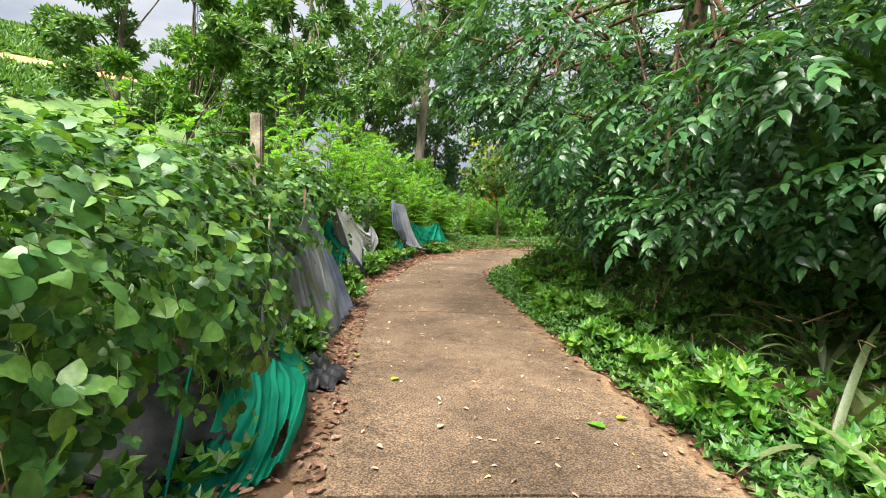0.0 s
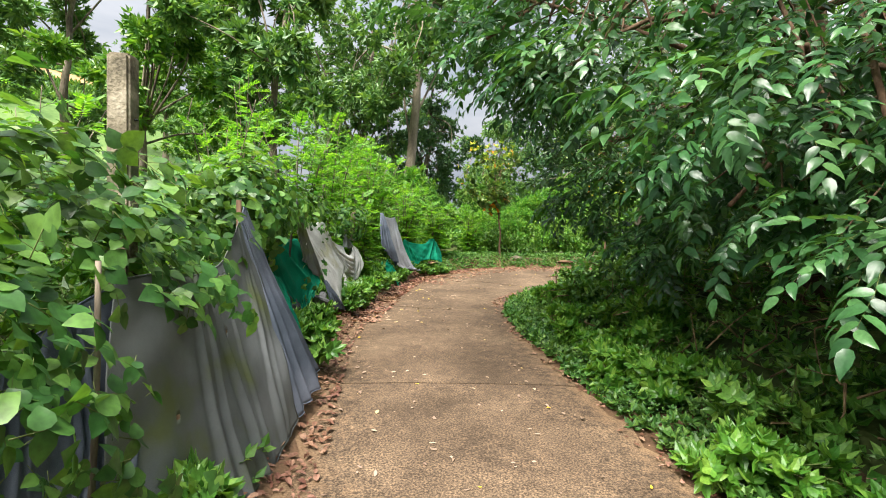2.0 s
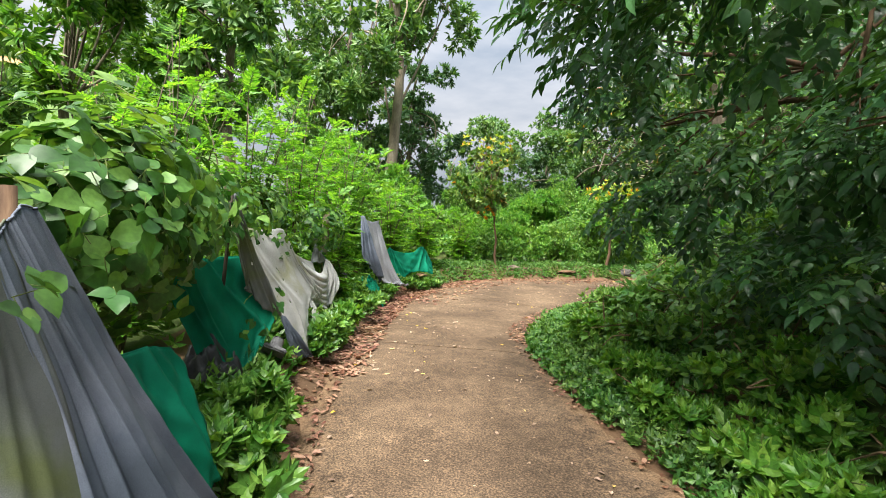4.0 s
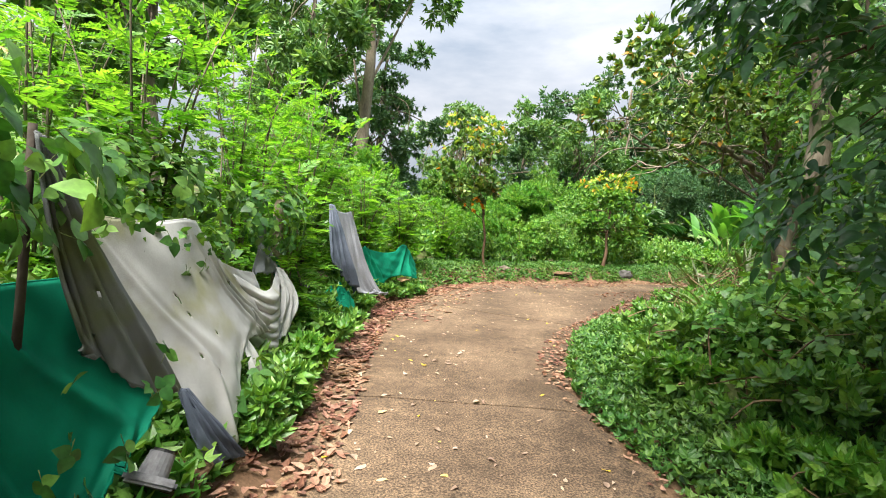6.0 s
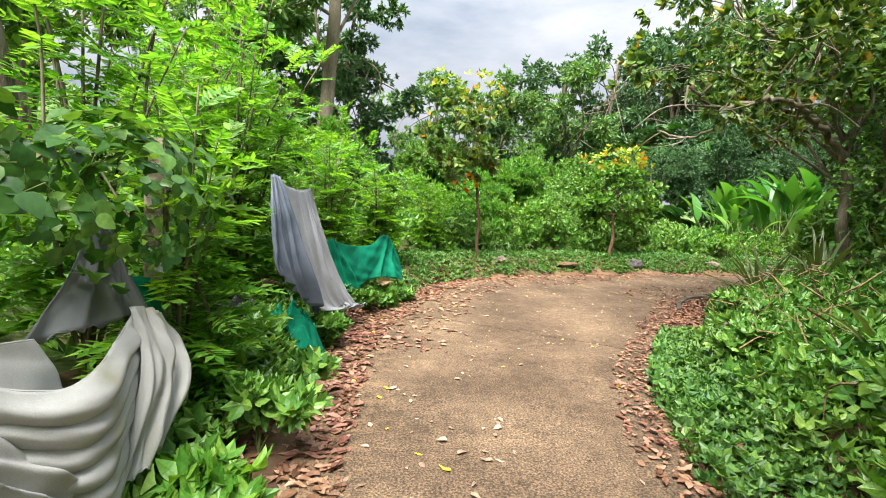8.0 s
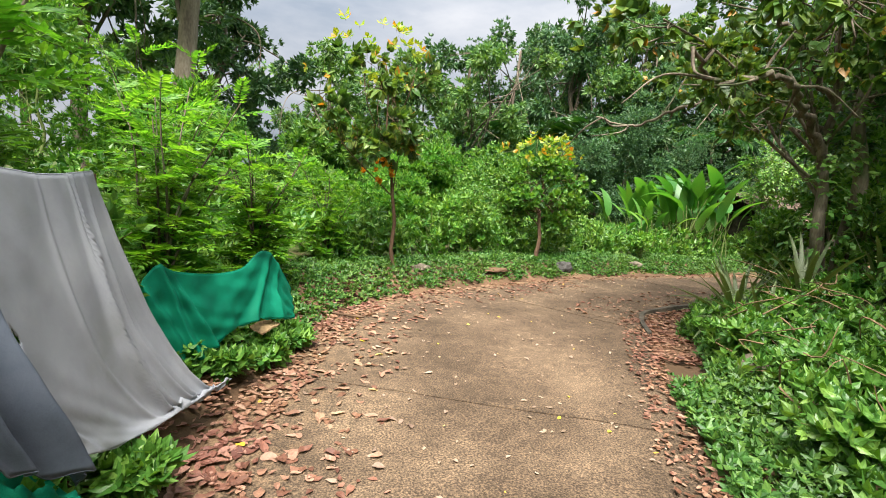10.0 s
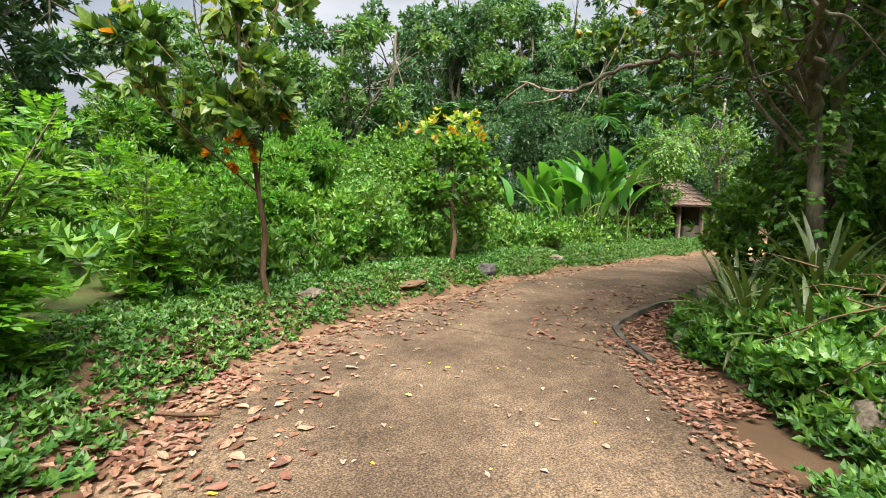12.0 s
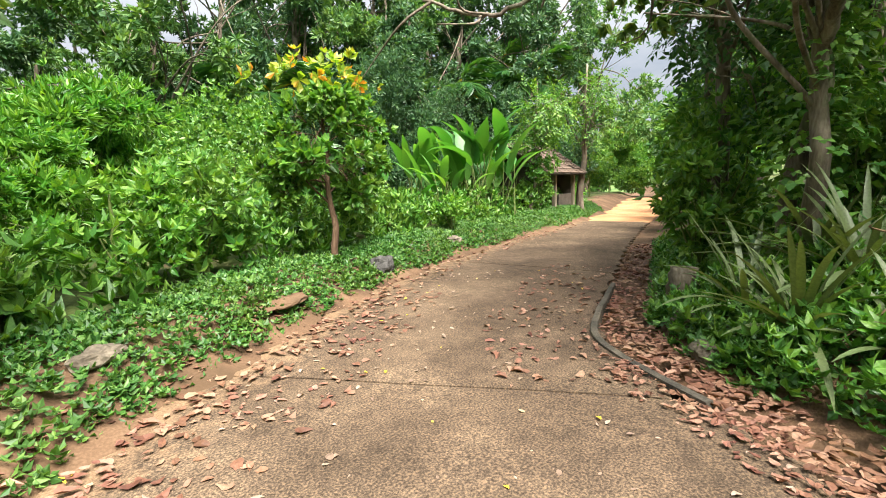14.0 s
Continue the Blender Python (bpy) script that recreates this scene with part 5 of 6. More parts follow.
# ---- shrubs on the outer side of the bend ----
SHRUBS = [(0.4, 22.0, 1.7, 1.0, L_FERNY, T_HERB), (-1.2, 21.5, 2.4, 1.2, L_MID, T_LANCE), (3.0, 22.4, 1.5, 0.9, L_MID, T_HERB), (3.9, 22.5, 1.7, 0.85, L_MID, T_HERB), (2.2, 23.5, 2.0, 1.2, L_HERB, T_LANCE),
          (4.9, 24.2, 2.0, 1.1, L_MID, T_HERB), (7.3, 24.2, 1.5, 0.9, L_MID, T_LANCE), (8.6, 24.4, 1.3, 0.8, L_BANK, T_HERB), (0.2, 25.0, 3.2, 1.6, L_MID, T_LANCE), (3.6, 26.5, 3.2, 1.7, L_HERB, T_LANCE), (-2.6, 24.5, 3.6, 1.7, L_HERB, T_LANCE),
          (-3.6, 19.0, 3.4, 1.5, L_MID, T_HERB), (-4.2, 22.0, 4.2, 1.8, L_MID, T_LANCE), (7.0, 28.0, 3.4, 1.7, L_MID, T_HERB), (1.5, 29.0, 4.0, 2.0, L_MID, T_LANCE), (-1.5, 18.0, 1.6, 0.8, L_MID, T_HERB),
          (1.3, 21.3, 1.1, 0.6, L_BANK, T_HERB), (9.6, 23.4, 0.9, 0.5, L_HERB, T_HERB), (2.0, 21.6, 0.9, 0.5, L_MID, T_LANCE), (10, 29, 5, 2.2, L_FARDARK, T_LANCE), (13.5, 29.5, 6, 2.4, L_FARDARK, T_LANCE), (17, 30.5, 6, 2.4, L_FARDARK, T_LANCE), (20.8, 29.5, 6, 2.4, L_FARDARK, T_LANCE), (6, 31, 5, 2.2, L_MID, T_LANCE), (24, 27.8, 5, 2.0, L_FARDARK, T_LANCE), (15.5, 28.2, 3.6, 1.6, L_MID, T_LANCE), (15.6, 24.55, 2.2, 0.8, L_MID, T_HERB), (-1.1, 15.6, 1.3, 0.5, L_BANK, T_HERB)]
for k, (x, y, h, w, lf, tm) in enumerate(SHRUBS):
    lf = (L_MID, L_BANK, L_HERB, L_MID, L_CREEP)[k % 5] if lf is L_MID else lf
    z = gz(x, y)
    sz = 0.16 if h < 2.2 else 0.22
    plant("shrub", "shrub", "leafy green shrub growing densely beside the lane" if lf is L_MID else "bright green leafy shrub beside the lane" if lf is not L_BANK else "dark green leafy shrub beside the lane", (x, y, z), (x, y, z + h * 0.7), 0.035,
          blobs_round(x, y, z + h * 0.52, w, w, h * 0.5, 11, min(560 * w * h / 2, 1700), 0.4), tm, sz * 0.72 * rng.uniform(0.65, 1.3), lf, M_STEM, ("stem", "foliage"), droop=-0.25, twigs=2, group="shrubs outside the bend", fork=0.1)


# ---- big-leaved clumps ----
def strip_leaf(length, width, arch, rise, folds=0.1, steps=9, tear=0.0, point=0.6):
    """A long leaf that rises and bends over, as a strip folded along its midrib, in the x-z plane from the origin."""
    s = np.linspace(0, 1, steps)
    ang = rise - arch * s**1.4
    dx, dz = np.cos(ang), np.sin(ang)
    x = np.r_[0, np.cumsum((dx[1:] + dx[:-1]) / 2)] * length / (steps - 1)
    z = np.r_[0, np.cumsum((dz[1:] + dz[:-1]) / 2)] * length / (steps - 1)
    w = width / 2 * np.clip(np.minimum(s * 6 + 0.25, 1) * (1 - s ** (1 / max(1 - point, 0.05) + 1)), 0, 1)
    w = w * (1 + tear * rng.normal(0, 1, steps))
    lift = folds * w
    v = np.concatenate([np.stack([x, w, z + lift], -1), np.stack([x, 0 * x, z], -1), np.stack([x, -w, z + lift], -1)])
    i = np.arange(steps - 1)
    f = []
    for a, b in ((0, steps), (steps, 2 * steps)):
        f += [np.stack([a + i, b + i, b + i + 1], -1), np.stack([a + i, b + i + 1, a + i + 1], -1)]
    return v, np.concatenate(f)


def heliconia(x, y, count, tall, r, label):
    z = gz(x, y)
    t = thing("heliconia_clump", x, y, z, label, "plant", "broad-leaved clumps by the bend")
    for _ in range(count):
        a = rng.uniform(0, 2 * np.pi)
        lean = rng.uniform(0.05, 0.5)
        stem = tall * rng.uniform(0.25, 0.6)
        b = np.array([r * rng.normal() * 0.5, r * rng.normal() * 0.5, 0])
        end = b + [math.cos(a) * lean * stem, math.sin(a) * lean * stem, stem]
        s = Soup()
        ln = smooth_line([b, (b + end) / 2 + [0, 0, 0.05], end], 0.12)
        s.add(*tube(ln, np.linspace(0.022, 0.011, len(ln)), 6), 1)
        v, f = strip_leaf(tall * rng.uniform(0.36, 0.52), tall * rng.uniform(0.1, 0.145), rng.uniform(0.3, 1.5), rng.uniform(0.8, 1.45), 0.3, 12, 0.05, 0.4)
        s.add(turn(v, a + rng.normal(0, 0.4), 0) + end, f, 0)
        part("leaf", s.mesh("leaf", [L_BANANA, M_STEM], True), t)


heliconia(10.6, 24.7, 16, 1.9, 0.6, "clump of broad pale green heliconia leaves by the lane")
heliconia(13.0, 25.2, 34, 3.5, 1.1, "tall clump of broad heliconia leaves beside a shed")
heliconia(14.6, 25.6, 14, 3.0, 0.7, "tall clump of broad heliconia leaves beside a shed")
heliconia(12.0, 26.8, 14, 3.0, 1.0, "tall clump of broad heliconia leaves beside a shed")


def strap_plant(x, y, count, length, width, leaf, label, lift=0.0, rise=(0.3, 1.3), arch=(0.2, 0.9), name="strap_leaved_plant"):
    z = gz(x, y) + lift
    t = thing(name, x, y, z, label, "plant")
    for k in range(count):
        a = k * 2.4 + rng.normal(0, 0.3)
        r = rng.uniform(*rise)
        v, f = strip_leaf(length * rng.uniform(0.65, 1.15), width, rng.uniform(*arch), r, 0.45, 9, 0, 0.75)
        part("leaf", mesh_of("leaf", turn(v, a, 0) + [0.03 * math.cos(a), 0.03 * math.sin(a), 0], f, [leaf], None, True), t)
    return t


for x, y, n, le in ((5.85, 16.95, 34, 0.95), (6.5, 16.6, 32, 1.0), (6.35, 17.35, 26, 0.9), (7.0, 16.9, 24, 0.95), (5.6, 16.35, 18, 0.7), (7.1, 16.1, 24, 0.95)):
    strap_plant(x, y, n, le, 0.058, L_STRAP, "dusty strap-leaved bromeliad rosette on the bank", 0.02, (0.15, 1.35))
for x, y, n, le in ((4.5, 4.5, 20, 1.0), (4.9, 5.3, 20, 1.1), (4.4, 3.4, 14, 0.9), (4.6, 9.4, 16, 0.8), (4.0, 13.2, 16, 0.8), (3.9, 11.3, 12, 0.8)):
    strap_plant(x, y, n, le, 0.05, L_STRAP, "arching strap-leaved plant at the foot of trees", 0.02, (0.1, 1.2), (0.7, 1.7))


# ---- palms ----
def frond(length, leaflets, width, arch, rise):
    s = Soup()
    t = np.linspace(0, 1, 10)
    ang = rise - arch * t**1.3
    x = np.r_[0, np.cumsum(np.cos(ang[1:]))] * length / 9
    z = np.r_[0, np.cumsum(np.sin(ang[1:]))] * length / 9
    line = np.stack([x, 0 * x, z], -1)
    s.add(*tube(line, np.linspace(0.022, 0.005, 10) * length / 2, 4), 1)
    lv = np.array([(0, 0, 0), (0.5, 0.5, 0), (1, 0, -0.16), (0.5, -0.5, 0)])
    lf = np.array([(0, 2, 1), (0, 3, 2)])
    for k in range(leaflets):
        p = 0.2 + 0.8 * k / (leaflets - 1)
        at = np.array([np.interp(p, t, x), 0, np.interp(p, t, z)])
        pitch = np.interp(p, t, ang)
        size = length * 0.36 * (0.55 + 0.7 * math.sin(math.pi * min(p * 0.9, 1)))
        for side in (1, -1):
            v = lv * [size, width, size]
            v = turn(v, side * (1.05 - 0.4 * p), -0.35 + rng.normal(0, 0.15), side * 0.5)
            s.add(turn(v, 0, pitch * 0.8) + at, lf, 0)
    return s.arrays()


FRONDS = [frond(2.0, 24, 0.12, a, r) for a, r in ((1.6, 1.2), (1.9, 0.9), (1.3, 1.35))]


def palm(x, y, trunk_h, size, count, label, name="areca_palm"):
    z = gz(x, y)
    t = thing(name, x, y, z, label, "palm", "palms behind the bend")
    top = np.array([rng.normal(0, 0.15), rng.normal(0, 0.15), trunk_h])
    ln = smooth_line([(0, 0, -0.2), top * [0.4, 0.6, 0.5], top], 0.4)
    part("trunk", mesh_of("trunk", *tube(ln, np.linspace(0.1, 0.07, len(ln)), 8), [M_PALEBARK], None, True), t)
    for k in range(count):
        a = k * 2.4
        v, f, m = FRONDS[k % 3]
        part("frond", mesh_of("frond", turn(v * size * rng.uniform(0.85, 1.1), a, rng.uniform(-0.35, 0.25)) + top, f, [L_PALM, M_STEM], m), t)
    return t


for x, y, th, s, c in ((7.3, 32.5, 2.0, 1.6, 13), (11.5, 34.2, 4.6, 1.5, 12), (14.0, 38.5, 5.5, 1.5, 10), (9.2, 29.5, 0.8, 1.1, 10), (8.5, 46, 11.0, 1.3, 10), (16.5, 33.5, 5.2, 1.25, 10), (20.0, 31.5, 5.0, 1.3, 11), (18.5, 35.0, 7.0, 1.2, 10), (23.5, 29.5, 5.5, 1.3, 10), (26.0, 33.0, 7.5, 1.3, 10), (12.5, 31.5, 1.0, 1.0, 9), (22, 36, 9, 1.2, 9)):
    palm(x, y, th, s, c, "slender areca palm with arching feathery fronds")


# ---- the dark tree and the bank on the inner side ----
def edge_x(y):
    k = (RIGHT[:, 1] < 18.3)
    return float(np.interp(y, RIGHT[k, 1], RIGHT[k, 0]))


def dark_tree():
    blobs, far = [], []
    for y in np.arange(4.6, 11.3, 0.75):
        for z, dx in ((1.65, 1.35), (2.15, 0.85), (2.8, 0.55), (3.7, 0.2), (4.7, -0.3)):
            if (y > 10.3 and z < 3) or (y < 7.4 and z > 4):
                continue
            over = 0.75 * ease((y - 6.4) / 1.2) * (z > 2.6) * (1 - 0.9 * ease((y - 8.6) / 1.6)) * (1 + 0.9 * (z > 4))
            over -= 0.5 * ease((y - 10.5) / 1.5)
            if y < 6.6 and z > 2.4:
                over = -0.7
            x = edge_x(y) + dx - over + rng.normal(0, 0.22)
            blobs.append((x, y + rng.normal(0, 0.25), z + rng.normal(0, 0.2), 0.52, 0.58, 0.4, 50))
            far.append((x + 1.5 + rng.random(), y + rng.normal(0, 0.4), z + 0.3, 0.9, 0.8, 0.75, 34))
    for fx, fy, fz in ((3.85, 5.9, 1.45), (4.25, 5.6, 1.65), (4.0, 6.5, 1.75), (4.7, 5.1, 1.5), (4.4, 6.0, 2.05), (4.9, 4.5, 1.8), (5.2, 4.2, 2.4)):
        blobs.append((fx, fy, fz, 0.46, 0.46, 0.2, 34))
    for fx, fy, fz in ((2.95, 6.05, 2.2), (3.45, 6.9, 1.7), (3.2, 6.6, 2.1), (2.5, 6.9, 2.65), (2.1, 7.6, 2.9), (1.7, 7.9, 3.2), (1.5, 8.4, 3.5), (2.4, 8.2, 3.0), (2.85, 9.9, 1.8), (2.9, 10.2, 2.6), (3.0, 9.4, 2.2)):
        blobs.append((fx, fy, fz, 0.5, 0.5, 0.24, 26))
    for y in np.arange(5, 13, 1.3):
        far.append((edge_x(y) + 3.5, y, 2.0, 1.1, 1.0, 1.0, 60))
        far.append((edge_x(y) + 4.2, y, 4.0, 1.2, 1.0, 1.1, 55))
    bx, by = 5.2, 9.0
    bz = gz(bx, by)
    t = thing("dark_tree", bx, by, bz, "large dark glossy-leaved tree with drooping sprays over the lane", "tree")
    off = np.array([bx, by, bz])
    wood = Soup()
    limb_lines((0, 0, -0.2), (-0.3, 0.2, 7.0), 0.2, [(b[0] - bx, b[1] - by, b[2] - bz, *b[3:]) for b in blobs[::2] + far[::5]], wood, 3, 0.1)
    part("trunk", wood.mesh("trunk", [M_BROWNBARK], True), t)
    for group, tm, size, nm in ((blobs, T_DARKSPRAY, 0.35, "hanging_spray"), (far, T_DARKCHEAP, 0.55, "crown")):
        at, out = crown_points(group, 0.35)
        axis = out * [1, 1, 0.3] + rng.normal(0, 0.3, out.shape) + [-0.4, -0.25, -0.4]
        part(nm, scatter(tm, at - off, axis, np.array([-0.35, -0.2, 1.0]) + 0.4 * out, size * rng.uniform(0.6, 1.2, len(at))).mesh(nm, [L_DARK, M_STEM], True), t)


dark_tree()

z = gz(4.62, 12.85)
plant("roadside_tree", "tree", "stout grey-barked tree with glossy leaves and creepers on the bank", (4.62, 12.85, z), (4.7, 12.8, 7.6), 0.125,
      [(edge_x(y) + dx + rng.normal(0, 0.25), y + rng.normal(0, 0.2), zz + rng.normal(0, 0.2), 0.6, 0.6, 0.42, 24) for y in np.arange(11.4, 14.6, 0.8) for zz, dx in ((3.0, 2.7), (4.2, 2.4), (5.2, 2.2), (6.2, 2.4))], T_DARKCHEAP, 0.36, L_BANK, M_BARK, droop=0.2, twigs=3, fork=0.5)

z = gz(7.25, 17.0)
plant("cashew_tree", "tree", "spreading tree with round leathery leaves and twisted limbs", (7.25, 17.0, z), (7.0, 17.0, 5.0), 0.09,
      blobs_round(5.4, 16.6, 4.1, 2.7, 2.3, 1.7, 30, 760, 0.26) + blobs_round(7.6, 18.8, 4.3, 2.6, 1.6, 1.3, 14, 300, 0.26), T_CASHEW, 0.14, L_CASHEW, M_BARK, droop=0.1, twigs=6, smooth=True, every=3, crook=0.22)


def twisted_limb(points, r, bark, label):
    """A bare crooked bough with side twigs, reaching out from a crown."""
    s = Soup()
    ln = smooth_line(points, 0.1)
    ln[1:-1] += rng.normal(0, 0.025, (len(ln) - 2, 3))
    s.add(*tube(ln, np.linspace(r, r * 0.3, len(ln)), 7))
    for _ in range(9):
        p = ln[rng.integers(len(ln) // 4, len(ln))]
        e = p + rng.normal(0, 0.45, 3) + [-0.2, 0.1, 0.05]
        tw = smooth_line([p, (p + e) / 2 + rng.normal(0, 0.1, 3), e], 0.1)
        s.add(*tube(tw, np.linspace(r * 0.35, 0.005, len(tw)), 5))
    tagged(new("tree_limb", s.mesh("tree_limb", [bark], True)), label, "branch")


twisted_limb([(7.2, 17.0, 2.5), (6.3, 16.8, 3.1), (5.3, 16.4, 3.3), (4.6, 16.5, 3.1), (3.9, 16.2, 3.3)], 0.06, M_BARK, "crooked grey bough reaching out of a leafy crown")
twisted_limb([(7.2, 17.05, 2.9), (7.0, 18.0, 3.5), (6.8, 19.2, 3.6), (6.2, 20.0, 3.3), (5.8, 20.6, 3.5)], 0.055, M_BARK, "crooked grey bough reaching over the lane")
twisted_limb([(7.25, 17.0, 3.2), (6.4, 17.2, 4.2), (5.4, 16.9, 4.4), (4.9, 17.2, 5.0)], 0.05, M_BARK, "crooked grey bough rising through a leafy crown")


def creeper(x, y, z0, z1, r, n, lean=(0.0, 0.0)):
    """Climbing leaves that sheathe a trunk."""
    a, k = rng.uniform(0, 2 * np.pi, n), rng.random(n)
    rr = r * (0.6 + 0.6 * rng.random(n)) * (1 + 0.35 * np.sin(7 * k + x))
    at = np.stack([x + lean[0] * k + rr * np.cos(a), y + lean[1] * k + rr * np.sin(a), z0 + (z1 - z0) * k], -1)
    out = np.stack([np.cos(a), np.sin(a), 0 * a], -1)
    soup = scatter(T_VINECHEAP, at, out + rng.normal(0, 0.35, at.shape) + [0, 0, -0.4], out + [0, 0, 0.8], 0.16 * rng.uniform(0.6, 1.3, n))
    tagged(new("trunk_creeper", soup.mesh("trunk_creeper", [L_BANK, M_STEM], True)), "green creeper leaves climbing round a tree trunk", "vine", kind="stuff")


creeper(7.25, 17.0, 0.7, 4.2, 0.3, 330, (-0.15, 0.0))
creeper(7.95, 17.2, 0.9, 5.0, 0.35, 300)
creeper(4.62, 12.85, 0.6, 2.3, 0.3, 170)
creeper(7.0, 15.6, 1.0, 4.5, 0.35, 260)
for x, y, h in ((7.95, 17.2, 7.5), (8.8, 18.1, 7.0), (7.0, 15.6, 7.0), (10.6, 18.6, 7.5)):
    z = gz(x, y)
    plant("dense_tree", "tree", "dark dense-leaved tree hung with creepers on the bank", (x, y, z), (x + 0.1, y, z + h), 0.1, blobs_round(x + 0.3, y - 0.2, z + h * 0.58, 1.3, 1.3, h * 0.45, 20, 420, 0.36), T_DARKCHEAP, 0.38, L_DARK, M_BARK, droop=0.3, twigs=2, group="dense trees on the bank")
for x, y, h, r in ((9.4, 16.6, 5.0, 0.08), (19.2, 24.7, 5.5, 0.13), (15.2, 24.6, 4.2, 0.06)):
    z = gz(x, y)
    plant("bank_tree", "tree", "slim dark-barked tree crowding the bank above the lane", (x, y, z), (x + 0.2, y - 0.1, z + h), r, blobs_round(x + 0.2, y, z + h * 0.7, 1.4, 1.4, h * 0.36, 12, 340, 0.38), T_DARKCHEAP, 0.4, L_MID, M_BARK, droop=0.4, twigs=4, group="slim trees on the bank")
for x, y, h, w in ((8.0, 16.6, 1.6, 0.7), (6.6, 15.2, 1.4, 0.6), (8.0, 18.1, 1.7, 0.7), (8.6, 18.0, 2.2, 0.9), (10.4, 18.4, 2.8, 1.1), (12.6, 19.0, 3.0, 1.2), (15.2, 19.6, 3.4, 1.4), (18.6, 20.2, 3.6, 1.5), (22.5, 21.2, 4.0, 1.6), (7.4, 15.4, 2.0, 0.9), (8.4, 15.9, 2.6, 1.2), (10.5, 16.6, 3.2, 1.6), (13.5, 17.0, 3.6, 1.8), (9.5, 13.0, 3.0, 1.8), (9.0, 9.0, 3.0, 1.8), (8.0, 11.0, 2.6, 1.5), (12, 12, 3.5, 2.2), (6.4, 14.0, 2.6, 1.2), (5.4, 11.6, 1.6, 0.8), (17.5, 17.5, 4.5, 2.2), (6.0, 5.5, 3.0, 1.5), (6.5, 2.5, 3.5, 1.8), (24, 29.5, 4.5, 1.8), (27, 31, 5, 2), (38.5, 28.6, 4.0, 2.4), (35, 32, 5, 2.4), (33, 23.6, 4, 2.0), (28.5, 22.4, 3.6, 1.7), (29, 28.6, 3.4, 1.6), (41, 32, 6, 3)):
    z = gz(x, y)
    plant("bank_shrub", "shrub", "dense mid-green shrub growing on the bank", (x, y, z), (x, y, z + h * 0.7), 0.05, blobs_round(x, y, z + h * 0.52, w, w, h * 0.5, 11, 330 * w * h / 2, 0.4), T_HERB if h < 3 else T_HERBCHEAP, 0.14 if h < 3 else 0.22, L_MID, M_STEM, ("stem", "foliage"), droop=0.05, twigs=1, group="shrubs on the bank", fork=0.1)

# bright broad-leaved herbs along the inner edge
for x, y, h, w, lf in ((3.95, 4.95, 0.62, 0.5, L_HERB), (3.75, 5.6, 0.5, 0.42, L_HERB), (3.5, 6.4, 0.45, 0.4, L_HERB), (4.3, 3.7, 0.5, 0.4, L_BANK), (3.55, 7.6, 0.5, 0.42, L_HERB), (4.0, 7.0, 0.65, 0.5, L_BANK), (3.15, 8.6, 0.5, 0.42, L_HERB), (3.6, 9.3, 0.7, 0.5, L_HERB), (3.2, 8.1, 0.45, 0.36, L_HERB), (2.95, 9.4, 0.45, 0.36, L_HERB), (3.5, 8.5, 0.6, 0.4, L_HERB), (2.9, 10.5, 0.4, 0.32, L_HERB), (2.95, 9.9, 0.45, 0.4, L_HERB),
                      (3.3, 10.6, 0.6, 0.45, L_BANK), (2.85, 11.6, 0.5, 0.4, L_HERB), (3.4, 12.0, 0.7, 0.5, L_BANK), (3.1, 13.0, 0.5, 0.42, L_BANK), (3.7, 14.1, 0.55, 0.45, L_BANK), (4.4, 14.9, 0.6, 0.45, L_BANK), (4.7, 15.9, 0.5, 0.4, L_BANK), (4.9, 16.0, 0.5, 0.4, L_HERB), (5.5, 16.2, 0.6, 0.4, L_HERB), (5.2, 2.6, 0.6, 0.5, L_BANK),
                      (-0.3, 16.0, 0.26, 0.16, L_BANK), (-0.06, 16.4, 0.3, 0.18, L_BANK), (0.15, 16.9, 0.34, 0.22, L_BANK), (-0.48, 14.55, 0.3, 0.22, L_BANK), (-0.4, 10.35, 0.4, 0.2, L_BANK), (-0.42, 10.95, 0.4, 0.26, L_BANK), (-0.45, 11.6, 0.4, 0.28, L_HERB), (-0.5, 12.4, 0.4, 0.28, L_BANK), (-0.5, 13.1, 0.36, 0.26, L_BANK), (0.1, 7.7, 0.5, 0.28, L_BANK), (-0.1, 8.4, 0.45, 0.25, L_BANK), (0.7, 5.2, 0.35, 0.2, L_BANK)):
    z = gz(x, y)
    plant("herb_clump", "plant", "bright green broad-leaved herb clump at the lane's edge" if lf is L_HERB else "green broad-leaved herb clump at the foot of the bank", (x, y, z), (x, y, z + h * 0.8), 0.01, blobs_round(x, y, z + h * 0.5, w, w, h * 0.5, 6, 150, 0.55),
          T_HERBFINE, 0.1, lf, M_STEM, ("stem", "foliage"), droop=-0.5, twigs=5, group="herbs at the lane's edge", fork=0.1)

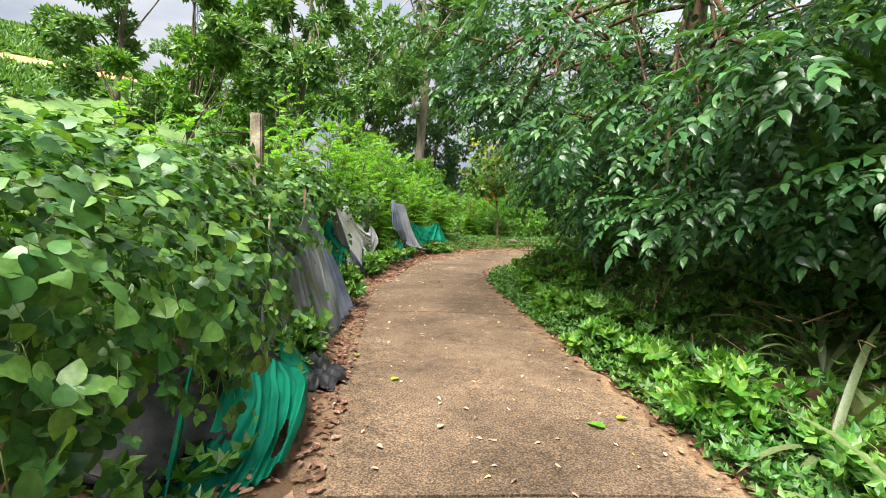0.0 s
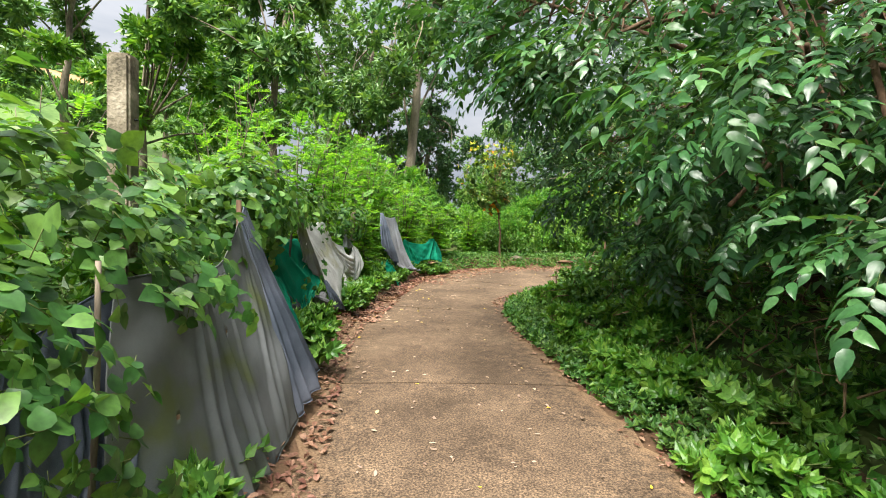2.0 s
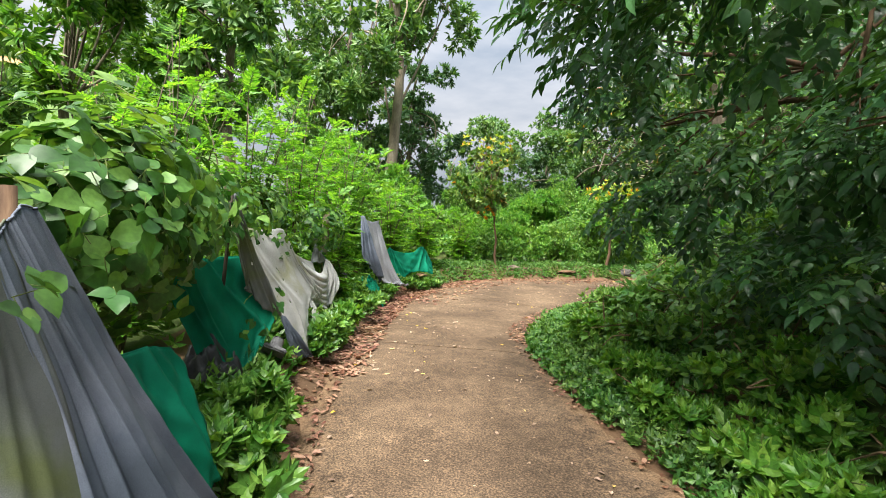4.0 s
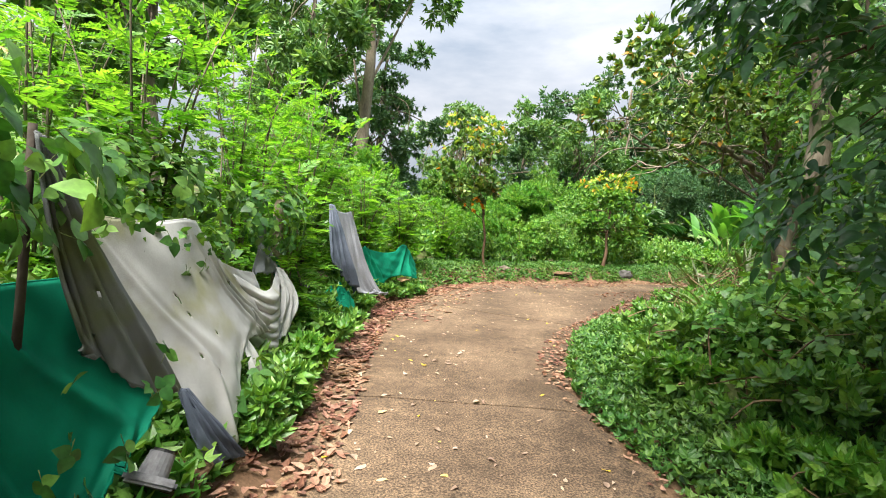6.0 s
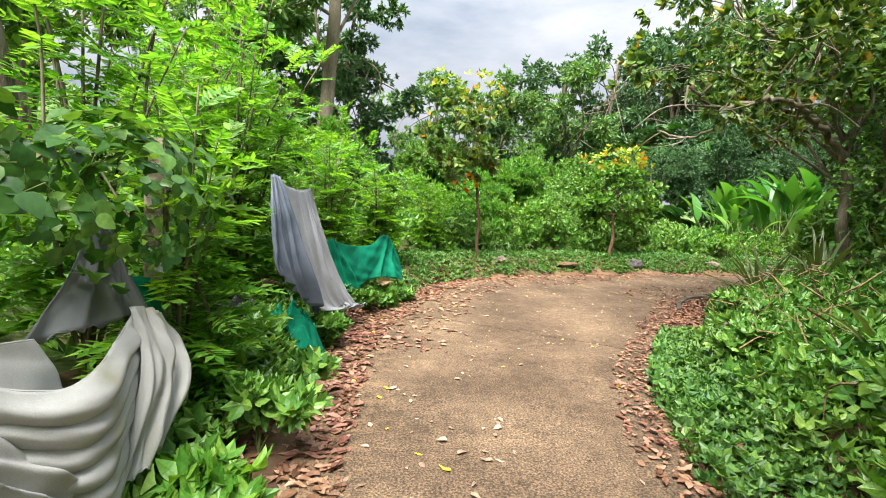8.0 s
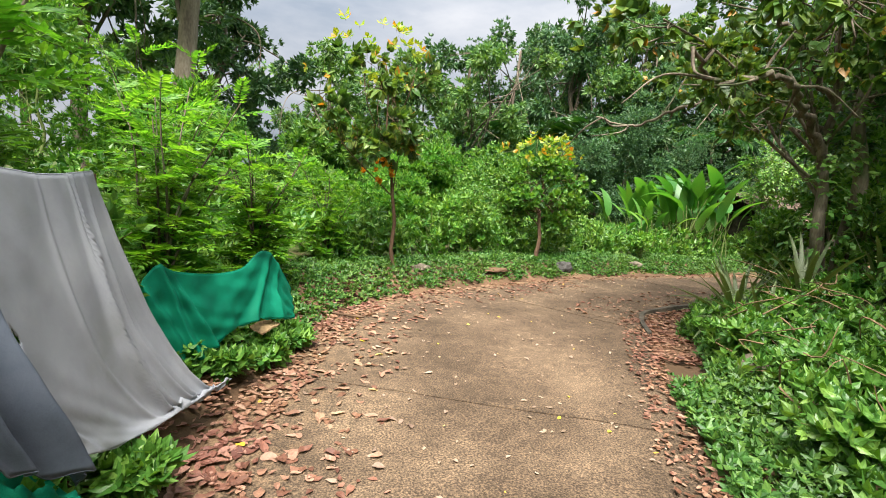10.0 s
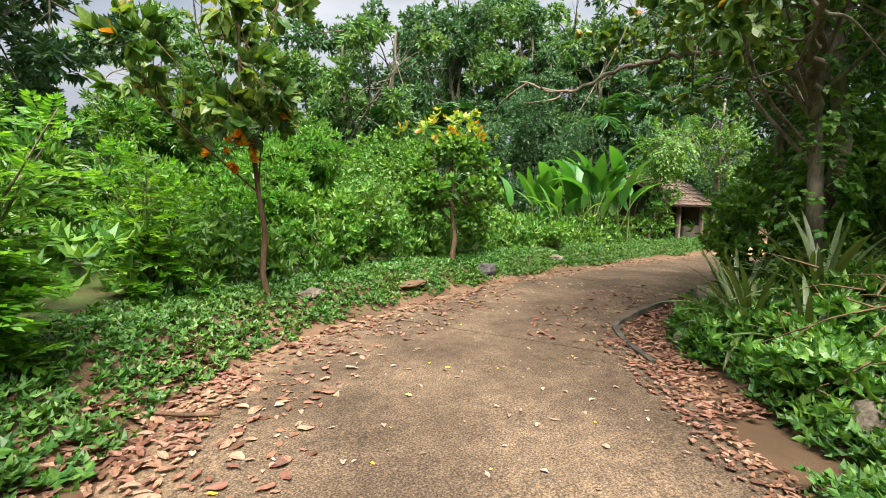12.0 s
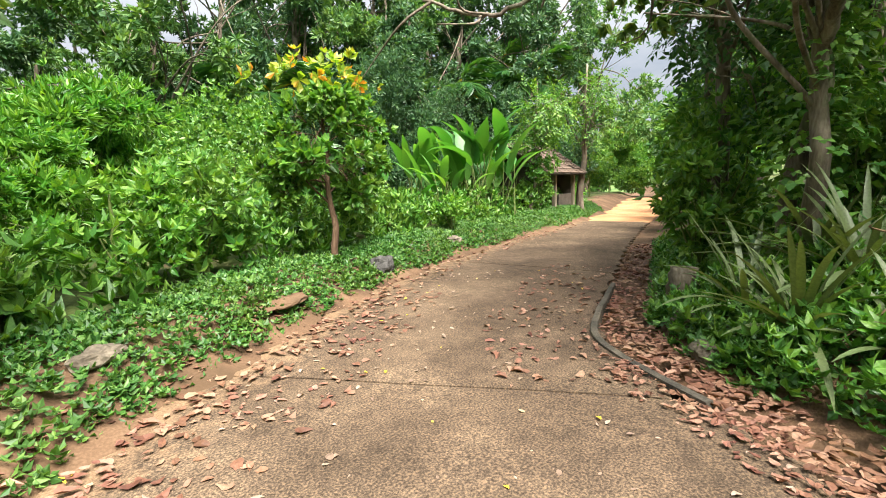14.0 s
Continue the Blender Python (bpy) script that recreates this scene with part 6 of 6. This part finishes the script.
# ---- tall trees behind ----
TALL = [(-3.0, 25.8, 14, 2.6, 0.26, L_FAR, M_PALEBARK), (-6.3, 29, 12, 3.0, 0.22, L_FAR, M_BARK), (-4.4, 15.2, 8.0, 1.5, 0.12, L_FAR, M_BARK), (-8.5, 15.5, 7.5, 1.7, 0.12, L_MID, M_BARK), (-13.0, 17.5, 9.5, 2.0, 0.16, L_FAR, M_BARK), (-19, 8, 8, 2.0, 0.16, L_FAR, M_BARK), (-9.5, 22, 9, 2.0, 0.16, L_MID, M_BARK),
        (-3.2, 31.5, 9.5, 2.8, 0.2, L_FARDARK, M_BARK), (1.0, 38, 9.0, 3.2, 0.2, L_FAR, M_BARK), (5.5, 41, 8.5, 3.2, 0.2, L_FARDARK, M_BARK), (9.5, 43.5, 10.5, 3.2, 0.2, L_FAR, M_BARK), (15.5, 44, 15, 3.4, 0.24, L_FARDARK, M_BARK), (20.5, 42, 17, 3.6, 0.25, L_FARDARK, M_BARK), (25, 38, 16, 3.6, 0.25, L_FAR, M_BARK),
        (29, 34, 15, 3.6, 0.25, L_FARDARK, M_BARK), (34, 31, 13, 3.4, 0.22, L_FAR, M_BARK), (22, 17, 11, 3.4, 0.22, L_FAR, M_BARK), (29, 20, 12, 3.4, 0.22, L_FARDARK, M_BARK), (17, 9, 10, 3.0, 0.22, L_FAR, M_BARK), (11.5, 4.5, 10, 3.0, 0.22, L_FAR, M_BARK), (15, -6, 11, 3.4, 0.24, L_FARDARK, M_BARK),
        (6, -15, 10, 3.2, 0.22, L_FAR, M_BARK), (7.5, 35, 9.5, 2.6, 0.18, L_FAR, M_BARK), (11.5, 38, 12, 3.0, 0.2, L_FARDARK, M_BARK), (15, 37.5, 13, 3.0, 0.2, L_FARDARK, M_BARK), (19, 36.5, 13, 3.0, 0.2, L_FAR, M_BARK), (22.5, 33.5, 12, 2.8, 0.2, L_FARDARK, M_BARK), (26, 31, 11, 2.6, 0.2, L_FARDARK, M_BARK), (17, 32, 9, 2.2, 0.16, L_FARDARK, M_BARK), (-13, 27, 10, 2.6, 0.18, L_FAR, M_BARK), (-24, 36, 9, 2.6, 0.2, L_FAR, M_BARK), (-11, 36, 10, 3.0, 0.2, L_FAR, M_BARK)]
for x, y, h, w, r, lf, bk in TALL:
    z = gz(x, y)
    tall_label = "tall tree with a pale trunk and dark tufts of leaves" if bk is M_PALEBARK else "tall leafy tree standing behind the shrubs" if lf is not L_FARDARK else "dark dense tree standing in the woods behind"
    lowest = 0.42 if bk is M_PALEBARK else 0.3 if h > 8 else 0.4
    count = 16 if w < 2.5 else 26 if y > 28 else 20
    blobs = [(x + rng.normal(0, 0.62) * w, y + rng.normal(0, 0.62) * w, z + h * (lowest + (1 - lowest) * (k + 0.5) / count), w * rng.uniform(0.24, 0.44), w * rng.uniform(0.24, 0.44), h * 0.065 * rng.uniform(0.7, 1.4), 62) for k in range(count)]
    plant("tall_tree", "tree", tall_label, (x, y, z), (x + 0.4, y, z + h * 0.95), r, blobs, T_TUFT, 0.17 + 0.012 * h, lf, bk, droop=0.25, twigs=2, group="tall trees behind")


def far_wood():
    """The woods that close the distance: crowns of tufts, too many to count."""
    soup, wood = Soup(), Soup()
    for k in range(80):
        a = rng.uniform(0, 2 * np.pi)
        r = rng.uniform(46, 105)
        x, y = 4 + r * math.sin(a), 14 + r * math.cos(a)
        if x < -20 and 0 < y < 80:
            continue
        z = gz(x, y)
        h = rng.uniform(8, 13)
        w = rng.uniform(3, 4.6)
        wood.add(*tube([(x, y, z - 1), (x, y, z + h * 0.7)], [0.3, 0.1], 5))
        at, out = crown_points(blobs_round(x, y, z + h * 0.6, w, w, h * 0.45, 9, 230, 0.45), 0.5)
        scatter(T_TUFT, at, out + [0, 0, -0.2], out + [0, 0, 1.0], 1.0 * rng.uniform(0.7, 1.3, len(at)), soup)
    tagged(new("far_woods", soup.mesh("far_woods", [L_FAR, M_BARK])), "far green woods on the slopes around", "woods", kind="stuff")
    tagged(new("far_trunks", wood.mesh("far_trunks", [M_BARK])), "far tree trunks in the woods", "woods", kind="stuff")


far_wood()

def tea_hill():
    """Rows of clipped bushes up the far hillside, and an orange footpath between them."""
    at = []
    for k in range(46):
        a = np.linspace(-34, -62, 90)
        b = 24 + k * 0.95 + 0.12 * (a + 48) + 0.6 * np.sin(a * 0.3 + k)
        at.append(np.stack([a, b], -1))
    p = np.concatenate(at) + rng.normal(0, 0.12, (46 * 90, 2))
    walkway = -44 + 0.35 * (p[:, 1] - 30) + 1.5 * np.sin(p[:, 1] * 0.2)
    p = p[np.abs(p[:, 0] - walkway) > 0.9]
    z = ground_height(p[:, 0], p[:, 1]) + 0.3 * rng.random(len(p))
    soup = scatter(T_TUFT, np.column_stack([p, z]), rng.normal(0, 0.4, (len(p), 3)) + [0, 0, 1], rng.normal(size=(len(p), 3)), 0.7)
    tagged(new("tea_bushes", soup.mesh("tea_bushes", [L_FAR, M_STEM])), "rows of clipped green bushes on a far hillside", "bushes", kind="stuff")
    y = np.linspace(18, 72, 60)
    x = -44 + 0.35 * (y - 30) + 1.5 * np.sin(y * 0.2)
    v = np.concatenate([np.stack([x + s, y, ground_height(x + s, y) + 0.25], -1) for s in (-0.9, 0.0, 0.9)])
    i = np.arange(59)
    f = np.concatenate([np.stack([a * 60 + i, (a + 1) * 60 + i, (a + 1) * 60 + i + 1, a * 60 + i + 1], -1) for a in (0, 1)])
    tagged(new("footpath", mesh_of("footpath", v, f, [M_DIRT], None, True)), "bare orange footpath climbing the far hillside", "path", kind="structure")


tea_hill()

# ---- weeds, litter ----
a, b = share(LEFT, -0.2, 17.5), share(LEFT, 22, 24.9)
ground_cover("creeping_weeds", "low bright green weeds along the verge", "weeds", along_edge(LEFT, a, b, 17500, 0.0, 1.3, 1, 1.0), T_CREEP, 0.06, [L_CREEP, M_STEM], 0.02, 0.08)
a2 = share(LEFT, 1.42, 3.6)
ground_cover("verge_weeds", "small green weeds at the foot of the nets", "weeds", along_edge(LEFT, share(LEFT, 0.2, 8.0), a, 2600, 0.22, 0.75, 1), T_CREEP, 0.1, [L_BANK, M_STEM], 0.02, 0.2)
ground_cover("verge_weeds", "few green weeds among fallen leaves by the nets", "weeds", along_edge(LEFT, 0.0, share(LEFT, 0.2, 8.0), 420, 0.1, 0.6, 1), T_CREEP, 0.1, [L_BANK, M_STEM], 0.02, 0.12)
ra, rb = share(RIGHT, 4.6, 1.0), share(RIGHT, 3.5, 15.6)
ground_cover("creeping_weeds", "low bright green weeds over the inner verge", "weeds", along_edge(RIGHT, ra, rb, 7000, 0.03, 0.8, -1, 0.9), T_CREEP, 0.065, [L_CREEP, M_STEM], 0.02, 0.16)
ground_cover("creeping_weeds", "low green weeds over the drain bank", "weeds", along_edge(RIGHT, rb, share(RIGHT, 12, 20.3), 4600, 0.5, 1.9, -1, 0.9), T_CREEP, 0.075, [L_CREEP, M_STEM], 0.02, 0.14)
ground_cover("bank_weeds", "knee-high green weeds covering the bank", "weeds", along_edge(RIGHT, ra, share(RIGHT, 12, 20.3), 7500, 0.6, 3.2, -1), T_HERB, 0.11, [L_BANK, M_STEM], 0.04, 0.28)
x, y = along_edge(RIGHT, share(RIGHT, 2.4, 9.2), share(RIGHT, 2.7, 14.3), 1700, 0.75, 3.2, -1, 0.8)
climb = ground_height(x, y) + (0.25 + 0.75 * ease((beyond(RIGHT, x, y, -1) - 0.6) / 1.6)) * (0.55 + 0.45 * waves(x * 1.6, y * 1.6)) * rng.uniform(0.5, 1.1, len(x))
soup = scatter(T_VINECHEAP, np.stack([x, y, np.maximum(climb, ground_height(x, y) + 0.06)], -1), rng.normal(0, 0.5, (len(x), 3)) + [-0.5, -0.2, 0.1], rng.normal(0, 0.3, (len(x), 3)) + [-0.3, -0.1, 1], 0.17 * rng.uniform(0.6, 1.3, len(x)))
tagged(new("bank_creepers", soup.mesh("bank_creepers", [L_BANK, M_STEM], True)), "green creepers heaped over the inner bank", "vine", kind="stuff")
ground_cover("field_weeds", "tall green weeds outside the bend", "weeds", along_edge(LEFT, share(LEFT, -0.4, 14), share(LEFT, 24, 25.4), 9500, 1.0, 7.0, 1), T_HERBCHEAP, 0.17, [L_MID, M_STEM], 0.05, 0.8)
ground_cover("field_weeds", "tall green weeds behind the fence", "weeds", along_edge(LEFT, share(LEFT, 2, 0), share(LEFT, -0.4, 14), 7500, 1.3, 9.0, 1), T_HERBCHEAP, 0.14, [L_MID, M_STEM], 0.1, 1.3)


def fallen(name, label, x, y, size, leaf, n_kind, base=0.008):
    """Dead leaves lying about, curled, on lane or earth."""
    dl, dr = beyond(LEFT, x, y, 1), beyond(RIGHT, x, y, -1)
    onroad = (dl < 0) & (dr < 0)
    z = np.where(onroad, 0.0, np.maximum(ground_height(x, y), 0.0 * x - 0.04)) + base + 0.018 * rng.random(len(x)) * ~onroad
    forms = []
    for c in range(8):
        v, f = blade(rng.uniform(0.4, 0.62), rng.uniform(-0.12, 0.1), rng.uniform(-0.05, 0.14) if c < 5 else rng.uniform(0.12, 0.24), rows=3)
        v = v - [0.5, 0, 0]
        v[1:10, :2] *= rng.uniform(0.82, 1.15, (9, 1))
        v[:, 2] += 0.12 * rng.random() * np.abs(v[:, 0]) + 0.1 * np.sin(6 * v[:, 0] + rng.random() * 6) * 0.5
        forms.append((v, f, np.zeros(len(f), int)))
    n = len(x)
    ang = rng.uniform(0, 2 * np.pi, n)
    axis = np.stack([np.cos(ang), np.sin(ang), rng.normal(0, 0.1, n)], -1)
    up = rng.normal(0, 0.1, (n, 3)) + [0, 0, 1]
    soup = scatter(forms, np.stack([x, y, z], -1), axis, up, size * rng.uniform(0.35, 1.2, n))
    tagged(new(name, soup.mesh(name, [leaf])), label, "leaf litter", kind="stuff")


def litter(line, a, b, n, lo, hi, sign, bias, size, leaf, label):
    fallen("leaf_litter", label, *along_edge(line, a, b, int(n * 1.35), lo, hi, sign, bias), size * 0.84, leaf, 0)


la, lb, lc = share(LEFT, 1.6, 2.5), share(LEFT, -0.2, 10), share(LEFT, 1.15, 19)
litter(LEFT, 0.0, lb, 1900, -0.22, 0.34, 1, 1.0, 0.085, L_DEAD, "reddish brown fallen leaves along the lane's outer edge")
litter(LEFT, lb, lc, 2300, -0.4, 0.38, 1, 0.9, 0.11, L_DEAD, "drift of reddish brown fallen leaves along the lane's outer edge")
litter(LEFT, share(LEFT, -0.4, 14.5), share(LEFT, 5.8, 21.6), 800, -1.2, 0.3, 1, 0.75, 0.12, L_DEAD, "large curled brown fallen leaves round the bend")
litter(LEFT, lc, share(LEFT, 16, 23.6), 520, -0.6, 0.3, 1, 0.7, 0.12, L_DEAD, "brown fallen leaves along the outer verge")
litter(RIGHT, 0.0, share(RIGHT, 2.0, 12), 420, -0.12, 0.14, -1, 1.0, 0.07, L_DEAD, "small brown fallen leaves along the inner edge")
litter(RIGHT, share(RIGHT, 2.0, 12), share(RIGHT, 5.2, 18), 800, -0.3, 0.12, -1, 0.8, 0.085, L_DEAD, "brown fallen leaves along the inner edge of the bend")
litter(RIGHT, share(RIGHT, 4.1, 16.4), share(RIGHT, 12, 20.3), 1200, 0.02, 0.55, -1, 1.0, 0.125, L_DEAD, "brown fallen leaves filling the drain")
litter(RIGHT, share(RIGHT, 5.0, 17.6), share(RIGHT, 9, 19.5), 170, -1.1, -0.1, -1, 1.0, 0.12, L_DEAD, "brown fallen leaves on the concrete")
litter(RIGHT, 0.0, share(RIGHT, 9, 19.5), 520, -2.3, -0.1, -1, 1.0, 0.06, L_PALEDEAD, "scattered bleached fallen leaves on the concrete")
litter(LEFT, lb, share(LEFT, 8, 22.3), 170, -1.4, 0.0, 1, 1.0, 0.09, L_PALEDEAD, "bleached curled fallen leaves on the concrete")


def single_leaf(x, y, rz, size, leaf, label):
    v, f = blade(0.62, 0.05, 0.1, rows=3)
    ob = new("fallen_leaf", mesh_of("fallen_leaf", (v - [0.5, 0, 0]) * size, f, [leaf], None, True))
    ob.matrix_world = pose(x, y, 0.016, 0, 0, rz)
    tagged(ob, label, "leaf")


single_leaf(3.15, 4.62, 150, 0.13, L_HERB, "fresh green leaf fallen on the concrete")
single_leaf(3.36, 4.78, 20, 0.09, L_YELLOW, "yellow leaf fallen on the concrete edge")
single_leaf(1.62, 5.1, 60, 0.09, L_YELLOW, "yellow leaf fallen on the earthy edge")
single_leaf(2.13, 4.35, 70, 0.07, L_PALEDEAD, "pale dry leaf lying on the concrete")
single_leaf(1.1, 5.62, 100, 0.09, L_YELLOW, "yellow leaf fallen beside a grey net")

# ---- kerb, rocks, stump ----
kx = [(4.75, 17.35), (4.98, 17.75), (5.25, 18.12), (5.6, 18.46), (6.2, 18.68), (6.9, 18.86), (7.6, 19.05)]
kl = smooth_line([(a + 0.05, b - 0.03, 0) for a, b in kx], 0.12)
kt = unit(np.gradient(kl, axis=0))
kn = np.stack([-kt[:, 1], kt[:, 0], 0 * kt[:, 0]], -1)
sec = [(-0.035, -0.2), (-0.032, 0.045), (-0.024, 0.055), (0.024, 0.055), (0.032, 0.045), (0.035, -0.2)]
kv = np.stack([kl + kn * o + [0, 0, h] for o, h in sec], 1)
kv[..., 2] = np.where(kv[..., 2] > 0, kv[..., 2] * (0.15 + 0.85 * ease(np.arange(len(kl)) / len(kl) * 1.6 - 0.2))[:, None] + 0.004 * np.sin(kv[..., 0] * 9), kv[..., 2])
ni, ns = len(kl), len(sec)
ii, jj = np.meshgrid(np.arange(ni - 1), np.arange(ns - 1), indexing="ij")
kq = np.stack([ii * ns + jj, (ii + 1) * ns + jj, (ii + 1) * ns + jj + 1, ii * ns + jj + 1], -1).reshape(-1, 4)
kq = np.concatenate([kq, [[0, 1, 4, 5], [1, 2, 3, 4], [(ni - 1) * ns + q for q in (5, 4, 1, 0)], [(ni - 1) * ns + q for q in (4, 3, 2, 1)]]])
tagged(new("kerb", mesh_of("kerb", kv.reshape(-1, 3), kq, [M_KERB])), "dark damp concrete kerb curving along the drain", "kerb", kind="structure")

rock("rock", 2.35, 20.55, (0.42, 0.2, 0.15), M_ROCK, "flat brown rock lying in the weeds", 1.0, 30)
rock("rock", 6.3, 22.05, (0.45, 0.34, 0.34), M_DARKROCK, "dark grey rock at the foot of a shrub", 2.0, 20)
rock("rock", 9.0, 22.85, (0.5, 0.3, 0.18), M_ROCK, "flat grey stone on the verge", 3.0, 10)
rock("rock", 4.1, 21.2, (0.7, 0.4, 0.1), M_GROUND, "low bare mound of orange earth on the verge", 4.0, 20)
rock("rock", 5.6, 17.5, (0.3, 0.22, 0.2), M_ROCK, "small brown rock beside the drain", 5.0, 50)
rock("rock", 6.2, 17.75, (0.34, 0.26, 0.24), M_ROCK, "small brown rock beside the drain", 6.0, 80)
rock("rock", 4.6, 15.6, (0.4, 0.3, 0.3), M_ROCK, "brown rock set in the bank", 7.0, 10)
sx, sy = 6.9, 18.0
st = smooth_line([(sx, sy, gz(sx, sy) - 0.1), (sx + 0.02, sy, gz(sx, sy) + 0.2), (sx + 0.03, sy, gz(sx, sy) + 0.42)], 0.04)
tagged(new("tree_stump", mesh_of("tree_stump", *tube(st, np.linspace(0.2, 0.14, len(st)) + 0.012 * np.sin(np.arange(len(st)) * 2.1), 11), [M_BARK], None, True)), "weathered grey tree stump on the bank", "stump")
fx = smooth_line([(0.62, 18.25, 0.03), (0.8, 18.1, 0.035), (1.0, 18.02, 0.03)], 0.06)
tagged(new("fallen_stick", mesh_of("fallen_stick", *tube(fx, np.full(len(fx), 0.014), 6), [M_BROWNBARK], None, True)), "short brown stick lying on the lane", "stick")


def twig_litter():
    """Dry sticks and roots hanging on the inner bank."""
    s = Soup()
    for _ in range(260):
        y = rng.uniform(4, 16.5)
        x = edge_x(y) + rng.uniform(0.7, 2.6)
        p = np.array([x, y, gz(x, y) + rng.uniform(0.0, 0.7)])
        q = p + rng.normal(0, 0.3, 3) * [1, 1, 0.7]
        ln = smooth_line([p, (p + q) / 2 + rng.normal(0, 0.08, 3), q], 0.08)
        s.add(*tube(ln, np.linspace(0.009, 0.003, len(ln)), 4))
    tagged(new("dry_twigs", s.mesh("dry_twigs", [L_TWIGDRY])), "dry twigs and roots tangled on the bank", "twigs", kind="stuff")


twig_litter()


# ---- shed by the far bend ----
def shed():
    x0, y0, ang = 17.3, 26.1, radians(2)
    z = gz(17.6, 25.2)
    t = thing("shed", x0, y0, z, "low old shed with a mossy clay tile roof", "shed")
    t.rotation_euler = (0, 0, ang)
    wx, wy, eave, ridge = 1.45, 1.35, 1.2, 2.35

    def slab(name, size, at, mat, rx=0.0, label=""):
        o = part(name, bm_mesh(name, box_piece(size, 0.012, 1, 0.006), mat), t, label)
        o.matrix_basis = pose(*at, rx, 0, 0)
        return o

    slab("back_wall", (2 * wx, 0.14, 1.5), (0, wy, 0), M_MUDWALL)
    slab("side_wall", (0.14, 2 * wy - 0.16, 1.5), (wx - 0.07, 0, 0), M_MUDWALL)
    slab("side_wall", (0.14, 2 * wy - 0.16, 1.5), (-wx + 0.07, 0, 0), M_DARKWOOD)
    slab("front_wall", (1.1, 0.12, 0.5), (0.75, -wy + 0.1, 0), M_MUDWALL, 0, "low mud wall across the front")
    slab("inner_floor", (2 * wx - 0.3, 2 * wy - 0.3, 0.06), (0, 0, 0.02), M_DARKWOOD)
    for px in (-wx + 0.1, -0.25, wx - 0.1):
        slab("post", (0.13, 0.13, eave + 0.15), (px, -wy, 0), M_PALEBARK)
    slope = math.atan2(ridge - eave, wy + 0.35)
    for side in (1, -1):
        deck = part("roof_deck", bm_mesh("roof_deck", box_piece((2 * wx + 0.6, (wy + 0.35) / math.cos(slope), 0.05), 0.01), M_DARKWOOD), t)
        deck.matrix_basis = pose(0, side * (wy + 0.35) / 2, (eave + ridge) / 2, -side * math.degrees(slope), 0, 0)
        tile = bpy.data.meshes.new("roof_tile")
        bm = box_piece((0.24, 0.3, 0.025), 0.006)
        bm.to_mesh(tile)
        bm.free()
        tile.materials.append(M_TILE)
        rows, cols = 7, 14
        for r in range(rows):
            for c in range(cols):
                if rng.random() < 0.03:
                    continue
                o = part("roof_tile", tile, deck)
                o.matrix_basis = pose(-wx - 0.22 + c * 0.262 + (0.13 if r % 2 else 0) + rng.normal(0, 0.006), -0.85 + r * 0.265 + rng.normal(0, 0.008), 0.055 + 0.006 * rng.normal(), 5 * side * -1 * -1 if side < 0 else -5, rng.normal(0, 1.5), rng.normal(0, 1.5))


shed()
